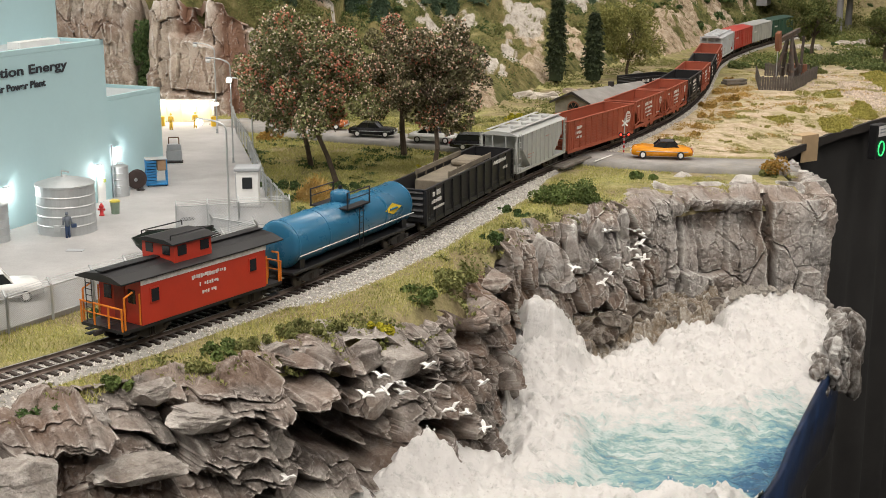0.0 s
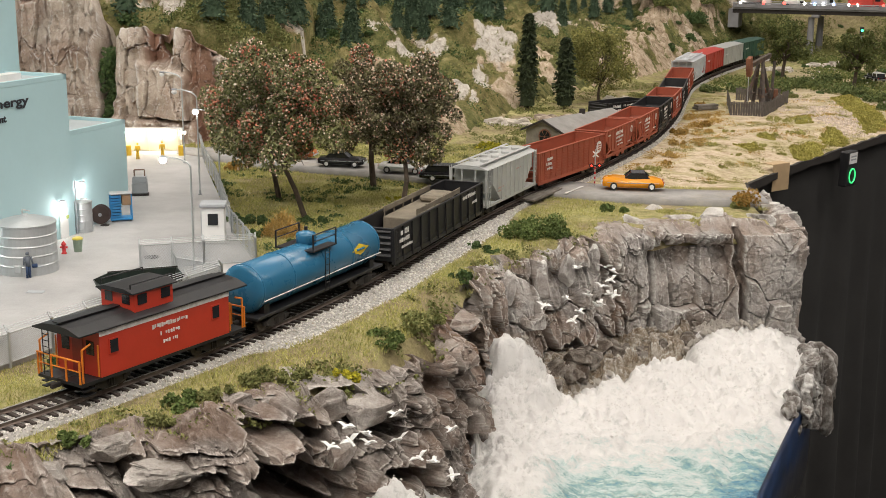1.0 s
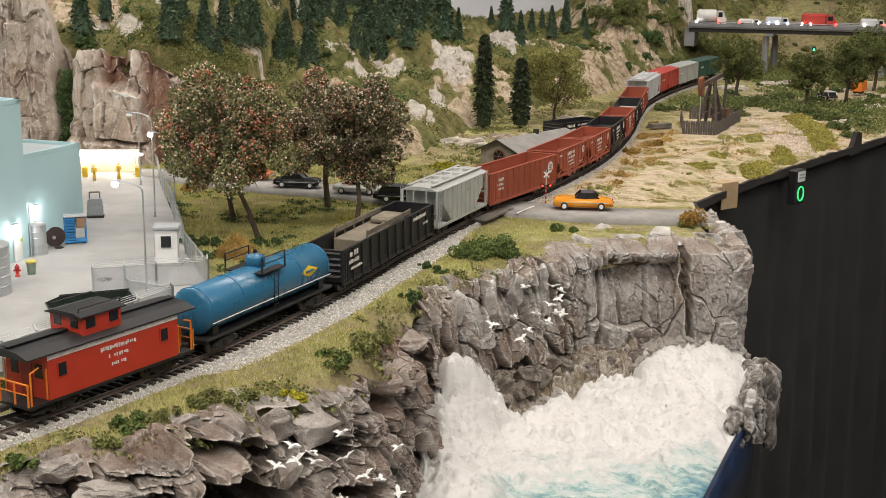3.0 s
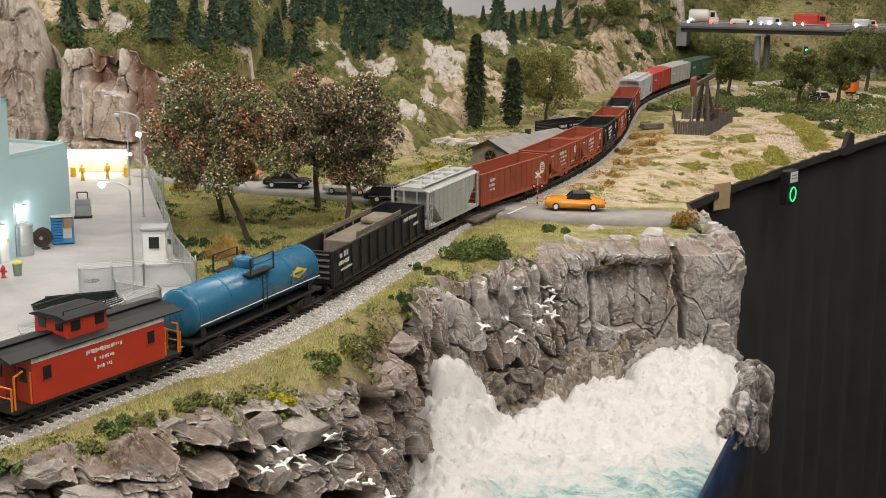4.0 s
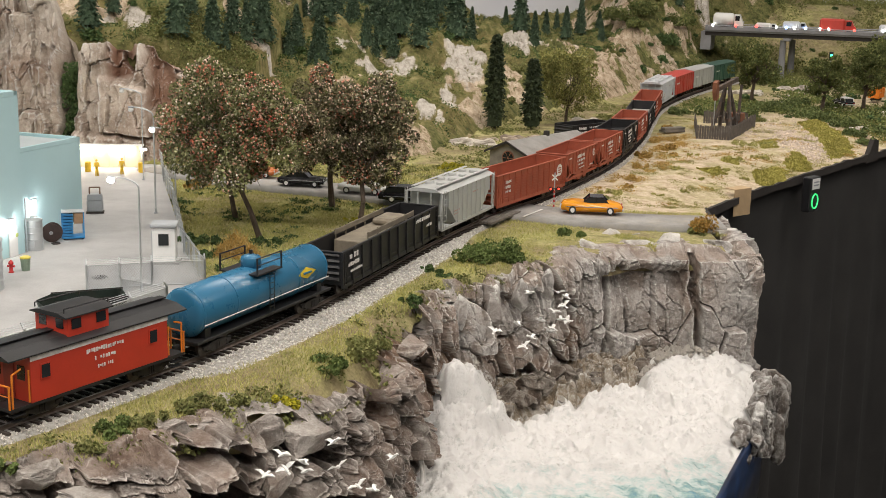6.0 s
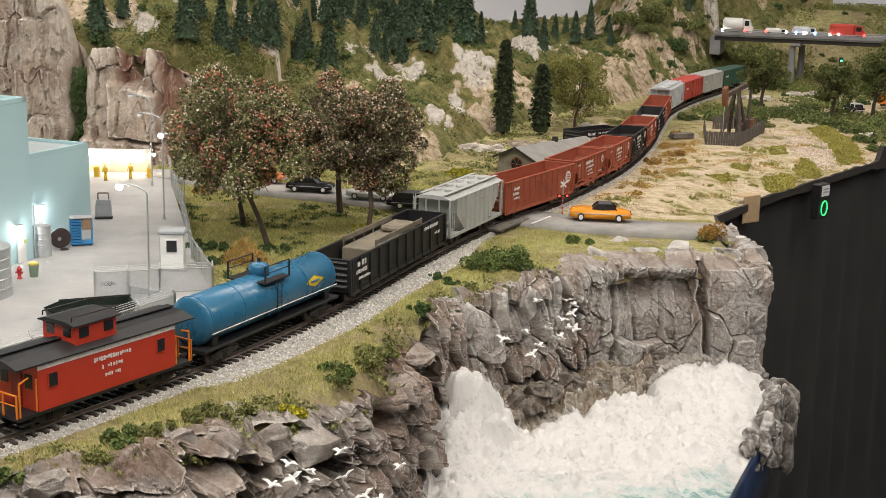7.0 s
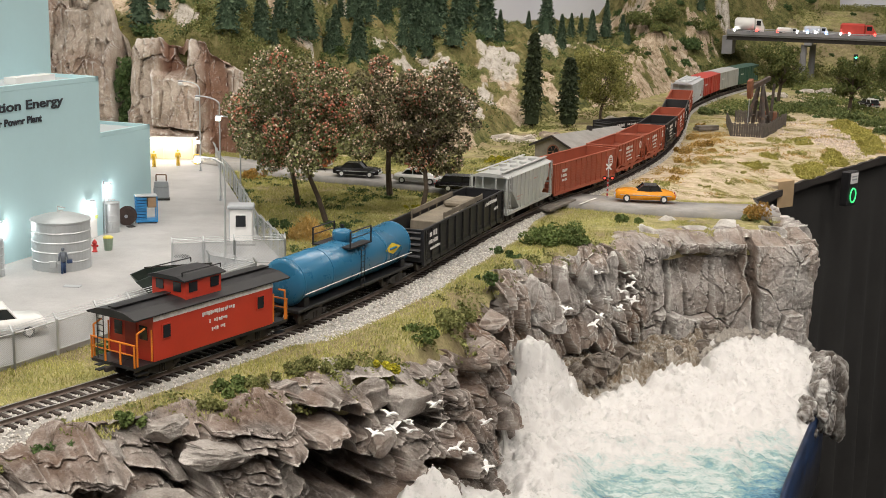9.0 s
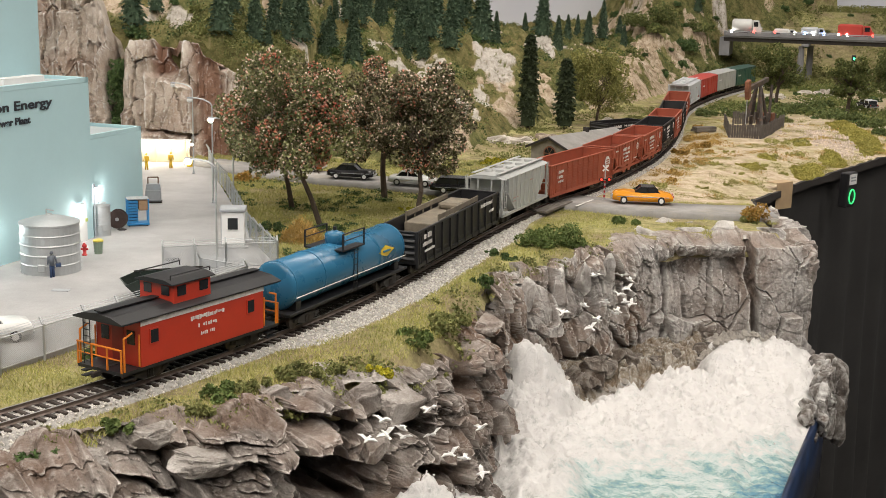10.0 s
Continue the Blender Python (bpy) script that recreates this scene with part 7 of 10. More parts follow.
M_OAK = foliage("oak_leaf", [(0.11, 0.125, 0.036), (0.25, 0.255, 0.080), (0.36, 0.335, 0.115), (0.09, 0.10, 0.030)], 0.8, 50)
M_ROADTREE = foliage("roadside_leaf", [(0.060, 0.082, 0.028), (0.13, 0.155, 0.052), (0.21, 0.22, 0.078), (0.075, 0.095, 0.034)], 0.8, 30)
M_GREENBUSH = foliage("green_bush", [(0.040, 0.072, 0.026), (0.085, 0.135, 0.050), (0.060, 0.100, 0.036), (0.13, 0.18, 0.065)])
M_FRESHBUSH = foliage("fresh_bush", [(0.070, 0.105, 0.032), (0.135, 0.185, 0.058), (0.10, 0.14, 0.042), (0.19, 0.235, 0.078)])
M_OLIVEBUSH = foliage("olive_bush", [(0.11, 0.128, 0.042), (0.20, 0.215, 0.078), (0.27, 0.265, 0.108), (0.15, 0.158, 0.054)])
M_YELLOWBUSH = foliage("yellow_bush", [(0.30, 0.27, 0.02), (0.45, 0.40, 0.03), (0.20, 0.22, 0.03), (0.55, 0.48, 0.05)])
M_ORANGEBUSH = foliage("ochre_bush", [(0.30, 0.16, 0.035), (0.42, 0.24, 0.06), (0.22, 0.15, 0.04), (0.46, 0.31, 0.09)])
M_GRASS = foliage("grass_blade", [(0.21, 0.235, 0.066), (0.40, 0.395, 0.122), (0.53, 0.485, 0.19), (0.31, 0.325, 0.094), (0.62, 0.55, 0.31)], 0.85, 25)
M_STRAW = foliage("straw_tuft", [(0.42, 0.26, 0.07), (0.52, 0.34, 0.11), (0.34, 0.23, 0.07), (0.55, 0.42, 0.20)], 0.85, 25)


def limbs(bm, p, d, length, r, depth, rng):
    d = d.normalized()
    q = p + d * length
    rod(bm, p, q, r, r * 0.72, 7 if depth else 5)
    if depth == 0:
        return
    for _ in range(3):
        e = (d + Vector(rng.normal(size=3)) * 0.55 + Vector((0, 0, 0.15))).normalized()
        limbs(bm, p + d * length * rng.uniform(0.65, 1.0), e, length * rng.uniform(0.55, 0.8), r * 0.55, depth - 1, rng)


def broad_tree(x, y, lean, trunk_h, crown, leaf, fruit, n, seed, label, size=0.0031, trunk_r=0.0023, z=None):
    """crown: centre offset, half width, half height; fruit: material, lumps that bear it, size, number, label."""
    rng = np.random.default_rng(seed)
    z = float(ground_z(x, y)) if z is None else z
    ob = thing("tree", pose(x, y, z), label, "tree", "broad-leaved trees")
    bm = bmesh.new()
    top = Vector((lean[0], lean[1], trunk_h))
    mid = top * 0.5 + Vector((rng.normal() * 0.002, rng.normal() * 0.002, 0))
    rod(bm, (0, 0, -0.003), mid, trunk_r * 1.25, trunk_r, 9)
    rod(bm, mid, top, trunk_r, trunk_r * 0.85, 9)
    for k in range(5):
        a = k * 1.257 + rng.random()
        limbs(bm, top * rng.uniform(0.75, 1.0), Vector((math.cos(a) * 0.7, math.sin(a) * 0.7, 0.8)), crown[3] * 0.6, trunk_r * 0.55, 2, rng)
    part("trunk", bm, M_BARK, ob)
    c = np.array(crown[:3])
    cs, rs = [], []
    for _ in range(64):
        d = rng.normal(size=3)
        d /= np.linalg.norm(d)
        d = np.sign(d) * np.abs(d) ** 0.8 * rng.uniform(0.30, 0.97)
        cs.append(c + d * np.array((crown[3], crown[3], crown[4])))
        rs.append(rng.uniform(0.13, 0.30) * min(crown[3], crown[4]))
    P = lumps(rng, n, cs, rs)
    part_np("crown", *leaf_quads(P, size, rng), leaf, ob)
    octa = np.array([(1, 0, 0), (-1, 0, 0), (0, 1, 0), (0, -1, 0), (0, 0, 1), (0, 0, -1)], float)
    T = np.array([(0, 2, 4), (2, 1, 4), (1, 3, 4), (3, 0, 4), (2, 0, 5), (1, 2, 5), (3, 1, 5), (0, 3, 5)])
    for material, spots, big, count, words_ in fruit:
        k = rng.choice(len(cs), spots, replace=False)
        Q = lumps(rng, count, [cs[i] for i in k], [rs[i] * 1.06 for i in k])
        V = (octa[None] * rng.uniform(0.5 * big, big, (count, 1, 1)) + Q[:, None, :]).reshape(-1, 3)
        F = (T[None] + (np.arange(count) * 6)[:, None, None]).reshape(-1, 3)
        tagged(part_np("fruit", V, F, material, ob, words_), words_, kind="stuff")
    return ob


RED_AND_PALE = [(M_FRUIT, 24, 0.0015, 2100, "clusters of orange-red fruit"), (M_FRUIT2, 60, 0.0013, 2000, "scattered pale fruit")]
FEW_RED = [(M_FRUIT, 9, 0.0015, 600, "clusters of red fruit"), (M_FRUIT2, 60, 0.0013, 2400, "scattered pale pink fruit")]
broad_tree(-0.096, 1.150, (-0.020, -0.004), 0.052, (-0.0235, -0.015, 0.104, 0.059, 0.056), M_APPLE_LEAF, RED_AND_PALE, 24000, 1, "fruit tree with dark leaves and many orange-red fruit", 0.0023)
broad_tree(-0.134, 1.235, (-0.010, 0.0), 0.050, (-0.012, 0.0, 0.100, 0.054, 0.054), M_APPLE_LEAF, RED_AND_PALE, 20000, 2, "fruit tree with dark green leaves and red fruit", 0.0023)
broad_tree(-0.009, 1.190, (0.002, 0.004), 0.060, (0.002, 0.005, 0.102, 0.052, 0.054), M_APPLE_LEAF2, FEW_RED, 22000, 3, "dark fruit tree with pale pink fruit", 0.0023)
broad_tree(-0.046, 1.310, (-0.002, 0.0), 0.055, (0.0, -0.01, 0.092, 0.054, 0.048), M_APPLE_LEAF2, FEW_RED, 20000, 4, "dark-leaved fruit tree with pale fruit", 0.0023, 0.0029)
broad_tree(0.256, 2.055, (0.003, 0.0), 0.034, (0.0, 0.0, 0.074, 0.058, 0.055), M_OAK, [], 17000, 5, "olive green tree with a thin forked trunk", 0.0022, 0.0022)
for i, (x, y, h, r) in enumerate(((0.635, 2.42, 0.108, 0.046), (0.735, 2.30, 0.092, 0.040), (0.822, 2.34, 0.112, 0.036), (0.965, 2.62, 0.12, 0.050))):
    broad_tree(x, y, (0.004, 0.0), h * 0.45, (0.0, 0.0, h * 0.72, r, h * 0.42), M_ROADTREE, [], 11000, 20 + i, "dark green roadside tree with an olive crown", 0.0027, 0.0032)


def conifer_mesh(seed, h, r, n=1500, narrow=False):
    """Dense tiers of drooping needles round a dark core."""
    rng = np.random.default_rng(seed)
    bm = rod(bmesh.new(), (0, 0, -0.004), (0, 0, h * 0.9), h * 0.022, h * 0.004, 7)
    rings = 13
    t = rng.random(n) ** 0.72
    lev = t * rings + 0.35 * rng.normal(size=n)
    tier = np.clip(np.floor(lev) / rings, 0, 0.98)
    frac = np.clip(lev - np.floor(lev), 0, 1)
    rad = r * (1 - tier) ** (0.35 if narrow else 0.85) * (1.0 - 0.45 * frac) * rng.uniform(0.30, 1.0, n) ** 0.45
    if narrow:
        rad *= np.minimum(1, 0.35 + t * 5)
    a = rng.random(n) * 6.283
    rad *= 1 + 0.20 * np.sin(a * 5 + np.floor(lev) * 2.4) + 0.14 * np.sin(a * 11 + np.floor(lev)) + 0.12 * rng.normal(size=n)
    z = h * (0.07 + 0.92 * np.clip(lev / rings, 0, 1))
    P = np.stack([np.cos(a) * rad, np.sin(a) * rad, z - rad * (0.0 if narrow else 0.38)], 1)
    out = np.stack([np.cos(a), np.sin(a), -0.45 + 0 * a], 1)
    V, F = leaf_quads(P, 0.0037, rng, 2.0, out * 1.8)
    # core
    k, m = 12, 9
    zz = np.linspace(0.08, 0.97, m)
    rr = r * (1 - zz) ** (0.35 if narrow else 0.85) * 0.62
    C = np.array([(rr[i] * math.cos(j * 6.283 / k), rr[i] * math.sin(j * 6.283 / k), h * zz[i]) for i in range(m) for j in range(k)])
    G = np.array([(i * k + j, i * k + (j + 1) % k, (i + 1) * k + (j + 1) % k, (i + 1) * k + j) for i in range(m - 1) for j in range(k)])
    return bm, (np.vstack([V, C]), np.vstack([F, G + len(V)]))


def conifer(name, label, seed, h, r, material, n=1500, narrow=False, category="tree"):
    bm, (V, F) = conifer_mesh(seed, h, r, n, narrow)
    ob = thing(name, None, label, category, "conifers on the hillside" if not narrow else "cypress trees")
    part("trunk", bm, M_BARK, ob)
    part_np("crown", V, F, material, ob)
    return ob


KINDS = [conifer("conifer", "dark green model spruce on the hillside", 40 + i, 0.10, r, M_CONIFER, 2000) for i, r in enumerate((0.0225, 0.0245, 0.0205, 0.0235))]
# x, y and height of the spruces that stand singly, then of those along the ridge
SPRUCES = [(-0.396, 1.65, 0.081), (-0.382, 1.72, 0.061), (-0.281, 1.648, 0.092), (-0.242, 1.683, 0.079), (-0.226, 1.688, 0.039), (-0.275, 1.704, 0.053), (-0.222, 1.721, 0.073), (-0.221, 1.82, 0.061), (-0.2, 1.841, 0.09), (-0.22, 1.9, 0.076),
           (-0.16, 2.171, 0.087), (-0.142, 2.178, 0.077), (-0.129, 2.484, 0.083), (-0.073, 2.117, 0.066), (-0.06, 2.154, 0.057), (-0.056, 2.281, 0.091), (-0.033, 2.182, 0.068), (-0.028, 2.323, 0.114), (-0.018, 2.589, 0.104), (0.012, 2.2, 0.088)]
RIDGE = [(0.033, 2.648, 0.106), (0.072, 2.528, 0.124), (0.103, 2.629, 0.07), (-0.162, 2.547, 0.079), (-0.136, 2.794, 0.075), (-0.09, 2.653, 0.094), (-0.209, 2.147, 0.057), (-0.19, 2.224, 0.059), (0.137, 3.2, 0.05), (0.211, 2.834, 0.113), (0.234, 2.676, 0.077),
         (0.269, 2.86, 0.057), (0.298, 2.94, 0.05), (0.306, 2.765, 0.071), (0.339, 2.788, 0.087), (0.401, 3.0, 0.072), (0.377, 2.718, 0.048), (0.605, 3.133, 0.056), (0.19, 3.2, 0.06), (0.017, 2.585, 0.092)]


def forest():
    rng = np.random.default_rng(77)
    spots = SPRUCES + RIDGE
    tries = 0
    # closed wood on the upper slope
    while len(spots) < 100 and tries < 12000:
        tries += 1
        x, y = rng.uniform(-0.40, 0.16), rng.uniform(1.85, 2.9)
        d = float(line_distance(x, y, HILL_FOOT))
        if d < 0.20 + 0.25 * smooth(-0.2, 0.1, x) or any(math.hypot(x - a, y - b) < 0.052 for a, b, _ in spots):
            continue
        spots.append((x, y, rng.uniform(0.06, 0.10)))
    used = set()
    for i, (x, y, h) in enumerate(spots):
        k = i % 4
        g = h / 0.10
        m = Matrix.Translation((x, y, float(hill_z(x, y)[0]) - 0.003)) @ Matrix.Rotation(rng.random() * 6.28, 4, "Z") @ Matrix.Diagonal((g * rng.uniform(0.9, 1.15), g * rng.uniform(0.9, 1.15), g, 1))
        if k not in used:
            used.add(k)
            KINDS[k].matrix_world = m
        else:
            c = copy_thing(KINDS[k], m)
            c.matrix_basis = m


forest()
ob = conifer("cypress", "tall dark slender cypress behind the shed", 60, 0.150, 0.0185, M_CYPRESS, 3200, True)
ob.matrix_world = pose(0.138, 1.95, float(ground_z(0.138, 1.95)) - 0.003)
ob = conifer("cypress", "shorter dark cypress behind the shed", 61, 0.112, 0.0190, M_CYPRESS, 3000, True)
ob.matrix_world = pose(0.197, 1.98, float(ground_z(0.197, 1.98)) - 0.003)


def bush(x, y, r, h, material, label, seed, n=None, z=None, leaf=0.0019):
    rng = np.random.default_rng(seed)
    n = n or int(700 + 9e5 * r * r * 4)
    z = float(ground_z(x, y)) if z is None else z
    cs, rs = [], []
    for _ in range(max(7, int(r / 0.0012))):
        a, d = rng.random() * 6.28, math.sqrt(rng.random()) * r * 0.75
        cs.append((math.cos(a) * d * 1.25, math.sin(a) * d * 1.25, h * rng.uniform(0.1, 0.6)))
        rs.append(rng.uniform(0.25, 0.5) * min(r, h))
    P = lumps(rng, n, cs, rs)
    P[:, 2] = np.abs(P[:, 2])
    ob = new("bush", mesh_np("bush", *leaf_quads(P, leaf, rng, 1.3), material, True))
    ob.matrix_world = pose(x, y, z - 0.001)
    return tagged(ob, label, "bush", "bushes along the line")


G, F_, O_, Y_, R_ = M_GREENBUSH, M_FRESHBUSH, M_OLIVEBUSH, M_YELLOWBUSH, M_ORANGEBUSH
CLIFF_BUSHES = [
    (0.118, 1.095, 0.021, 0.025, F_, "dense mid-green bush at the cliff's head"), (0.100, 1.078, 0.015, 0.018, F_, "dense mid-green bush at the cliff's head"), (0.138, 1.085, 0.013, 0.010, F_, "low green bush over the rock"),
    (0.064, 1.045, 0.008, 0.006, G, "small dark green bush on the bank"), (0.076, 1.030, 0.008, 0.006, G, "small dark green bush on the bank"), (0.193, 1.205, 0.010, 0.008, F_, "low green bush by the road"),
    (0.205, 1.200, 0.008, 0.007, F_, "low green bush by the road"), (0.330, 1.232, 0.017, 0.025, R_, "orange-brown bush at the cliff edge"), (0.322, 1.222, 0.009, 0.008, O_, "olive bush at the cliff edge"),
    (-0.012, 0.730, 0.0095, 0.008, Y_, "bright yellow flowering bush on the bank"), (0.004, 0.792, 0.012, 0.010, F_, "green bush on the bank"), (0.020, 0.822, 0.015, 0.014, O_, "olive green bush on the bank"),
    (0.030, 0.850, 0.012, 0.010, O_, "olive green bush on the bank"), (0.052, 0.945, 0.008, 0.010, G, "dark bush hanging over the cliff"),
]
BANK_BUSHES = [
    (-0.085, 0.672, 0.012, 0.008, O_, "olive bush above the slate"), (-0.062, 0.702, 0.014, 0.009, O_, "low olive bush by the ballast"), (-0.100, 0.655, 0.010, 0.008, F_, "green bush above the slate"),
    (-0.045, 0.712, 0.010, 0.007, O_, "low olive bush by the ballast"), (-0.143, 0.604, 0.008, 0.007, F_, "green bush beside the ballast"), (-0.173, 0.572, 0.010, 0.009, G, "dark green bush at the rock's top"),
    (-0.106, 0.635, 0.009, 0.006, O_, "olive bush above the slate"), (-0.085, 0.880, 0.016, 0.011, F_, "low green hedge bush by the fence corner"), (-0.105, 0.868, 0.015, 0.010, F_, "low green hedge bush by the fence"),
    (-0.118, 0.848, 0.013, 0.009, F_, "low green hedge bush by the fence"), (-0.068, 0.895, 0.012, 0.009, F_, "low green hedge bush by the fence corner"), (-0.190, 0.716, 0.010, 0.008, G, "dark green bush by the fence"),
    (-0.178, 0.708, 0.008, 0.010, G, "dark green bush by the fence"), (-0.133, 0.735, 0.008, 0.006, Y_, "yellow flowering bush by the track"), (-0.088, 1.128, 0.013, 0.007, G, "low dark bush in the orchard"),
    (-0.128, 1.118, 0.014, 0.009, G, "low dark bush in the orchard"), (-0.092, 1.048, 0.008, 0.005, G, "low dark bush in the orchard"),
]
FIELD_BUSHES = [
    (-0.048, 0.985, 0.012, 0.010, Y_, "yellow-green bush in the meadow"), (-0.066, 0.975, 0.006, 0.004, G, "small green bush in the meadow"), (0.005, 1.090, 0.008, 0.006, Y_, "yellow flowers in the meadow"),
    (0.014, 1.082, 0.006, 0.005, R_, "orange flowers in the meadow"), (0.040, 1.165, 0.010, 0.007, G, "low dark green bush near the crossing"), (0.060, 1.205, 0.012, 0.009, G, "low dark green bush near the crossing"),
    (-0.130, 1.075, 0.010, 0.008, G, "dark bush under the fruit tree"), (-0.155, 1.120, 0.013, 0.010, G, "dark bush by the fence"), (-0.020, 1.245, 0.008, 0.005, Y_, "yellow-green bush in the orchard"),
    (0.085, 1.440, 0.012, 0.010, O_, "olive bush beyond the road"), (0.240, 1.385, 0.014, 0.009, O_, "olive bush by the crossing"), (0.075, 1.565, 0.016, 0.012, Y_, "yellow-green bush by the path"),
    (-0.205, 1.400, 0.014, 0.012, R_, "ochre bush by the fence"), (-0.190, 1.460, 0.014, 0.012, O_, "olive bush by the road"), (-0.16, 1.50, 0.012, 0.010, O_, "olive bush by the road"),
    (-0.432, 1.650, 0.014, 0.016, Y_, "yellow-brown bush on the cliff top"), (-0.360, 1.675, 0.016, 0.014, O_, "olive bush between boulders on the cliff top"),
]
for i, (x, y, r, h, mt, lab) in enumerate(CLIFF_BUSHES + BANK_BUSHES + FIELD_BUSHES):
    bush(x, y, r, h, mt, lab, 100 + i)


def dry_bush(x, y, r, h, seed):
    """A feathery tuft of straw: fine stalks that lean in to a ragged peak."""
    rng = np.random.default_rng(seed)
    n = 2600
    a, d = rng.random(n) * 6.283, np.sqrt(rng.random(n)) * r
    foot = np.column_stack([np.cos(a) * d, np.sin(a) * d * 0.8, np.zeros(n)])
    up = h * (1.0 - 0.75 * (d / r) ** 1.3) * rng.uniform(0.45, 1.05, n)
    at = rng.random(n) ** 0.6
    base = foot * (1 - 0.35 * at)[:, None] + np.column_stack([np.zeros((n, 2)), up * at * 0.85])
    way = np.column_stack([rng.normal(size=n) * 0.5 - foot[:, 0] / r * 0.2, rng.normal(size=n) * 0.5, rng.uniform(0.3, 1.0, n)]) * rng.uniform(0.003, 0.0075, n)[:, None]
    b = rng.random(n) * 6.283
    side = np.column_stack([np.cos(b), np.sin(b), rng.normal(size=n) * 0.5]) * 0.00038
    V = np.stack([base - side, base + side, base + way], 1).reshape(-1, 3)
    ob = new("bush", mesh_np("bush", V, np.arange(n * 3).reshape(-1, 3), M_STRAW, True))
    ob.matrix_world = pose(x, y, float(ground_z(x, y)) - 0.0005)
    return tagged(ob, "feathery straw-yellow bush in the orchard grass", "bush", "bushes along the line")


dry_bush(-0.106, 1.078, 0.025, 0.030, 71)


# cushions on the sandy field and the hedge beyond it: x, y, half width
OCHRE = [(0.378, 1.802, 0.0136), (0.32, 1.629, 0.0109), (0.297, 1.531, 0.0089), (0.41, 2.014, 0.0134), (0.343, 1.714, 0.013), (0.402, 1.899, 0.0101), (0.283, 1.473, 0.0072), (0.377, 1.873, 0.0125), (0.38, 1.741, 0.0077), (0.33, 1.734, 0.0085)]
OLIVE = [(0.261, 1.432, 0.0166), (0.366, 1.627, 0.0094), (0.354, 1.483, 0.0086), (0.458, 1.718, 0.0153), (0.425, 1.641, 0.0124), (0.501, 1.872, 0.0183), (0.533, 1.862, 0.0174), (0.503, 1.754, 0.0133), (0.385, 1.572, 0.0077), (0.393, 1.521, 0.0081), (0.315, 1.445, 0.0077), (0.449, 1.601, 0.0093), (0.409, 1.748, 0.0093), (0.325, 1.404, 0.0062)]
# sheets of static grass on the field: outline and height of the fibres
SHEETS = [
    ([(0.660, 2.156), (0.702, 2.193), (0.691, 2.036), (0.684, 1.941), (0.662, 1.862), (0.615, 1.803), (0.633, 1.913), (0.648, 2.038)], 0.0042),
    ([(0.469, 1.643), (0.510, 1.700), (0.523, 1.684), (0.505, 1.622), (0.470, 1.576), (0.462, 1.588)], 0.0040),
    ([(0.530, 1.710), (0.551, 1.788), (0.570, 1.822), (0.575, 1.784), (0.569, 1.728), (0.541, 1.682)], 0.0040),
    ([(0.530, 1.899), (0.570, 1.953), (0.551, 1.853), (0.525, 1.834)], 0.0024),
    ([(0.438, 1.700), (0.455, 1.745), (0.468, 1.720), (0.455, 1.680)], 0.0026), ([(0.396, 1.630), (0.424, 1.650), (0.428, 1.612), (0.408, 1.600)], 0.0026),
]
HEDGE = [(0.628, 2.332, 0.0311), (0.672, 2.34, 0.0312), (0.689, 2.246, 0.03), (0.712, 2.203, 0.0245), (0.723, 2.122, 0.0236), (0.711, 2.019, 0.0206), (0.711, 1.961, 0.0174), (0.762, 2.081, 0.0204), (0.579, 2.343, 0.0261), (0.587, 2.237, 0.0199), (0.777, 2.383, 0.0212), (0.72, 2.407, 0.0268), (0.807, 2.257, 0.0201), (0.515, 2.227, 0.0198), (0.473, 2.243, 0.0199)]
M_FIELDMOSS = foliage("field_moss_leaf", [(0.30, 0.30, 0.095), (0.43, 0.41, 0.15), (0.36, 0.35, 0.12), (0.50, 0.45, 0.20)], 0.9, 40)
M_HEDGE = foliage("hedge_leaf", [(0.060, 0.085, 0.032), (0.125, 0.165, 0.062), (0.19, 0.22, 0.085), (0.085, 0.11, 0.042)], 0.85, 40)
for k, (x, y, r) in enumerate(OCHRE):
    bush(x, y, r, r * 0.8, M_STRAW if k % 3 else M_ORANGEBUSH, "ochre dry shrub on the sand beside the track", 300 + k, 700, None, 0.0021)
for k, (x, y, r) in enumerate(OLIVE):
    bush(x, y, r, r * 0.40, M_FIELDMOSS, "low olive grass cushion on the sandy field", 320 + k, 700, None, 0.0019)
M_SHEET = foliage("grass_sheet", [(0.27, 0.25, 0.062), (0.38, 0.345, 0.095), (0.32, 0.295, 0.075), (0.45, 0.395, 0.13)], 0.9, 30)
for k, (poly, tall) in enumerate(SHEETS):
    rng = np.random.default_rng(340 + k)
    lo, hi = np.min(poly, 0) - 0.006, np.max(poly, 0) + 0.006
    n = int((hi[0] - lo[0]) * (hi[1] - lo[1]) * 1.9e6)
    q = np.column_stack([rng.uniform(lo[0], hi[0], n), rng.uniform(lo[1], hi[1], n)])
    ring = poly + poly[:1]
    edge = np.abs(line_distance(q[:, 0], q[:, 1], ring))
    within = inside(q[:, 0], q[:, 1], poly)
    ragged_by = 0.014 * (fbm(q[:, 0] * 70, q[:, 1] * 70, 0, 3, 45) - 0.42)
    keep = np.where(within, edge, -edge) + ragged_by > 0
    q, edge = q[keep], edge[keep]
    z = ground_z(q[:, 0], q[:, 1]) + rng.random(len(q)) * tall * (0.25 + np.minimum(1, edge / 0.008))
    ob = new("grass_patch", mesh_np("grass_patch", *leaf_quads(np.column_stack([q, z]), 0.0016, rng, 2.0), M_SHEET, True))
    tagged(ob, "sheet of yellow-green static grass on the sandy field", "grass", kind="stuff")
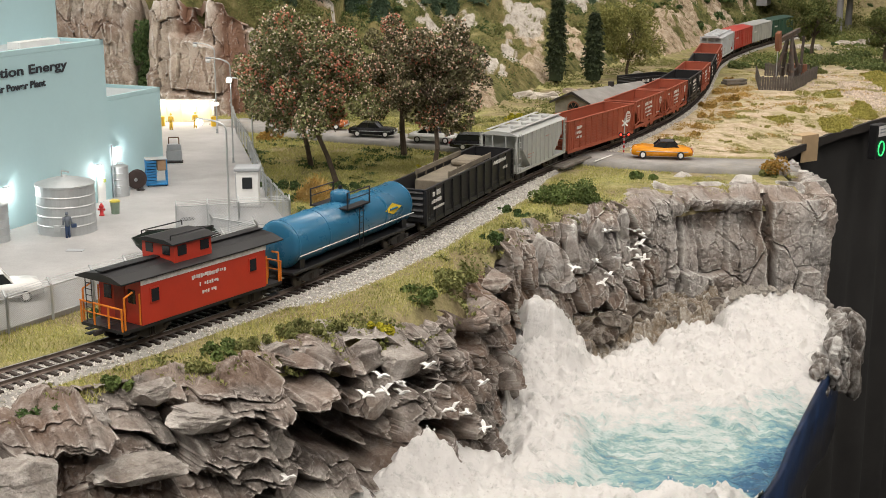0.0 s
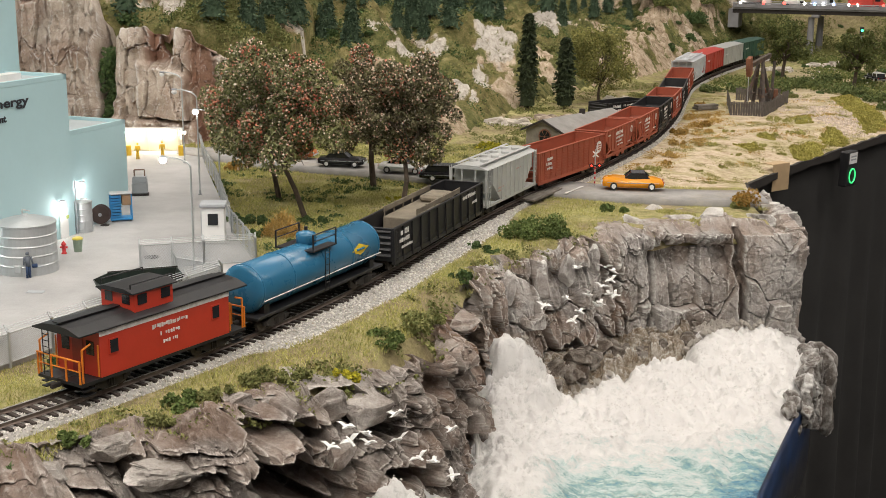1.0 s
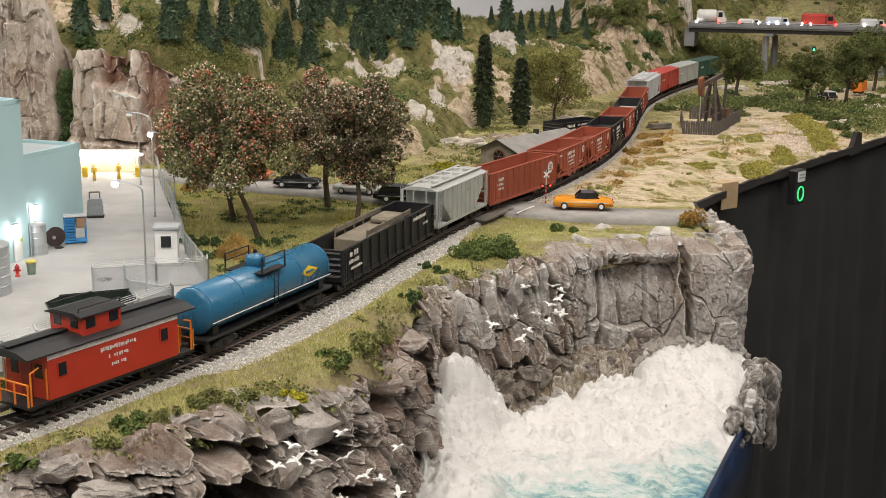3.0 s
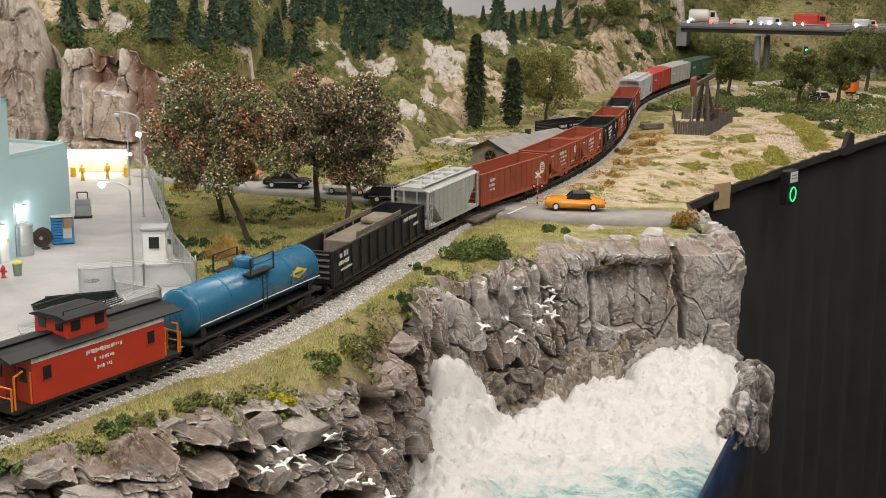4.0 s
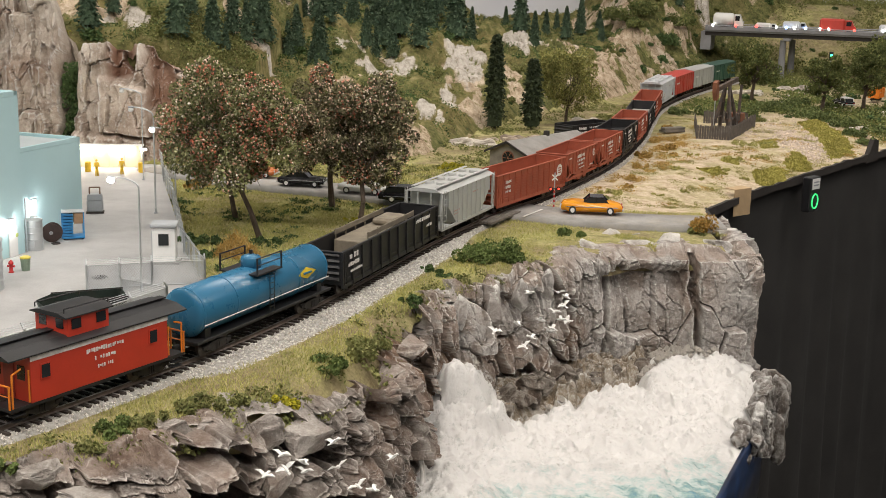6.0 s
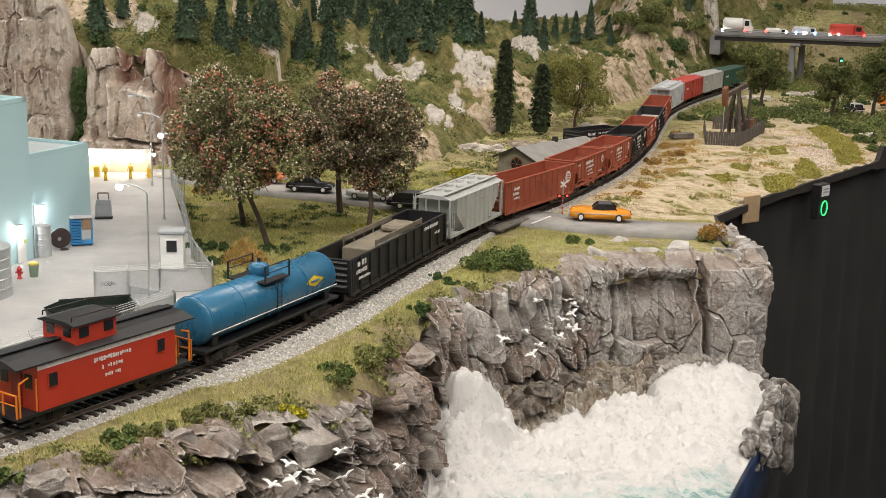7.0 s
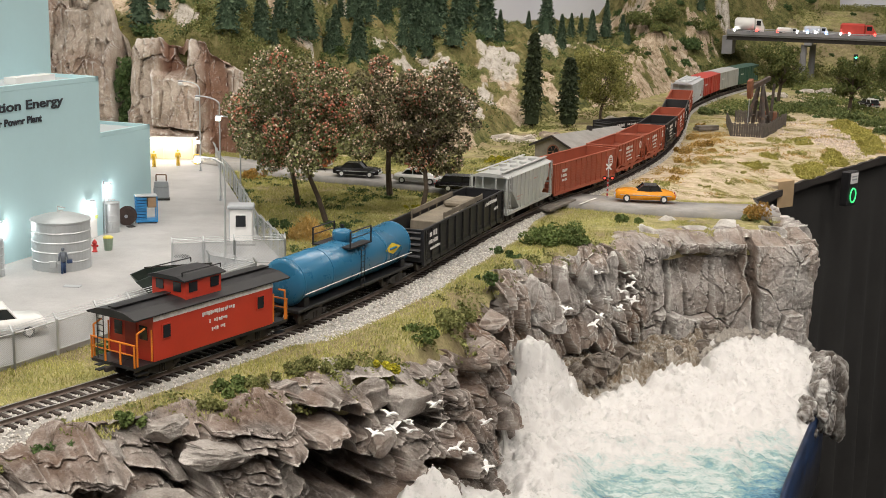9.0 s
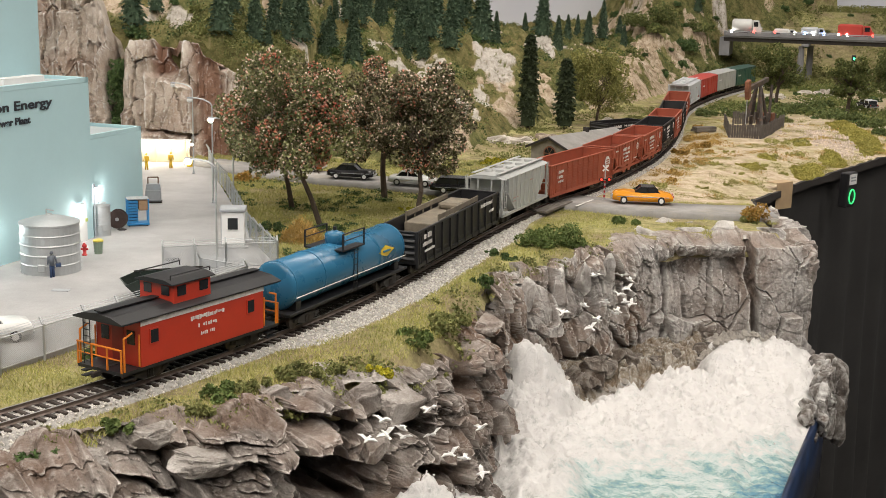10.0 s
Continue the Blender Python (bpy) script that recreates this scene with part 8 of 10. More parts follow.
for k, (x, y, r) in enumerate(HEDGE):
    bush(x, y, r, r * 0.75, M_HEDGE, "dense green shrub in the hedge behind the field", 360 + k, 1100, None, 0.0030)


def ivy():
    """Creeper filling the cleft of the back cliff."""
    rng = np.random.default_rng(181)
    n = 70
    cs = np.column_stack([rng.uniform(-0.413, -0.397, n), rng.uniform(1.588, 1.602, n), rng.uniform(0.0, 0.116, n)])
    P = lumps(rng, 6000, cs, rng.uniform(0.004, 0.0075, n))
    tagged(new("ivy", mesh_np("ivy", *leaf_quads(P, 0.0022, rng, 1.3), M_GREENBUSH, True)), "tall dark ivy in the cleft between the rock pillars", "ivy")


ivy()


def d_track(x, y):
    return line_distance(x, y, TRACK)


def hill_bushes():
    rng = np.random.default_rng(515)
    kinds = []
    for k, (mt, lab) in enumerate(((M_GREENBUSH, "dark green shrub clump on the hillside"), (M_OLIVEBUSH, "olive shrub clump on the hillside"), (M_GREENBUSH, "rounded green shrub among the hill rocks"))):
        kinds.append([bush(0, 0, 0.016, 0.016, mt, lab, 700 + k, 640, 0.0, 0.0038), False])
        kinds[-1][0]["group"] = "shrubs on the hill"
    n = 0
    while n < 270:
        x, y = rng.uniform(-0.42, 0.75), rng.uniform(1.60, 3.0)
        if n > 100:
            x, y = rng.uniform(0.48, 1.35), rng.uniform(3.05, 3.5)
        d = float(line_distance(x, y, HILL_FOOT))
        if n > 200:
            x, y = rng.uniform(0.52, 1.15), rng.uniform(2.16, 2.75)
            if d_track(x, y) > -0.06 or float(line_distance(x, y, TABLE_EDGE)) < 0.03:
                continue
        elif n > 140:
            x, y = rng.uniform(0.36, 0.72), rng.uniform(2.62, 3.30)
            d = float(line_distance(x, y, HILL_FOOT))
            if d < 0.06:
                continue
        elif float(hill_relief(np.array([x]), np.array([y]))[1][0]) > 0.4:
            continue
        if n <= 100 and not 0.005 < d < 0.34:
            continue
        m = pose(x, y, float(hill_z(x, y)[0]) - 0.003, 0, 0, rng.random() * 360) @ Matrix.Scale(rng.uniform(0.45, 1.1), 4)
        k = kinds[n % 3]
        if not k[1]:
            k[0].matrix_world, k[1] = m, True
        else:
            copy_thing(k[0], m)
        n += 1


hill_bushes()
for i, (x, y, r) in enumerate(((0.40, 2.96, 0.030), (0.44, 3.02, 0.036), (0.50, 3.02, 0.034), (0.56, 3.00, 0.028), (0.60, 3.08, 0.036), (0.47, 2.90, 0.022), (0.53, 2.88, 0.020), (0.38, 2.80, 0.024), (0.62, 2.98, 0.022), (0.36, 2.68, 0.018))):
    bush(x, y, r, r * 0.95, M_ROADTREE if i % 3 else M_GREENBUSH, "large dark green shrub on the slope by the bridge", 420 + i, 1500, float(hill_z(x, y)[0]), 0.0040)


def scatter(name, label, category, material, n, area, ok, leaf, cluster, spread, seed, up=0.6, elong=1.4, height=None):
    """Low growth nobody could count, as one object."""
    rng = np.random.default_rng(seed)
    c = np.stack([rng.uniform(area[0], area[1], n * 6), rng.uniform(area[2], area[3], n * 6)], 1)
    c = c[ok(c[:, 0], c[:, 1])][:n]
    k = len(c)
    sp = rng.uniform(0.5, 1.4, k) * spread
    P = np.repeat(c, cluster, 0) + rng.normal(size=(k * cluster, 2)) * np.repeat(sp, cluster)[:, None] * 0.5
    keep = inside(P[:, 0], P[:, 1], OUTLINE)
    if height:
        keep &= hill_relief(P[:, 0], P[:, 1])[1] < 0.35
    P = P[keep]
    s = np.repeat(sp, cluster)[keep]
    z = (height or ground_z)(P[:, 0], P[:, 1]) + np.minimum(1.3, np.abs(rng.normal(size=len(P)))) * s * up
    ob = new(name, mesh_np(name, *leaf_quads(np.column_stack([P, z]), leaf, rng, elong), material, True))
    return tagged(ob, label, category, kind="stuff")


def on_hill(x, y):
    d = line_distance(x, y, HILL_FOOT)
    return (d > 0.02) & (x < 0.85) & (hill_relief(x, y)[1] < 0.25) & (fbm(x * 9, y * 9, 0, 3, 12) + 0.15 * hash01(np.floor(x * 900), np.floor(y * 900)) > 0.36)


def right_green(x, y):
    t = line_distance(x, y, TABLE_EDGE)
    return (t > 0.012) & (d_track(x, y) < -0.035) & (y > 2.27 - 0.30 * smooth(0.70, 0.76, x) + 0.06 * (fbm(x * 16, y * 16, 0, 2, 13) - 0.5)) & (fbm(x * 10, y * 10, 0, 3, 14) > np.where(y > 2.42, 0.52, 0.30))


def field(x, y):
    t = line_distance(x, y, TABLE_EDGE)
    return (t > 0.004) & (d_track(x, y) < -0.036) & (y > 1.335) & (y < 2.3) & (fbm(x * 26, y * 26, 0, 3, 15) > 0.56)


def ochre_strip(x, y):
    a = -d_track(x, y)
    return (a > 0.032) & (a < 0.075) & (y > 1.42) & (y < 1.98) & (fbm(x * 22, y * 22, 0, 2, 16) > 0.40)


scatter("hill_shrubs", "dense low olive shrubs over the hillside", "shrubs", M_OLIVEBUSH, 2900, (-0.6, 0.9, 1.58, 3.4), on_hill, 0.0024, 32, 0.014, 200, 0.30, 1.3, hill_z)
scatter("hill_shrubs", "dark green undergrowth on the hillside", "shrubs", M_GREENBUSH, 1300, (-0.6, 0.9, 1.6, 3.2), lambda x, y: on_hill(x, y) & (fbm(x * 14, y * 14, 0, 2, 19) > 0.46), 0.0025, 36, 0.014, 201, 0.35, 1.3, hill_z)
scatter("cliff_top_shrubs", "olive shrubs hanging over the back cliff", "shrubs", M_OLIVEBUSH, 420, (-0.36, -0.16, 1.615, 1.72), lambda x, y: (x > -0.34) & (fbm(x * 30, y * 30, 0, 2, 34) > 0.40), 0.0022, 46, 0.014, 213, 0.4, 1.3, hill_z)
scatter("valley_tufts", "olive and tan tufts on the ground round the shed", "grass", M_OLIVEBUSH, 700, (-0.2, 0.45, 1.40, 2.35), lambda x, y: (line_distance(x, y, HILL_FOOT) < 0.03) & (d_track(x, y) > 0.030) & (np.abs(line_distance(x, y, ROAD_W)) > 0.040) & ~inside(x, y, YARD) & (fbm(x * 26, y * 26, 0, 2, 18) > 0.42), 0.0020, 36, 0.009, 211, 0.35)
scatter("bank_shrubs", "green undergrowth on the far bank", "shrubs", foliage("bank_green", [(0.085, 0.115, 0.036), (0.16, 0.195, 0.064), (0.24, 0.25, 0.09), (0.11, 0.135, 0.045)]), 1700, (0.4, 1.5, 1.9, 3.0), right_green, 0.0027, 30, 0.015, 202, 0.4)
scatter("bank_shrubs", "olive scrub on the hillside beyond the bridge", "shrubs", M_OLIVEBUSH, 1500, (0.55, 1.5, 2.95, 3.58), lambda x, y: (y > 3.0) & (fbm(x * 9, y * 9, 0, 3, 24) > 0.40), 0.0034, 34, 0.020, 206, 0.5)
M_FIELD = foliage("field_grass", [(0.24, 0.235, 0.085), (0.36, 0.33, 0.14), (0.30, 0.28, 0.105), (0.44, 0.38, 0.20)], 0.9, 25)
scatter("field_tufts", "green tufts on the sandy field", "grass", M_FIELD, 130, (0.2, 0.9, 1.3, 2.3), field, 0.0011, 130, 0.013, 203, 0.12)


def moss_patch(x, y):
    m = fbm(x * 11, y * 11, 0, 3, 17)
    t = line_distance(x, y, TABLE_EDGE)
    return (t > 0.002) & (d_track(x, y) < -0.05) & (y > 1.36) & (y < 2.15) & (m > np.where((t < 0.05) & (y > 1.53), 0.46, 0.60))


scatter("field_moss", "flat olive moss patches on the sandy field", "moss", M_FIELD, 260, (0.2, 0.9, 1.3, 2.2), moss_patch, 0.0011, 80, 0.008, 209, 0.16)
scatter("field_tufts", "dry tan tufts on the sandy field", "grass", M_STRAW, 120, (0.2, 0.9, 1.3, 2.2), lambda x, y: (line_distance(x, y, TABLE_EDGE) > 0.01) & (d_track(x, y) < -0.06) & (y > 1.36) & (fbm(x * 20, y * 20, 0, 3, 44) > 0.56), 0.0013, 60, 0.010, 215, 0.22)
scatter("straw_tufts", "ochre dry grass beside the track", "grass", M_STRAW, 60, (0.2, 0.5, 1.4, 2.0), ochre_strip, 0.0013, 110, 0.011, 204, 0.30)


def rubble():
    rng = np.random.default_rng(205)
    x, y = rng.normal(0.603, 0.026, 2600), rng.normal(1.93, 0.095, 2600)
    ok = (line_distance(x, y, TABLE_EDGE) > 0.01) & (fbm(x * 30, y * 30, 0, 2, 33) > 0.42) & ~inside(x, y, SHEETS[0][0]) & ~inside(x, y, SHEETS[2][0])
    x, y = x[ok], y[ok]
    n = len(x)
    octa = np.array([(1, 0, 0), (-1, 0, 0), (0, 1, 0), (0, -1, 0), (0, 0, 1), (0, 0, -1)], float)
    V = octa[None] * rng.uniform(0.0010, 0.0032, (n, 1, 1)) * rng.uniform(0.5, 1.3, (n, 6, 1)) + np.column_stack([x, y, ground_z(x, y)])[:, None, :]
    F = np.array([(0, 2, 4), (2, 1, 4), (1, 3, 4), (3, 0, 4), (2, 0, 5), (1, 2, 5), (3, 1, 5), (0, 3, 5)])
    F = (F[None] + (np.arange(n) * 6)[:, None, None]).reshape(-1, 3)
    tagged(new("stones", mesh_np("stones", V.reshape(-1, 3), F, paint("rubble_stone", (0.60, 0.50, 0.41), 0.9, 0, 0.3, 120), True)), "pale pinkish rubble strewn on the sandy field", "stones", kind="stuff")


rubble()

scatter("bank_moss", "olive moss and scrub along the cliff edges", "scrub", M_OLIVEBUSH, 800, (-0.25, 0.36, 0.45, 1.25), lambda x, y: ((line_distance(x, y, CLIFF_LEFT) > -0.004) & (line_distance(x, y, CLIFF_LEFT) < 0.034) & (y < 0.93) & (fbm(x * 30, y * 30, 0, 2, 25) > 0.45)) | ((line_distance(x, y, CLIFF_RIGHT) > 0.002) & (line_distance(x, y, CLIFF_RIGHT) < 0.024) & (y > 0.95) & (x < 0.2) & (fbm(x * 30, y * 30, 0, 2, 26) > 0.45)), 0.0019, 34, 0.006, 207, 0.35)
scatter("meadow_weeds", "darker green weeds in the orchard grass", "weeds", M_GREENBUSH, 240, (-0.25, 0.12, 0.62, 1.45), lambda x, y: ~inside(x, y, YARD) & (d_track(x, y) > 0.034) & (np.abs(line_distance(x, y, ROAD_W)) > 0.036) & (fbm(x * 24, y * 24, 0, 2, 27) > 0.52), 0.0019, 30, 0.006, 208, 0.3)


def meadow():
    """Static grass: blades on the banks and in the orchard."""
    rng = np.random.default_rng(9)
    n = 620000
    x, y = rng.uniform(-0.30, 0.36, n), rng.uniform(0.42, 1.60, n)
    ok = inside(x, y, OUTLINE) & ~inside(x, y, YARD)
    a = -d_track(x, y)
    sh = 0.019 + 0.016 * smooth(0.76, 0.80, y) * smooth(1.21, 1.11, y)
    ok &= (a > sh + 0.002) | (a < -0.027)
    ok &= (np.abs(line_distance(x, y, ROAD_E)) > 0.033) | (x < 0.1)
    ok &= (np.abs(line_distance(x, y, ROAD_W)) > 0.034) | (x > 0.13)
    patchy = fbm(x * 45, y * 45, 0, 3, 29) - 0.5
    ok &= line_distance(x, y, CLIFF_RIGHT) > 0.012 + 0.03 * patchy
    ok &= (line_distance(x, y, CLIFF_LEFT) > 0.018 + 0.05 * patchy) | (y > 0.93)
    ok &= ~((x > 0.205 + 0.03 * patchy) & (y > 1.08) & (y < 1.236) & (fbm(x * 40, y * 40, 0, 2, 28) < 0.66))
    ok &= ~((y > 1.33) & (a > 0))
    lush = fbm(x * 30, y * 30, 0, 3, 21)
    ok &= lush + 0.25 * rng.random(n) > np.where(y > 0.62, 0.40, 0.42)
    x, y, lush = x[ok], y[ok], lush[ok]
    n = len(x)
    z = ground_z(x, y)
    h = rng.uniform(0.0014, 0.0034, n) * (0.5 + lush)
    w = rng.uniform(0.00018, 0.00038, n)
    ang = rng.random(n) * 6.283
    lean = rng.normal(size=(n, 2)) * 0.45
    base = np.column_stack([x, y, z - 0.0004])
    side = np.column_stack([np.cos(ang) * w, np.sin(ang) * w, np.zeros(n)])
    tip = base + np.column_stack([lean[:, 0] * h, lean[:, 1] * h, h])
    V = np.stack([base - side, base + side, tip], 1).reshape(-1, 3)
    tagged(new("meadow_grass", mesh_np("meadow_grass", V, np.arange(n * 3).reshape(-1, 3), M_GRASS, True)), "short yellow-green static grass on banks and orchard", "grass", kind="stuff")


meadow()


# ---- rocks ----
def z_back(x, y):
    x = np.asarray(x, float)
    z = np.interp(x - 0.013, [-0.80, -0.455, -0.440, -0.432, -0.415, -0.407, -0.402, -0.372, -0.366, -0.346, -0.342, -0.318, -0.312, -0.296, -0.270, -0.245, -0.205, -0.18], [0.23, 0.215, 0.185, 0.155, 0.115, 0.105, 0.136, 0.138, 0.128, 0.126, 0.136, 0.133, 0.118, 0.108, 0.098, 0.080, 0.045, 0.020])
    return z


def pier(x, a, b, soft=0.004):
    return smooth(a - soft, a + soft, x) * smooth(b + soft, b - soft, x)


def column_relief(s, z, p):
    """Upright piers with a green cleft, a hollow under a pale cap, a leaning slab and a smooth brown gully; cracked all over."""
    x = p[..., 0]
    w = fbm(s * 26, z * 26, 0, 3, 81) - 0.5
    xx = x - 0.013 + 0.008 * w
    # great forms
    d = 0.014 * pier(xx, -0.60, -0.428) - 0.040 * pier(xx, -0.427, -0.407, 0.003)
    d = d + 0.012 * pier(xx + 0.04 * (z - 0.1), -0.408, -0.374, 0.003)
    hollow = pier(xx, -0.368, -0.340, 0.005) * smooth(0.088, 0.098, z - 0.10 * (xx + 0.35) + 0.006 * w)
    d = d - 0.026 * hollow + 0.004 * pier(xx, -0.342, -0.314, 0.003) * smooth(0.075, 0.085, z)
    top = 0.094 - 0.30 * (xx + 0.370)
    slab_ = pier(xx + 0.10 * z, -0.370, -0.316, 0.003) * smooth(top + 0.003, top - 0.003, z) * smooth(0.026, 0.030, z + 0.15 * (xx + 0.35))
    d = d + slab_ * (0.012 + 0.10 * (0.09 - z) * 0.5)
    d = d + 0.016 * pier(xx, -0.408, -0.300) * smooth(0.027, 0.021, z + 0.15 * (xx + 0.35) + 0.005 * w)
    gully = pier(xx + 0.18 * (z - 0.06), -0.318, -0.282, 0.010)
    d = d - 0.022 * gully
    d = d + 0.010 * pier(xx, -0.282, -0.20, 0.008) * smooth(0.075, 0.055, z)
    # joints: tall narrow blocks, broken again by level cracks
    calm = 1 - 0.75 * gully - 0.55 * slab_
    f1, f2, cid, dx, dy = worley(s / 0.022 + 0.7 * w, z / 0.060 + 0.7 * w, 83)
    d = d + calm * ((cid - 0.5) * 0.018 + dx * (hash01(np.floor(cid * 9999), cid * 0 + 3) - 0.5) * 0.030 + dy * 0.008 - 0.009 * smooth(0.035, 0.0, f2 - f1))
    g1, g2, gid, gx, gy = worley(s / 0.0080 + 0.6 * w, z / 0.022 - 0.6 * w, 85)
    d = d + (0.35 + 0.65 * calm) * ((gid - 0.5) * 0.0055 + gx * (gid - 0.5) * 0.012 + gy * (hash01(np.floor(gid * 9999), gid * 0 + 4) - 0.5) * 0.008 - 0.0012 * smooth(0.05, 0.0, g2 - g1))
    return d + 0.006 * np.abs(fbm(s * 60, z * 50, 0, 4, 89) - 0.5) + (fbm(s * 9, z * 5, 0, 2, 87) - 0.5) * 0.014


def back_stain(x, y, z):
    """Red-brown earth in the gully; the recessed hollow is tinted the same brown."""
    x = x - 0.013
    w = fbm(x * 40, z * 40, 0, 3, 93) - 0.5
    return np.maximum(0.9 * pier(x + 0.18 * (z - 0.06) + 0.012 * w, -0.316, -0.280, 0.008), 0.8 * pier(x, -0.370, -0.340, 0.006) * smooth(0.092, 0.102, z + 0.01 * w)) + 0.3 * smooth(0.56, 0.66, fbm(x * 18, z * 18, 0, 3, 94))


BACK_TOP = [(-0.80, 1.60), (-0.60, 1.60), (-0.46, 1.61), (-0.42, 1.605), (-0.380, 1.604), (-0.33, 1.602), (-0.29, 1.604), (-0.262, 1.612), (-0.22, 1.615), (-0.18, 1.620)]
rock_face("cliff_back", BACK_TOP, offset_line(BACK_TOP, 0.022), z_back, -0.010, 500, 190, column_relief, M_ROCK_C, "tan and grey rock cliff behind the power plant", 0.03, stain=back_stain)

# ---- broken slabs on the cliffs ----
def block_shape(v, seed, beds):
    """A ball of points hewn into a block with flat faces."""
    v = np.sign(v) * np.abs(v) ** 0.6
    rng = np.random.default_rng(seed)
    w = fbm(v[:, 0] * 1.5 + seed, v[:, 1] * 1.5, v[:, 2] * 1.5, 3, seed) - 0.5
    v = v * (1 + 0.9 * w[:, None])
    for _ in range(30):
        d = rng.normal(size=3) * np.array((1.0, 1.0, 0.7))
        d /= np.linalg.norm(d)
        k = np.quantile(v @ d, rng.uniform(0.80, 0.97))
        v = v - np.maximum(0, v @ d - k)[:, None] * d[None]
    f = v[:, 2] * (beds or 2.2) + seed * 0.37 + 0.5 * fbm(v[:, 0] * 2, v[:, 1] * 2, 0, 2, seed)
    st = hash01(np.floor(f), np.floor(f) * 0 + seed) - 0.5
    v[:, :2] *= (1 + (0.30 if beds else 0.12) * st)[:, None]
    w = fbm(v[:, 0] * 5 + seed, v[:, 1] * 5, v[:, 2] * 5, 3, seed + 3) - 0.5
    return v * (1 + 0.16 * w[:, None])


def slab_rock(x, y, z, sx, sy, sz, seed, material, label, turn=0.0, tip=0.0, roll=0.0, beds=0.0, name="rock", sub=4):
    bm = bmesh.new()
    bmesh.ops.create_icosphere(bm, subdivisions=sub, radius=1.0)
    v = np.array([q.co for q in bm.verts])
    v = block_shape(v, seed, beds)
    v = v * np.array((sx, sy, sz))
    for q, c in zip(bm.verts, v):
        q.co = c
    ob = part(name, bm, material)
    ob.matrix_world = pose(x, y, z, roll, tip, turn)
    return tagged(ob, label, "rock", "broken rocks of the scenery")


def cliff_slabs():
    rng = np.random.default_rng(404)
    lab = "grey slate slab jutting from the cliff"
    for i, (x, y, z, a, b, c, turn, tip, roll) in enumerate([
            (-0.072, 0.676, -0.012, 0.013, 0.010, 0.014, 40, 6, -8), (-0.052, 0.690, -0.012, 0.015, 0.009, 0.012, 20, 16, -6), (-0.024, 0.700, -0.014, 0.013, 0.009, 0.012, 30, 10, 0), (-0.100, 0.640, -0.012, 0.016, 0.010, 0.010, 45, 6, -6),
            (0.002, 0.722, -0.024, 0.020, 0.011, 0.012, 48, 8, -12), (0.022, 0.768, -0.026, 0.015, 0.010, 0.012, 60, 6, -8), (0.044, 0.838, -0.020, 0.016, 0.011, 0.007, 62, 6, 0),
            (0.050, 0.846, -0.034, 0.013, 0.010, 0.009, 60, 4, 4), (0.056, 0.880, -0.016, 0.014, 0.010, 0.008, 66, 10, 0), (0.054, 0.858, -0.062, 0.012, 0.010, 0.020, 60, 0, 0), (0.040, 0.806, -0.068, 0.010, 0.008, 0.022, 60, 0, 0)]):
        slab_rock(x, y, z - 0.005, a * 1.3, b * 1.35, c * 1.0, 500 + i, M_ROCK_L, lab, turn, -tip, roll, 0)
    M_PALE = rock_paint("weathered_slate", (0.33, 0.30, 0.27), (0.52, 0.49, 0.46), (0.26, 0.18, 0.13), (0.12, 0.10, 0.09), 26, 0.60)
    for i, (x, y, z, a, b, c, turn, tip, roll) in enumerate([
            (-0.176, 0.538, -0.040, 0.036, 0.026, 0.026, 42, 4, -14), (-0.122, 0.574, -0.038, 0.027, 0.022, 0.008, 50, 6, 4), (-0.098, 0.604, -0.023, 0.034, 0.024, 0.009, 46, 6, 2), (-0.150, 0.585, -0.016, 0.022, 0.016, 0.010, 44, 0, -6), (-0.128, 0.606, -0.011, 0.018, 0.014, 0.008, 40, 0, -4), (-0.066, 0.640, -0.030, 0.018, 0.012, 0.010, 46, 4, -10)]):
        slab_rock(x, y, z, a, b, c, 560 + i, M_PALE, "broad weathered pale slate slab on the cliff", turn, tip, roll, 0, "rock", 5)
    p, s = resample(CLIFF_LEFT, 400)
    t = np.gradient(p, axis=0)
    t /= np.linalg.norm(t, axis=1)[:, None]
    for i in range(12):
        u = int(rng.uniform(0.45, 0.97) * 399)
        drop = rng.uniform(0.020, 0.115)
        out = 0.006 + 0.35 * drop * (1 - u / 420) + rng.uniform(-0.004, 0.008)
        q = p[u] + np.array([t[u, 1], -t[u, 0]]) * out
        turn = math.degrees(math.atan2(t[u, 1], t[u, 0])) + rng.normal() * 12
        a = rng.uniform(0.010, 0.026)
        q = q - np.array([t[u, 1], -t[u, 0]]) * a * 0.35
        slab_rock(q[0], q[1], -0.012 - drop, a, a * rng.uniform(0.45, 0.7), a * rng.uniform(0.35, 0.60), 600 + i, M_ROCK_L, lab, turn, -12 + rng.normal() * 6, rng.normal() * 8, 0)
    p, s = resample(CLIFF_RIGHT, 300)
    t = np.gradient(p, axis=0)
    t /= np.linalg.norm(t, axis=1)[:, None]
    lab = "grey rock jutting from the cliff's head"
    for i, (x, y, z, a, b, c, turn) in enumerate([(0.118, 1.020, -0.028, 0.011, 0.010, 0.018, 40), (0.142, 1.046, -0.022, 0.012, 0.009, 0.016, 45),
                                                  (0.090, 0.992, -0.026, 0.009, 0.010, 0.016, 50), (0.165, 1.075, -0.020, 0.012, 0.010, 0.014, 40)]):
        slab_rock(x, y, z, a, b, c, 850 + i, M_ROCK_R, lab, turn, 0, 0, 0)
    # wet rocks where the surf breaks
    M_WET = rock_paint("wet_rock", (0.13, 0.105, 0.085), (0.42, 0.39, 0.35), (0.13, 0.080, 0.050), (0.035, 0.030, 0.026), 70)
    lab = "wet dark rock awash in the surf"
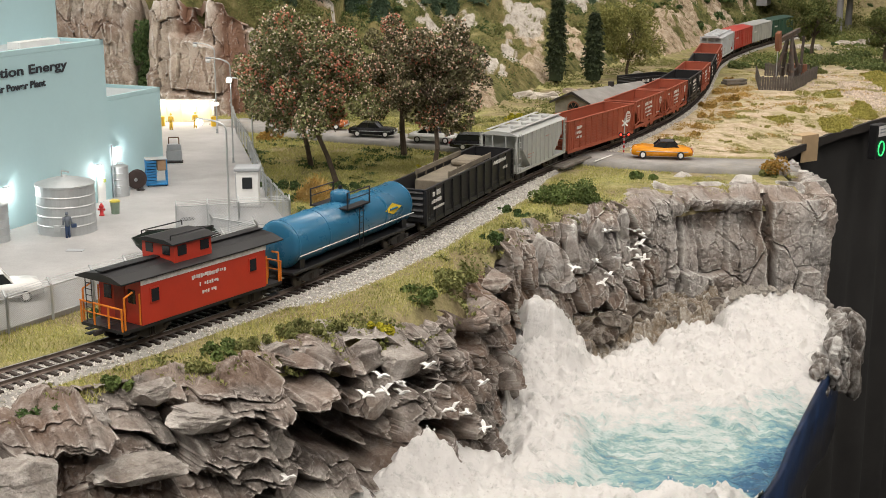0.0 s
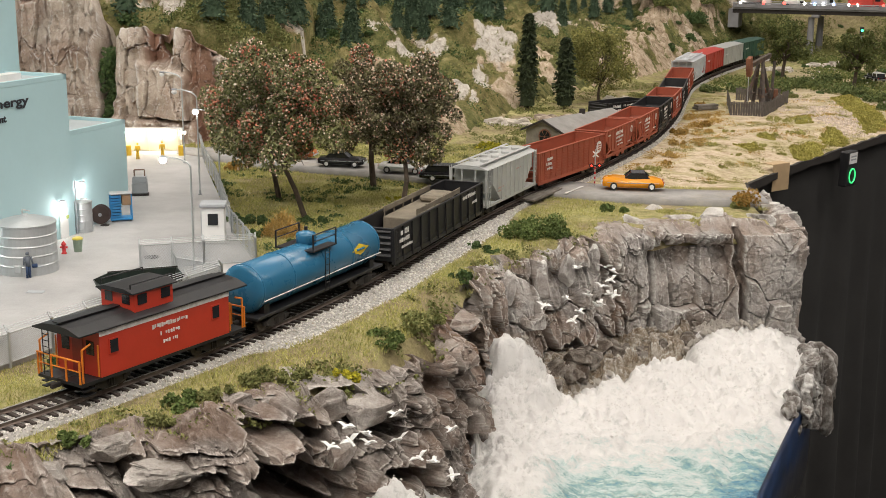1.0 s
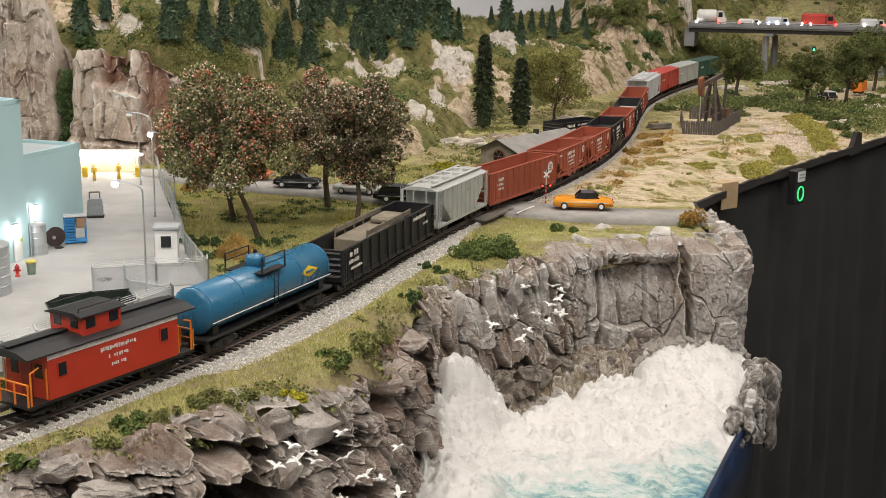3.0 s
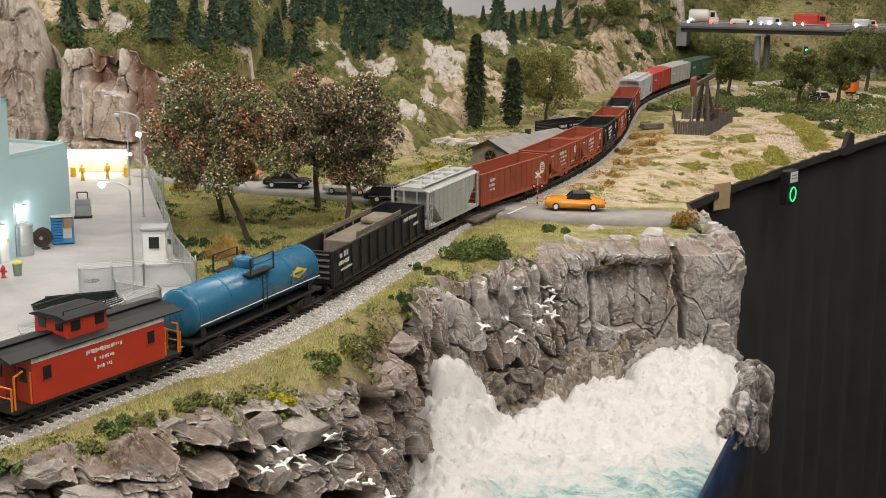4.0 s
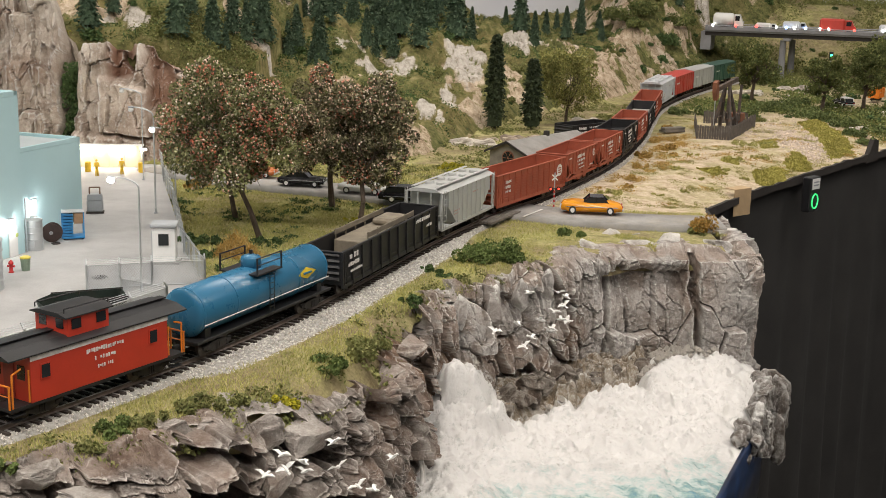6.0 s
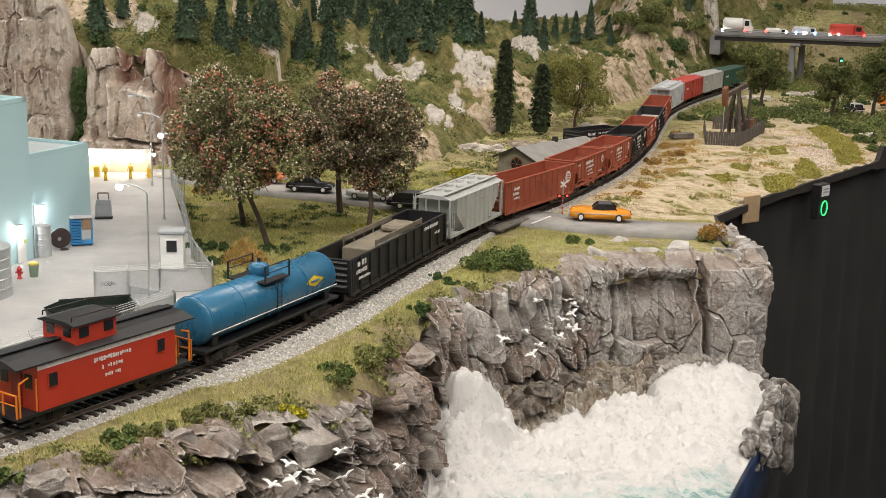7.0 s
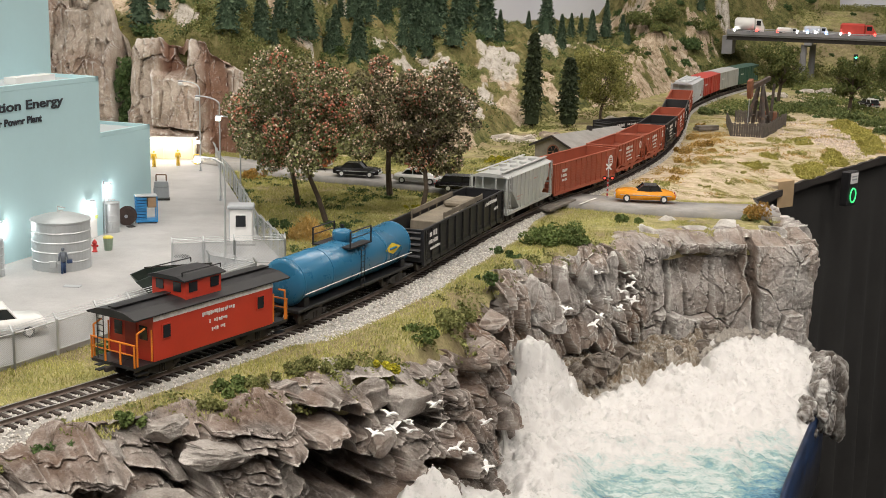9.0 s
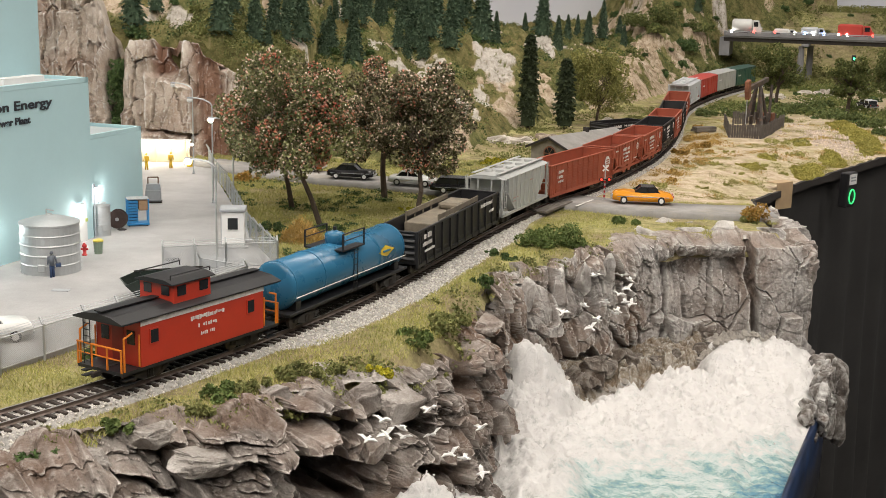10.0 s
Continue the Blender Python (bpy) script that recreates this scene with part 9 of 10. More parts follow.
    for i in range(24):
        k = (i + rng.random()) / 24
        u = int((0.16 + 0.46 * k) * 299)
        out = rng.uniform(0.004, 0.044 - 0.020 * k)
        q = p[u] + np.array([t[u, 1], -t[u, 0]]) * out
        a = rng.uniform(0.011, 0.020)
        slab_rock(q[0], q[1], WATER_Z + 0.008 - 0.28 * out + rng.uniform(-0.003, 0.003), a, a * 0.8, a * 0.5, 900 + i, M_WET, lab, rng.random() * 360, rng.normal() * 16, rng.normal() * 16, 0, "rock", 4)
    n = 900
    u = rng.uniform(0.12, 0.66, n)
    k = np.clip((u * 299).astype(int), 0, 298)
    o = rng.uniform(0.002, 0.058, n) * (1 - 0.4 * u)
    q = p[k] + np.stack([t[k, 1], -t[k, 0]], 1) * o[:, None]
    z = np.maximum(water_z(q[:, 0], q[:, 1])[0], WATER_Z - 0.008 - 0.20 * o) + rng.uniform(-0.001, 0.004, n)
    octa = np.array([(1, 0, 0), (-1, 0, 0), (0, 1, 0), (0, -1, 0), (0, 0, 1), (0, 0, -1)], float)
    V = octa[None] * rng.uniform(0.0014, 0.0048, (n, 1, 1)) * rng.uniform(0.5, 1.3, (n, 6, 1)) + np.column_stack([q, z])[:, None, :]
    F = np.array([(0, 2, 4), (2, 1, 4), (1, 3, 4), (3, 0, 4), (2, 0, 5), (1, 2, 5), (3, 1, 5), (0, 3, 5)])
    F = (F[None] + (np.arange(n) * 6)[:, None, None]).reshape(-1, 3)
    tagged(new("wet_stones", mesh_np("wet_stones", V.reshape(-1, 3), F, M_WET, True)), "small wet brown stones at the foot of the cliff", "stones", kind="stuff")
    # broken brown rubble between the foot and the foam
    gx, gy = np.meshgrid(np.arange(0.112, 0.272, 0.0011), np.arange(0.985, 1.165, 0.0011), indexing="ij")
    dd = -line_distance(gx, gy, CLIFF_RIGHT)
    wob = fbm(gx * 40, gy * 40, 0, 3, 111) - 0.5
    f1, f2, cid, ax, ay = worley(gx / 0.011 + wob, gy / 0.011 - wob, 113)
    h1, h2, hid, bx, by = worley(gx / 0.0046 + wob, gy / 0.0046, 115)
    tilt = (hash01(np.floor(cid * 9999), cid * 0) - 0.5)
    gz = WATER_Z - 0.002 + 0.010 * smooth(0.045, 0.0, dd) + 0.006 * smooth(0.18, 0.22, gx) - 0.016 * smooth(0.026, 0.050, dd + 0.020 * wob) + 0.0050 * (cid - 0.4) + 0.009 * ax * tilt + 0.007 * ay * (cid - 0.5) + 0.0022 * (hid - 0.5) + 0.0035 * bx * (hid - 0.5) - 0.004 * smooth(0.10, 0.0, f2 - f1) - 0.0015 * smooth(0.12, 0.0, h2 - h1)
    gz = gz - 0.03 * (1 - smooth(0.112, 0.124, gx) * smooth(0.272, 0.258, gx))
    fq = grid_faces(*gx.shape)
    near_foot = (dd.ravel() > -0.012) & (dd.ravel() < 0.062)
    fq = fq[near_foot[fq].all(1)]
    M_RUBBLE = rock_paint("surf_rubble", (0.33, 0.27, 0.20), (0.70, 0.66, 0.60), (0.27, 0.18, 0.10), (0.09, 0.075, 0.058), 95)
    tagged(new("rubble", mesh_np("rubble", np.column_stack([gx.ravel(), gy.ravel(), gz.ravel()]), fq, M_RUBBLE, True)), "broken brown-grey rubble at the cliff's foot in the surf", "rubble", kind="stuff")
    for i, (x, y, a) in enumerate(((0.214, 1.150, 0.022), (0.238, 1.185, 0.026), (0.262, 1.175, 0.024), (0.290, 1.190, 0.026), (0.236, 1.212, 0.018), (0.268, 1.215, 0.020), (0.335, 1.185, 0.022))):
        slab_rock(x, y, -0.010, a, a * 0.9, 0.012 - 0.002 * (i % 3), 880 + i, M_ROCK_R, "low broken grey rock between road and cliff", 30 * i, rng.normal() * 5, rng.normal() * 5)
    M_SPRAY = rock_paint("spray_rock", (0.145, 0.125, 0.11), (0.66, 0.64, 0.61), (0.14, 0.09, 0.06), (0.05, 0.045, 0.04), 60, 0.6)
    for i in range(52):
        k, lev = (i // 4) / 12, i % 4
        y = 0.938 + 0.144 * k + rng.normal() * 0.004
        out = rng.uniform(-0.002, 0.010) - 0.004 * (lev == 0)
        x = float(np.interp(y, [q[1] for q in CUT], [q[0] for q in CUT])) + 0.92 * out
        z = WATER_Z + 0.001 - 0.017 * lev * (0.35 + 0.65 * k) + rng.uniform(-0.004, 0.004)
        a = rng.uniform(0.007, 0.011)
        slab_rock(x, y - 0.39 * out, z, a, a * 1.3, a * rng.uniform(0.9, 1.4), 970 + i, M_SPRAY, "wet rock crusted with white spray", rng.uniform(-30, 30), rng.normal() * 10, rng.normal() * 10, 0, "rock", 4)
    for i, (x, y, z, a, b, c) in enumerate([(0.370, 1.060, -0.122, 0.014, 0.026, 0.028), (0.364, 1.030, -0.140, 0.010, 0.020, 0.030), (0.374, 1.085, -0.118, 0.013, 0.024, 0.026), (0.014, 0.742, -0.108, 0.010, 0.01, 0.008), (0.048, 0.812, -0.110, 0.010, 0.010, 0.008), (0.060, 0.835, -0.112, 0.009, 0.008, 0.007)]):
        slab_rock(x, y, z, a, b, c, 950 + i, M_SPRAY, "wet rock crusted with white spray", 20 * i, 0, 0, 0, "rock", 5)


cliff_slabs()


def crag(x, y, rx, ry, h, seed, material, label, turn=0.0):
    """A rocky outcrop: a huddle of broken blocks half sunk in the slope."""
    rng = np.random.default_rng(seed)
    ob = thing("rock_outcrop", pose(x, y, float(ground_z(x, y))), label, "rock", "outcrops of the scenery")
    c, sn = math.cos(radians(turn)), math.sin(radians(turn))
    for k in range(9):
        u, v = rng.uniform(-0.75, 0.75, 2)
        if k == 0:
            u = v = 0.0
        one = bmesh.new()
        bmesh.ops.create_icosphere(one, subdivisions=3, radius=1.0)
        P = block_shape(np.array([q.co for q in one.verts]), seed * 11 + k, 0)
        top = h * (1.0 - 0.55 * math.hypot(u, v)) * rng.uniform(0.75, 1.1)
        P = P * np.array((rx * rng.uniform(0.34, 0.55), ry * rng.uniform(0.30, 0.5), top * 0.80))
        P = P @ np.array(pose(0, 0, 0, rng.normal() * 12, rng.normal() * 12, rng.uniform(-40, 40)).to_3x3()).T
        X, Y = x + u * rx * c - v * ry * sn, y + u * rx * sn + v * ry * c
        P = P + np.array((X - x, Y - y, float(ground_z(X, Y)) - float(ground_z(x, y)) - top * 0.12))
        for q, p in zip(one.verts, P):
            q.co = p
        part("block", one, material, ob)
    return ob


CRAGS = [
    (0.120, 1.79, 0.060, 0.030, 0.018, M_ROCK_W, "pale layered rock behind the shed"), (0.165, 1.86, 0.050, 0.030, 0.016, M_ROCK_B, "tan layered rock behind the shed"), (0.295, 2.09, 0.040, 0.040, 0.014, M_ROCK_W, "pale rocks beside the track"),
    (0.812, 2.334, 0.0104, 0.00832, 0.00936, M_ROCK_W, "pale boulder among the hedge shrubs"),
    (0.765, 2.127, 0.0104, 0.00832, 0.00936, M_ROCK_W, "pale boulder among the hedge shrubs"),
    (0.807, 2.653, 0.0236, 0.01888, 0.01416, M_ROCK_W, "low pale rocks on the far bank"),
    (0.745, 2.595, 0.0173, 0.01384, 0.01038, M_ROCK_W, "low pale rocks on the far bank"),
    (0.694, 2.62, 0.0175, 0.014, 0.0105, M_ROCK_W, "low pale rocks on the far bank"),
    (0.829, 2.487, 0.0133, 0.01064, 0.00798, M_ROCK_W, "low pale rocks on the far bank"),
    (0.70, 2.45, 0.030, 0.025, 0.014, M_ROCK_W, "pale boulder on the far bank"), (0.78, 2.36, 0.028, 0.022, 0.014, M_ROCK_W, "pale boulder on the far bank"), (0.86, 2.30, 0.030, 0.025, 0.016, M_ROCK_W, "pale boulder on the far bank"),
    (0.66, 2.64, 0.050, 0.030, 0.016, M_ROCK_W, "pale rocks under the bridge"), (0.82, 2.74, 0.060, 0.035, 0.018, M_ROCK_W, "pale rocks under the bridge"), (0.94, 2.46, 0.035, 0.025, 0.014, M_ROCK_W, "pale boulder on the far bank"),
    (0.738, 2.085, 0.018, 0.014, 0.014, M_ROCK_W, "pale rock at the table's rim"), (0.707, 2.454, 0.034, 0.016, 0.009, M_ROCK_W, "low pale rocks on the far bank"), (0.924, 2.845, 0.060, 0.025, 0.014, M_ROCK_W, "low pale rocks on the far bank"),
]
for i, (x, y, a, b, c, mt, lab) in enumerate(CRAGS):
    crag(x, y, a, b, c, 300 + i, mt, lab, (i * 47) % 50 - 25)


# ---- surf crumbs and falling water ----
M_FOAM = paint("surf_white", (0.72, 0.70, 0.675), 0.6, 0, 0.06, 200, 1500, 0.3)


def surf():
    rng = np.random.default_rng(31)
    n = 15000
    x, y = rng.uniform(-0.06, 0.38, n), rng.uniform(0.62, 1.12, n)
    z, w = water_z(x, y)
    cut = np.array(CUT)
    ok = (w > 0.45 + 0.3 * rng.random(n)) & (x < np.interp(y, cut[:, 1], cut[:, 0]) - 0.004) & (line_distance(x, y, CLIFF_LEFT) < -0.004) & (fbm(x * 60, y * 60, 0, 3, 88) > 0.50)
    x, y, z = x[ok], y[ok], z[ok]
    n = len(x)
    P = np.column_stack([x, y, z + rng.uniform(-0.0004, 0.0022, n)])
    octa = np.array([(1, 0, 0), (-1, 0, 0), (0, 1, 0), (0, -1, 0), (0, 0, 1), (0, 0, -1)], float)
    V = octa[None] * rng.uniform(0.0003, 0.0009, (n, 1, 1)) * rng.uniform(0.4, 1.5, (n, 6, 1)) + P[:, None, :]
    F = np.array([(0, 2, 4), (2, 1, 4), (1, 3, 4), (3, 0, 4), (2, 0, 5), (1, 2, 5), (3, 1, 5), (0, 3, 5)])
    F = (F[None] + (np.arange(n) * 6)[:, None, None]).reshape(-1, 3)
    tagged(new("surf", mesh_np("surf", V.reshape(-1, 3), F, M_FOAM, False)), "crumbs of white surf on the water", "surf", kind="stuff")
    fall = thing("waterfall", None, "thin white trickles falling down the slate", "waterfall")
    for k, (a, b) in enumerate((((0.0640, 0.842, -0.076), (0.0672, 0.836, -0.116)), ((0.0560, 0.832, -0.080), (0.0590, 0.827, -0.116)), ((0.0656, 0.843, -0.082), (0.0690, 0.837, -0.116)))):
        pts = [np.array(a) + (np.array(b) - np.array(a)) * i / 10 + np.array((0.0005 * math.sin(i * 1.3 + k), 0, 0)) for i in range(11)]
        V = [p + np.array((math.cos(j * 0.785), math.sin(j * 0.785), 0)) * (0.0008 + 0.00008 * i) for i, p in enumerate(pts) for j in range(8)]
        F = [(i * 8 + j, i * 8 + (j + 1) % 8, i * 8 + 8 + (j + 1) % 8, i * 8 + 8 + j) for i in range(10) for j in range(8)]
        part_np("trickle", V, F, M_FOAM, fall, "", False)


surf()


# ---- gulls ----
def gull(m):
    ob = thing("gull", m, "tiny white model gull with spread wings", "bird model", "gulls by the cliffs")
    part("body", lathe(bmesh.new(), [(0.0001, -0.0038), (0.0007, -0.0030), (0.0011, -0.0008), (0.0010, 0.0012), (0.0008, 0.0022), (0.0006, 0.0030), (0.0001, 0.0038)], 10, "x"), M_GULL, ob, "", True)
    for s in (-1, 1):
        bm = bmesh.new()
        top = [(-0.0014, 0.0006 * s, 0.0004), (0.0012, 0.0006 * s, 0.0004), (0.0016, 0.0034 * s, 0.0022), (0.0002, 0.0068 * s, 0.0016), (-0.0012, 0.0036 * s, 0.0020)]
        a = [bm.verts.new(p) for p in top]
        b = [bm.verts.new((p[0], p[1], p[2] - 0.0003)) for p in top]
        bm.faces.new(a)
        bm.faces.new(b[::-1])
        for i in range(5):
            bm.faces.new((a[i], a[(i + 1) % 5], b[(i + 1) % 5], b[i]))
        part("wing", bm, M_GULL, ob)
    part("tail", new_box(-0.0050, -0.0034, -0.0008, 0.0008, -0.0002, 0.0002), M_GULL, ob)
    return ob


M_GULL = paint("gull_white", (0.80, 0.80, 0.78), 0.6, 0, 0.03, 200)
GULLS_SLATE = [(-0.009, 0.674, -0.022), (-0.007, 0.673, -0.03), (-0.017, 0.663, -0.03), (0.003, 0.682, -0.035), (0.017, 0.706, -0.026), (0.02, 0.704, -0.041), (0.031, 0.714, -0.057), (0.04, 0.725, -0.064), (0.051, 0.736, -0.078), (0.002, 0.683, -0.03), (0.05, 0.751, -0.053), (-0.055, 0.615, -0.061)]
GULLS_BLOCKS = [(0.119, 0.98, -0.036), (0.137, 0.992, -0.033), (0.149, 0.998, -0.046), (0.157, 1.008, -0.034), (0.165, 1.014, -0.045), (0.169, 1.02, -0.03), (0.177, 1.026, -0.026), (0.175, 1.022, -0.037), (0.181, 1.028, -0.04), (0.167, 1.012, -0.042), (0.147, 1.01, -0.012), (0.172, 1.03, -0.016), (0.143, 0.986, -0.05), (0.179, 1.032, -0.02)]
_first = None
_rng = random.Random(12)
for x, y, z in GULLS_SLATE + GULLS_BLOCKS:
    m = pose(x, y, z, _rng.uniform(-25, 25), _rng.uniform(-25, 15), _rng.uniform(0, 360))
    if _first is None:
        _first = gull(m)
    else:
        copy_thing(_first, m)


# ---- cars ----
def motor_car(x, y, z, turn, L, body, roof_mat, label, style="sedan"):
    """Side outline drawn across the width, with cabin, glass, wheels, bumpers and lamps."""
    ob = thing("car", pose(x, y, z, 0, 0, turn) @ Matrix.Diagonal((1, 1, 1.16 if style == "classic" else 1, 1)), label, "car", "cars on the road")
    k, w = L / 0.060, 0.0105 * (L / 0.060) ** 0.5
    low = [(-0.030, 0.0038), (-0.0305, 0.0075), (-0.029, 0.0098), (-0.018, 0.0106), (0.010, 0.0108), (0.024, 0.0102), (0.0295, 0.0090), (0.0305, 0.0070), (0.030, 0.0038), (0.0235, 0.0030), (-0.0235, 0.0030)]
    if style == "classic":
        low = [(-0.0300, 0.0036), (-0.0308, 0.0062), (-0.0285, 0.0088), (-0.022, 0.0103), (-0.012, 0.0108), (-0.002, 0.0102), (0.008, 0.0108), (0.020, 0.0112), (0.0275, 0.0102), (0.0305, 0.0078), (0.0302, 0.0036), (0.0235, 0.0028), (-0.0235, 0.0028)]
    elif style == "pickup":
        low = [(-0.030, 0.0046), (-0.0305, 0.0115), (-0.029, 0.0126), (0.010, 0.0128), (0.024, 0.0122), (0.0295, 0.0112), (0.0305, 0.0080), (0.030, 0.0044), (0.0235, 0.0036), (-0.0235, 0.0036)]
    bm = prism(bmesh.new(), [(a * k, b) for a, b in low], -w, w)
    es = [e for e in bm.edges if abs(e.verts[0].co.y - e.verts[1].co.y) < 1e-6]
    bmesh.ops.bevel(bm, geom=es, offset=0.0019 if style == "classic" else 0.0010, segments=3, affect="EDGES")
    part("body", bm, body, ob, "", True)
    if style == "limo":
        cab = [(-0.026, 0.0102), (-0.0225, 0.0165), (0.010, 0.0165), (0.0165, 0.0104)]
    elif style == "pickup":
        cab = [(-0.024, 0.0124), (-0.021, 0.0200), (0.006, 0.0200), (0.0120, 0.0126)]
    elif style == "classic":
        cab = [(-0.0165, 0.0102), (-0.0110, 0.0154), (0.0020, 0.0158), (0.0085, 0.0106)]
    else:
        cab = [(-0.020, 0.0102), (-0.0130, 0.0158), (0.004, 0.0160), (0.0110, 0.0105)]
    wi = w * 0.86
    part("cabin_glass", prism(bmesh.new(), [(a * k, b - 0.0003) for a, b in cab], -wi, wi), M_GLASS, ob, "dark car windows")
    (ax, az), (bx, bz), (cx, cz), (dx, dz) = [(a * k, b) for a, b in cab]
    part("roof", new_box(bx - 0.0006, cx + 0.0006, -wi - 0.0003, wi + 0.0003, bz - 0.0008, bz + 0.0005, 0.0005), roof_mat, ob)
    for s in (-1, 1):
        bm = bmesh.new()
        for p, q in (((ax, az), (bx, bz)), ((cx, cz), (dx, dz)), (((bx + cx) / 2, bz), ((bx + cx) / 2, 0.0104))):
            rod(bm, (p[0], s * wi, p[1]), (q[0], s * wi, q[1]), 0.0006, None, 5)
        part("pillar", bm, roof_mat, ob)
        part("side_trim", new_box(-0.026 * k, 0.026 * k, min(s * w, s * (w + 0.0003)), max(s * w, s * (w + 0.0003)), 0.0066, 0.0071), M_STEEL, ob, "chrome trim")
        for wx in (-0.0185, 0.0190):
            wh = part("wheel", rod(bmesh.new(), (wx * k, s * (w - 0.0022), 0.0037), (wx * k, s * (w + 0.0003), 0.0037), 0.0037, None, 20), M_BLACK, ob, "black tyre")
            part("hubcap", rod(bmesh.new(), (wx * k, s * (w + 0.0003), 0.0037), (wx * k, s * (w + 0.0006), 0.0037), 0.0022, None, 16), M_WHITE, wh, "pale hubcap")
        part("headlight", rod(bmesh.new(), (0.0300 * k, s * w * 0.72, 0.0078), (0.0309 * k, s * w * 0.72, 0.0078), 0.0012, None, 12), M_STEEL, ob)
        part("tail_light", new_box(-0.0309 * k, -0.0300 * k, s * w * 0.72 - 0.001, s * w * 0.72 + 0.001, 0.0068, 0.0086), paint_red, ob)
    for e in (-1, 1):
        part("bumper", new_box(e * 0.0310 * k - 0.0007, e * 0.0310 * k + 0.0007, -w * 0.95, w * 0.95, 0.0042, 0.0058, 0.0003), M_STEEL, ob, "chrome bumper")
    return ob


paint_red = paint("lamp_red", (0.45, 0.02, 0.02), 0.3)
M_CARORANGE = paint("car_orange", (0.75, 0.30, 0.015), 0.25, 0, 0.03, 60, 900, 0)
M_CARBLK = paint("car_gloss_black", (0.012, 0.012, 0.014), 0.2, 0, 0.1, 60, 900, 0)
M_CARWHT = paint("car_white", (0.72, 0.72, 0.70), 0.25, 0, 0.03, 60, 900, 0)
motor_car(0.2235, 1.287, 0.002, 176, 0.0615, M_CARORANGE, M_CARBLK, "orange vintage car with a black roof on the road", "classic")
motor_car(-0.089, 1.402, 0.002, -8, 0.052, M_CARBLK, M_CARBLK, "black sports car parked by the road")
motor_car(-0.018, 1.366, 0.002, -14, 0.052, M_CARWHT, M_CARWHT, "white car parked by the orchard")
motor_car(0.040, 1.322, 0.002, -6, 0.074, M_CARBLK, M_CARBLK, "long black limousine waiting at the crossing", "limo")
motor_car(-0.262, 0.735, 0.0, 30, 0.058, M_CARWHT, M_CARWHT, "white pickup parked in the yard", "pickup")
M_CARORNG2 = paint("car_rust", (0.50, 0.14, 0.03), 0.35)
motor_car(-0.150, 1.455, 0.002, -12, 0.050, M_CARORNG2, M_CARORNG2, "orange-red car half hidden by the fruit tree")


# ---- crossing signals ----
def crossing_signal(x, y, turn, label):
    ob = thing("crossing_signal", pose(x, y, 0.0, 0, 0, turn), label, "crossing signal", "signals of the level crossing")
    part("mast", rod(bmesh.new(), (0, 0, -0.002), (0, 0, 0.040), 0.0007, None, 8), M_STEEL, ob)
    for i in range(4):
        part("band", rod(bmesh.new(), (0, 0, 0.004 + i * 0.005), (0, 0, 0.0065 + i * 0.005), 0.0009, None, 8), paint_red, ob, "red band")
    for a in (45, -45):
        o = part("cross_arm", new_box(-0.0042, 0.0042, -0.0009, -0.0004, -0.0007, 0.0007), M_WHITE, ob)
        o.matrix_basis = pose(0, 0, 0.035, 0, a, 0)
    part("light_bar", new_box(-0.0052, 0.0052, -0.0008, 0.0004, 0.0225, 0.0237), M_BLACK, ob)
    for s in (-1, 1):
        d = part("light_disc", rod(bmesh.new(), (s * 0.0042, -0.0012, 0.0231), (s * 0.0042, -0.0004, 0.0231), 0.0024, None, 16), M_BLACK, ob)
        part("red_lens", rod(bmesh.new(), (s * 0.0042, -0.0017, 0.0231), (s * 0.0042, -0.0011, 0.0231), 0.0011, None, 12), M_REDGLOW, d, "lit red lens")
    part("foot", new_box(-0.002, 0.002, -0.002, 0.002, -0.002, 0.0015), M_CONCRETE, ob)


M_REDGLOW = glow("red_signal", (1.0, 0.05, 0.03), 2.5)
crossing_signal(0.186, 1.305, 10, "crossing signal with white cross and red lamps at the road")
crossing_signal(0.072, 1.290, 190, "crossing signal seen from behind by the limousine")


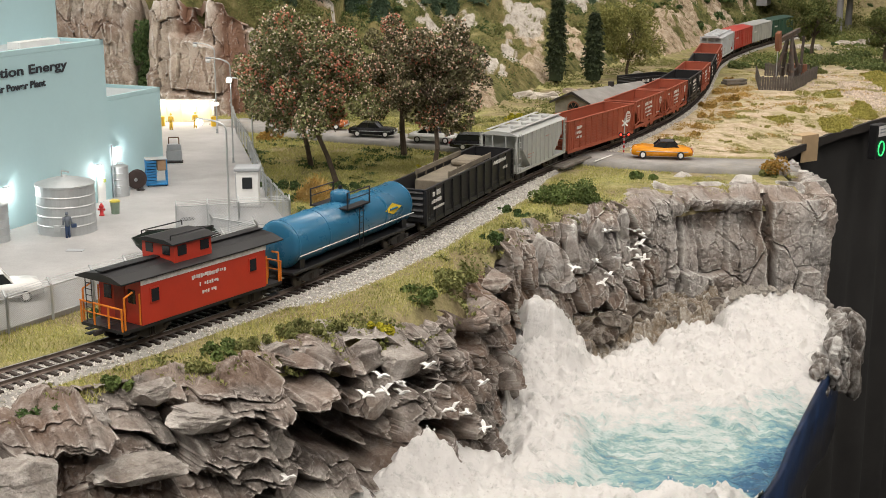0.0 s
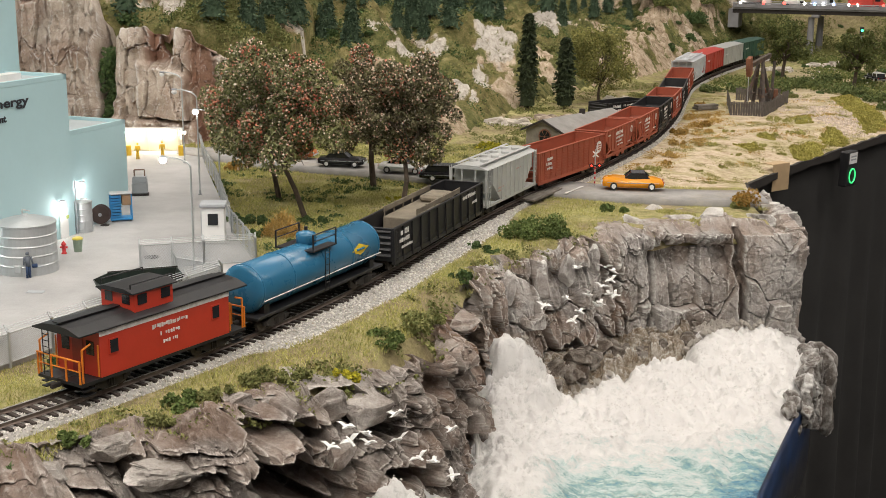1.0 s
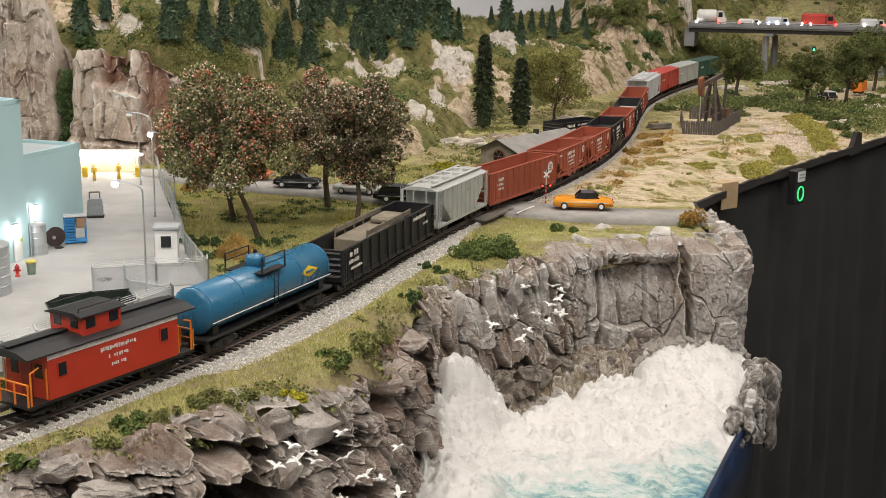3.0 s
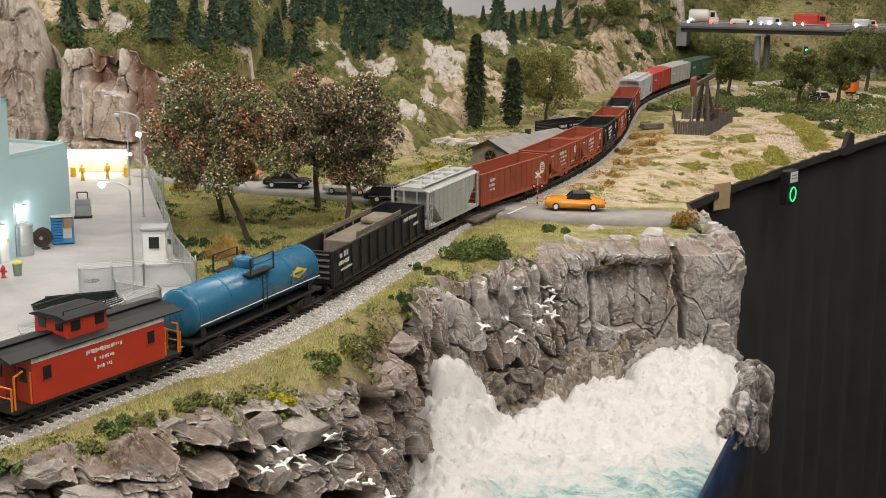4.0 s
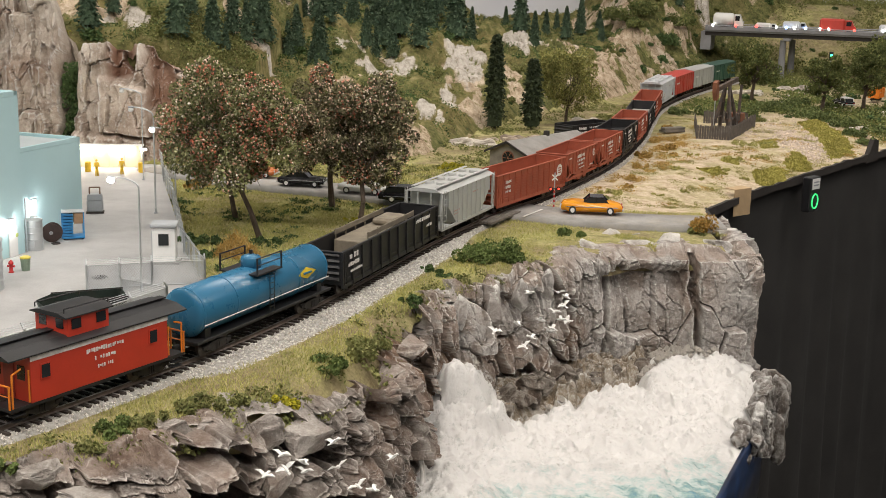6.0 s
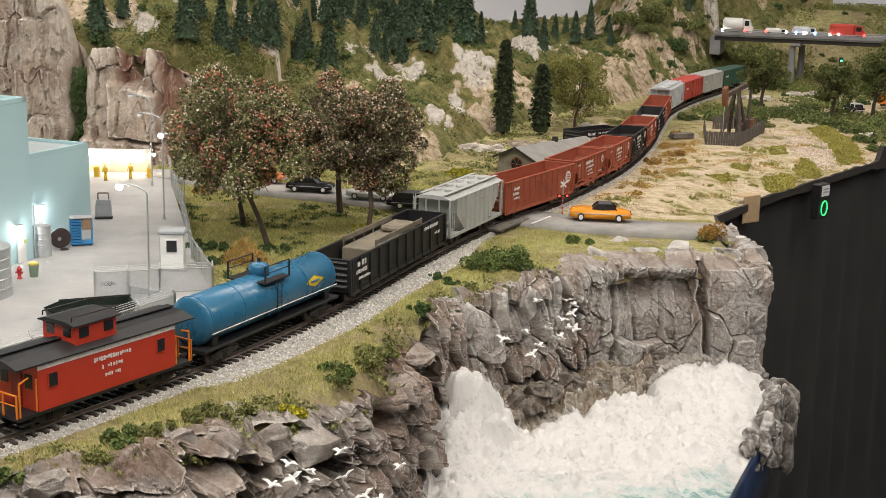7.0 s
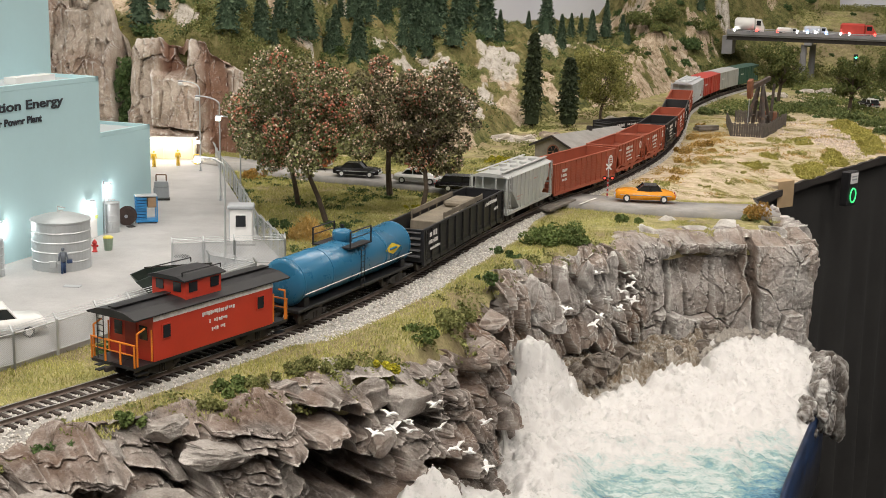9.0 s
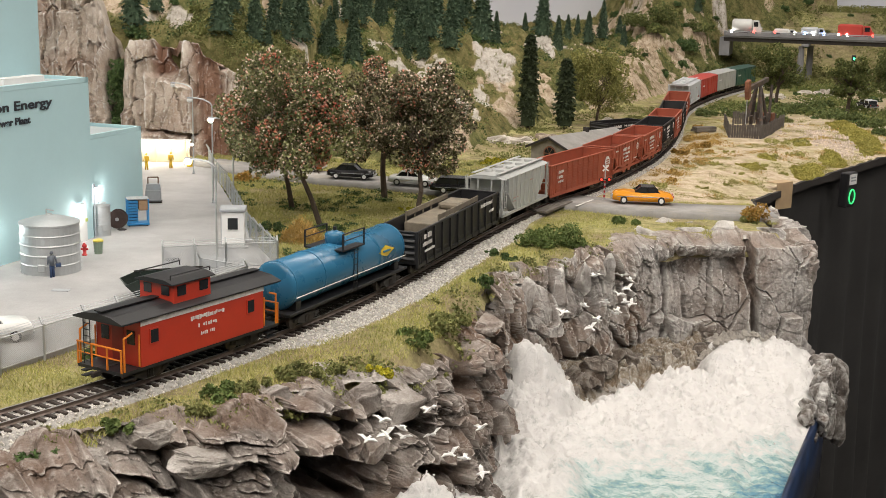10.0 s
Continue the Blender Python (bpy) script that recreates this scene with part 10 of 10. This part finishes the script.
# ---- the shed ----
def shed():
    a = Vector((0.62, 0.79, 0)).normalized()
    turn = math.degrees(math.atan2(a.y, a.x))
    ob = thing("goods_shed", pose(0.1475, 1.588, -0.003, 0, 0, turn), "grey-brown wooden goods shed with a round arched window", "shed")
    M_WALLW = paint("shed_wall", (0.24, 0.22, 0.18), 0.9, 0, 0.2, 80, 900, 0.4)
    M_ROOFW = paint("shed_roof", (0.27, 0.26, 0.245), 0.9, 0, 0.14, 60, 900, 0.4)
    L, w, e, r = 0.150, 0.029, 0.021, 0.034
    part("wall_body", prism(bmesh.new(), [(-w, 0), (-w, e), (0, r), (w, e), (w, 0)], 0, L, "x"), M_WALLW, ob)
    for s in (-1, 1):
        part("roof_slope", prism(bmesh.new(), [(0, r + 0.0004), (s * (w + 0.005), e - 0.0015), (s * (w + 0.005), e - 0.0002), (0, r + 0.0018)], -0.005, L + 0.005, "x"), M_ROOFW, ob)
        part("barge_board", prism(bmesh.new(), [(0, r - 0.001), (s * (w + 0.005), e - 0.003), (s * (w + 0.005), e - 0.0002), (0, r + 0.0018)], -0.0062, -0.0050, "x"), M_DARK, ob)
    part("chimney", new_box(0.080, 0.086, -0.003, 0.003, r - 0.002, r + 0.007, 0.0003), M_DARK, ob)
    win = part("arch_window", rod(bmesh.new(), (-0.0006, 0, 0.0135), (0.0, 0, 0.0135), 0.0095, None, 32), M_RUST, ob, "rust brown round window frame")
    for i in range(6):
        q = part("pane", prism(bmesh.new(), [(0.0016 * math.cos(t), 0.0135 + 0.0016 * math.sin(t)) for t in (i * 1.047 + 0.15, i * 1.047 + 0.9)] + [(0.0080 * math.cos(t), 0.0135 + 0.0080 * math.sin(t)) for t in (i * 1.047 + 0.95, i * 1.047 + 0.52, i * 1.047 + 0.1)], -0.0010, -0.0007, "x"), M_GLASS, win)
    for x in (0.03, 0.07, 0.11):
        part("side_door", new_box(x, x + 0.014, -w - 0.0006, -w, 0.001, 0.017), M_DARK, ob)
    part("platform", new_box(0.0, L, -w - 0.012, -w - 0.0008, 0, 0.004), M_TIMBER, ob)


M_RUST = paint("rust_brown", (0.22, 0.09, 0.05), 0.8, 0, 0.25)
shed()
# a spare wagon on the siding behind the shed
ob = gondola(pose(0.268, 1.865, -0.012, 0, 0, 44), 0.10, M_CARBLACK, M_DARK, "ribbed", "old black gondola car standing behind the shed")


# ---- oil well ----
def pump_jack(x, y, turn):
    ob = thing("pump_jack", pose(x, y, -0.003, 0, 0, turn), "rusty oil pump jack on a timber base", "pump jack")
    M_IRON = paint("pump_iron", (0.085, 0.07, 0.06), 0.75, 0, 0.3, 120, 900, 0.3, (0.25, 0.12, 0.06), 0.5)
    part("base_frame", new_box(-0.036, 0.036, -0.010, 0.010, 0, 0.005, 0.0006), M_TIMBER, ob)
    top = Vector((-0.004, 0, 0.062))
    for sx in (-0.020, 0.012):
        for sy in (-0.010, 0.010):
            part("tower_leg", rod(bmesh.new(), (sx, sy, 0.005), top + Vector((0, sy * 0.2, 0)), 0.0021, 0.0016, 8), M_IRON, ob)
    for z, k in ((0.022, 0.70), (0.042, 0.40)):
        for sy in (-1, 1):
            part("tower_brace", rod(bmesh.new(), (-0.004 - 0.017 * k, sy * 0.010 * k, z), (-0.004 + 0.017 * k, sy * 0.010 * k, z), 0.0008, None, 5), M_IRON, ob)
    beam = part("walking_beam", new_box(-0.042, 0.036, -0.0018, 0.0018, -0.0030, 0.0030, 0.0004), M_IRON, ob, "dark walking beam")
    beam.matrix_basis = Matrix.Translation(top + Vector((0, 0, 0.003))) @ pose(0, 0, 0, 0, -6, 0)
    head = part("horse_head", prism(bmesh.new(), [(-0.050, 0.010), (-0.041, 0.012), (-0.040, -0.010), (-0.047, -0.013), (-0.0505, -0.002)], -0.0022, 0.0022), M_RUST, ob, "rusty horse head")
    head.matrix_basis = Matrix.Translation(top + Vector((0, 0, 0.003))) @ pose(0, 0, 0, 0, -6, 0)
    for sy in (-0.006, 0.006):
        part("pitman_arm", rod(bmesh.new(), (0.030, sy, 0.062), (0.026, sy, 0.022), 0.0016, None, 6), M_IRON, ob)
        part("crank", new_box(0.018, 0.034, sy - 0.001, sy + 0.001, 0.014, 0.026, 0.001), M_IRON, ob)
    part("gearbox", new_box(0.018, 0.034, -0.005, 0.005, 0.005, 0.018, 0.001), M_IRON, ob)
    part("engine_house", new_box(0.030, 0.046, -0.008, 0.008, 0.005, 0.024, 0.0006), M_RUST, ob, "rusty orange engine box")
    part("polished_rod", rod(bmesh.new(), (-0.049, 0, 0.0), (-0.049, 0, 0.062), 0.0005, None, 6), M_STEEL, ob)


pump_jack(0.500, 1.985, 60)
bpy.data.objects["pump_jack"].scale = (1.2, 1.5, 1.2)


def board_fence(points, h):
    M_OLD = paint("old_board", (0.12, 0.105, 0.095), 0.9, 0, 0.25, 120, 900, 0.5)
    ob = thing("board_fence", None, "weathered dark board fence round the oil well", "fence")
    me = bpy.data.meshes.new("board")
    bm = new_box(-0.0017, 0.0017, -0.0004, 0.0004, 0, h, 0.0002)
    bm.to_mesh(me)
    bm.free()
    me.materials.append(M_OLD)
    rng = random.Random(3)
    for a, b in zip(points, points[1:]):
        d = math.hypot(b[0] - a[0], b[1] - a[1])
        n = int(d / 0.0038)
        turn = math.degrees(math.atan2(b[1] - a[1], b[0] - a[0]))
        for i in range(n):
            t = (i + 0.5) / n
            x, y = a[0] + (b[0] - a[0]) * t, a[1] + (b[1] - a[1]) * t
            q = new("board", me)
            q.parent = ob
            q.matrix_basis = pose(x, y, float(ground_z(x, y)) - 0.001, 0, 0, turn) @ Matrix.Diagonal((1, 1, rng.uniform(0.9, 1.06), 1))
        for z in (0.005, h * 0.8):
            part("fence_rail", rod(bmesh.new(), (*a, float(ground_z(*a)) + z), (*b, float(ground_z(*b)) + z), 0.0007, None, 5), M_OLD, ob)


board_fence([(0.470, 2.09), (0.446, 1.935), (0.490, 1.908), (0.572, 2.10)], 0.022)
board_fence([(0.565, 2.125), (0.490, 2.120)], 0.022)
stack = thing("timber_stack", pose(0.418, 1.985, -0.002, 0, 0, 25), "stack of dark old sleepers near the well", "timber stack")
for i in range(7):
    part("timber", new_box(-0.020, 0.018, -0.008 + (i % 4) * 0.0042, -0.0044 + (i % 4) * 0.0042, (i // 4) * 0.004, (i // 4) * 0.004 + 0.0036, 0.0004), M_TIMBER, stack)


# ---- road bridge in the distance ----
def bridge():
    a, b = Vector((0.675, 3.12, 0.106)), Vector((1.36, 2.90, 0.092))
    u = (b - a).normalized()
    L = (b - a).length
    turn = math.degrees(math.atan2(u.y, u.x))
    ob = thing("road_bridge", pose(a.x, a.y, a.z, 0, 0, turn), "grey concrete road bridge over the line", "bridge")
    M_BR = paint("bridge_concrete", (0.24, 0.24, 0.25), 0.85, 0, 0.12, 30)
    part("deck", new_box(0, L, -0.045, 0.045, -0.007, 0.0, 0.001), M_BR, ob)
    for y in (-0.047, 0.043):
        part("parapet", new_box(0, L, y, y + 0.004, -0.003, 0.0055, 0.0006), M_BR, ob)
        for i in range(int(L / 0.055)):
            part("parapet_post", new_box(i * 0.055, i * 0.055 + 0.006, y - 0.0015, y + 0.0055, -0.003, 0.0085, 0.0006), M_BR, ob)
        part("handrail", rod(bmesh.new(), (0, y + 0.002, 0.0078), (L, y + 0.002, 0.0078), 0.0010, None, 6), M_GREYPAINT, ob)
        part("girder", new_box(0, L, y * 0.8 - 0.003, y * 0.8 + 0.003, -0.016, -0.007), M_DARK, ob)
    for x in (0.19, 0.455, 0.62):
        for y in (-0.026, 0.026):
            part("pier", rod(bmesh.new(), (x + y * 0.35, y, -0.135), (x + y * 0.35, y, -0.022), 0.0085, 0.0070, 12), M_BR, ob)
        part("pier_cap", new_box(x - 0.009, x + 0.009, -0.042, 0.042, -0.023, -0.016, 0.001), M_BR, ob)
    part("abutment", new_box(-0.01, 0.014, -0.040, 0.040, -0.05, -0.0072), M_BR, ob)
    m = Matrix.Translation(a) @ pose(0, 0, 0, 0, 0, turn)

    def van(x, y, l, w, h, body, label, lights):
        v = thing("van", m @ pose(x, y, 0.0) @ Matrix.Scale(0.95, 4), label, "van", "vehicles on the bridge")
        if h > 0.038:
            bm = lathe(bmesh.new(), [(0.001, -l / 2), (h * 0.30, -l / 2 + 0.001), (h * 0.40, -l / 2 + 0.005), (h * 0.40, l * 0.2 - 0.005), (h * 0.30, l * 0.2 - 0.001), (0.001, l * 0.2)], 24, "x", Matrix.Translation((0, 0, h * 0.58)))
            part("tank", bm, body, v, "round white tank", True)
            part("chassis", new_box(-l / 2, l / 2, -w / 3, w / 3, 0.004, 0.009), M_DARK, v)
        else:
            part("body", new_box(-l / 2, l * 0.2, -w / 2, w / 2, 0.004, h, 0.004), body, v)
        part("cab", prism(bmesh.new(), [(l * 0.21, 0.004), (l * 0.21, h * 0.92), (l * 0.38, h * 0.90), (l * 0.46, h * 0.5), (l / 2, h * 0.45), (l / 2, 0.004)], -w / 2, w / 2), body, v)
        part("side_window", new_box(l * 0.24, l * 0.38, -w / 2 - 0.0005, -w / 2, h * 0.52, h * 0.82), M_GLASS, v)
        for wx in (-l * 0.3, l * 0.3):
            for wy in (-w / 2, w / 2):
                part("wheel", rod(bmesh.new(), (wx, wy - 0.001, 0.0045), (wx, wy + 0.001, 0.0045), 0.0045, None, 14), M_BLACK, v)
        for dx, mt in lights:
            part("lamp", lathe(bmesh.new(), [(0.0003, 0.004), (0.0026, 0.0055), (0.0032, 0.0080), (0.0026, 0.0105), (0.0003, 0.012)], 12, "z", Matrix.Translation((dx, -w / 2 - 0.0018, 0))), mt, v, "lit lamp")

    red, white, bluel = glow("beacon_red", (1, 0.06, 0.04), 6.0), glow("beacon_white", (1, 0.95, 0.9), 14.0), glow("beacon_blue", (0.3, 0.5, 1.0), 9.0)
    van(0.050, -0.018, 0.075, 0.026, 0.040, M_CARWHT, "white lorry on the bridge with lit lamps", [(-0.036, white), (0.020, red)])
    van(0.140, -0.018, 0.055, 0.022, 0.018, M_CARWHT, "white car on the bridge with red lamps", [(-0.025, red), (0.025, white)])
    van(0.205, -0.018, 0.060, 0.024, 0.024, M_CARPALE, "pale rescue van on the bridge with blue lamps", [(-0.02, bluel), (0.0, white), (0.025, bluel)])
    van(0.300, -0.018, 0.085, 0.026, 0.034, M_BOXRED, "red fire engine on the bridge with lit lamps", [(-0.04, white), (-0.02, white), (0.04, red)])
    van(0.420, -0.018, 0.060, 0.024, 0.024, M_CARPALE, "pale van on the bridge with lit lamps", [(-0.02, white), (0.025, red)])


bridge()
# signal and vehicles on the far bank
sg = thing("rail_signal", pose(0.815, 2.55, -0.003), "slim railway signal showing green", "signal")
part("mast", rod(bmesh.new(), (0, 0, 0), (0, 0, 0.085), 0.0012, None, 8), M_GREYPAINT, sg)
part("head", new_box(-0.004, 0.004, -0.002, 0.002, 0.078, 0.095, 0.001), M_BLACK, sg)
part("green_lens", rod(bmesh.new(), (0, -0.003, 0.088), (0, -0.0018, 0.088), 0.0024, None, 14), glow("green_signal", (0.05, 1.0, 0.35), 5.0), sg, "lit green lens")
motor_car(0.815, 2.44, float(ground_z(0.815, 2.44)) + 0.002, 100, 0.055, M_CARBLK, M_CARWHT, "dark car with a white roof on the far bank", "limo")
ob = boxcar(pose(0.905, 2.53, 0.0, 0, 0, 60) @ Matrix.Scale(0.55, 4), 0.09, M_ORANGE, "small orange railway wagon on the far bank")
ob["group"] = "cars on the far bank"


# ---- things on the table's edge ----
card = thing("cardboard_piece", pose(0.421, 1.500, -0.018, 0, 0, 38), "bent tan cardboard piece tucked over the table's edge", "cardboard")
M_CARD = paint("cardboard", (0.46, 0.33, 0.19), 0.85, 0, 0.1, 60, 900, 0.2)
part("sheet", new_box(-0.015, 0.015, -0.0062, -0.0054, -0.019, 0.0135, 0.0002), M_CARD, card)
part("fold", new_box(-0.015, 0.015, -0.0054, 0.010, 0.0127, 0.0135), M_CARD, card)
sw = thing("power_switch", pose(0.540, 1.660, -0.037, 0, 0, 46), "black switch box with a glowing green ring and label", "switch")
part("box", new_box(-0.013, 0.013, -0.018, -0.006, -0.022, 0.024, 0.0012), M_BLACK, sw)
plate = part("label_plate", new_box(-0.009, 0.010, -0.0186, -0.018, 0.008, 0.022), M_WHITE, sw, "white paper label")
for z in (0.0125, 0.0165):
    part("text_bar", new_box(-0.006, 0.007, -0.0189, -0.0186, z, z + 0.0018), M_GREYPAINT, plate)
bm = bmesh.new()
ring = [(0.0075 * math.cos(i * 0.3491), -0.0186, -0.008 + 0.0095 * math.sin(i * 0.3491)) for i in range(19)]
path_rod(bm, ring, 0.0010, 6)
part("ring", bm, glow("switch_green", (0.05, 0.75, 0.22), 1.0), sw, "glowing green ring")


# ---- lit loading bay at the yard's end ----
bay = thing("loading_bay", pose(-0.315, 1.505, 0, 0, 0, 4), "brightly lit cream loading bay wall at the yard's end", "loading bay")
M_CREAM = paint("cream_wall", (0.70, 0.64, 0.48), 0.8, 0, 0.06, 60)
part("back_wall", new_box(-0.062, 0.020, 0.0, 0.004, 0, 0.026, 0.0003), M_CREAM, bay)
for i in range(5):
    x = -0.058 + i * 0.018
    part("pillar", new_box(x, x + 0.003, -0.003, 0.0, 0, 0.0262), M_CREAM, bay)
    part("lamp", new_box(x + 0.006, x + 0.012, -0.004, -0.001, 0.0205, 0.0235, 0.0006), M_BULB, bay, "glowing lamp")
part("canopy", new_box(-0.064, 0.022, -0.006, 0.004, 0.0262, 0.0275), M_WHITE, bay)
for x in (-0.045, -0.005):
    d = bpy.data.lights.new("bay_light", "POINT")
    d.energy, d.shadow_soft_size, d.color = 0.03, 0.004, (1.0, 0.86, 0.58)
    lo = new("bay_light", d)
    lo.location = (-0.315 + x, 1.488, 0.025)
for x, y in ((-0.352, 1.47), (-0.290, 1.47)):
    part("drum", lathe(bmesh.new(), [(0.0035, 0), (0.0035, 0.011), (0.003, 0.0115)], 16), M_YELLOW, bay, "yellow drum").matrix_basis = pose(x + 0.315, y - 1.505, 0)
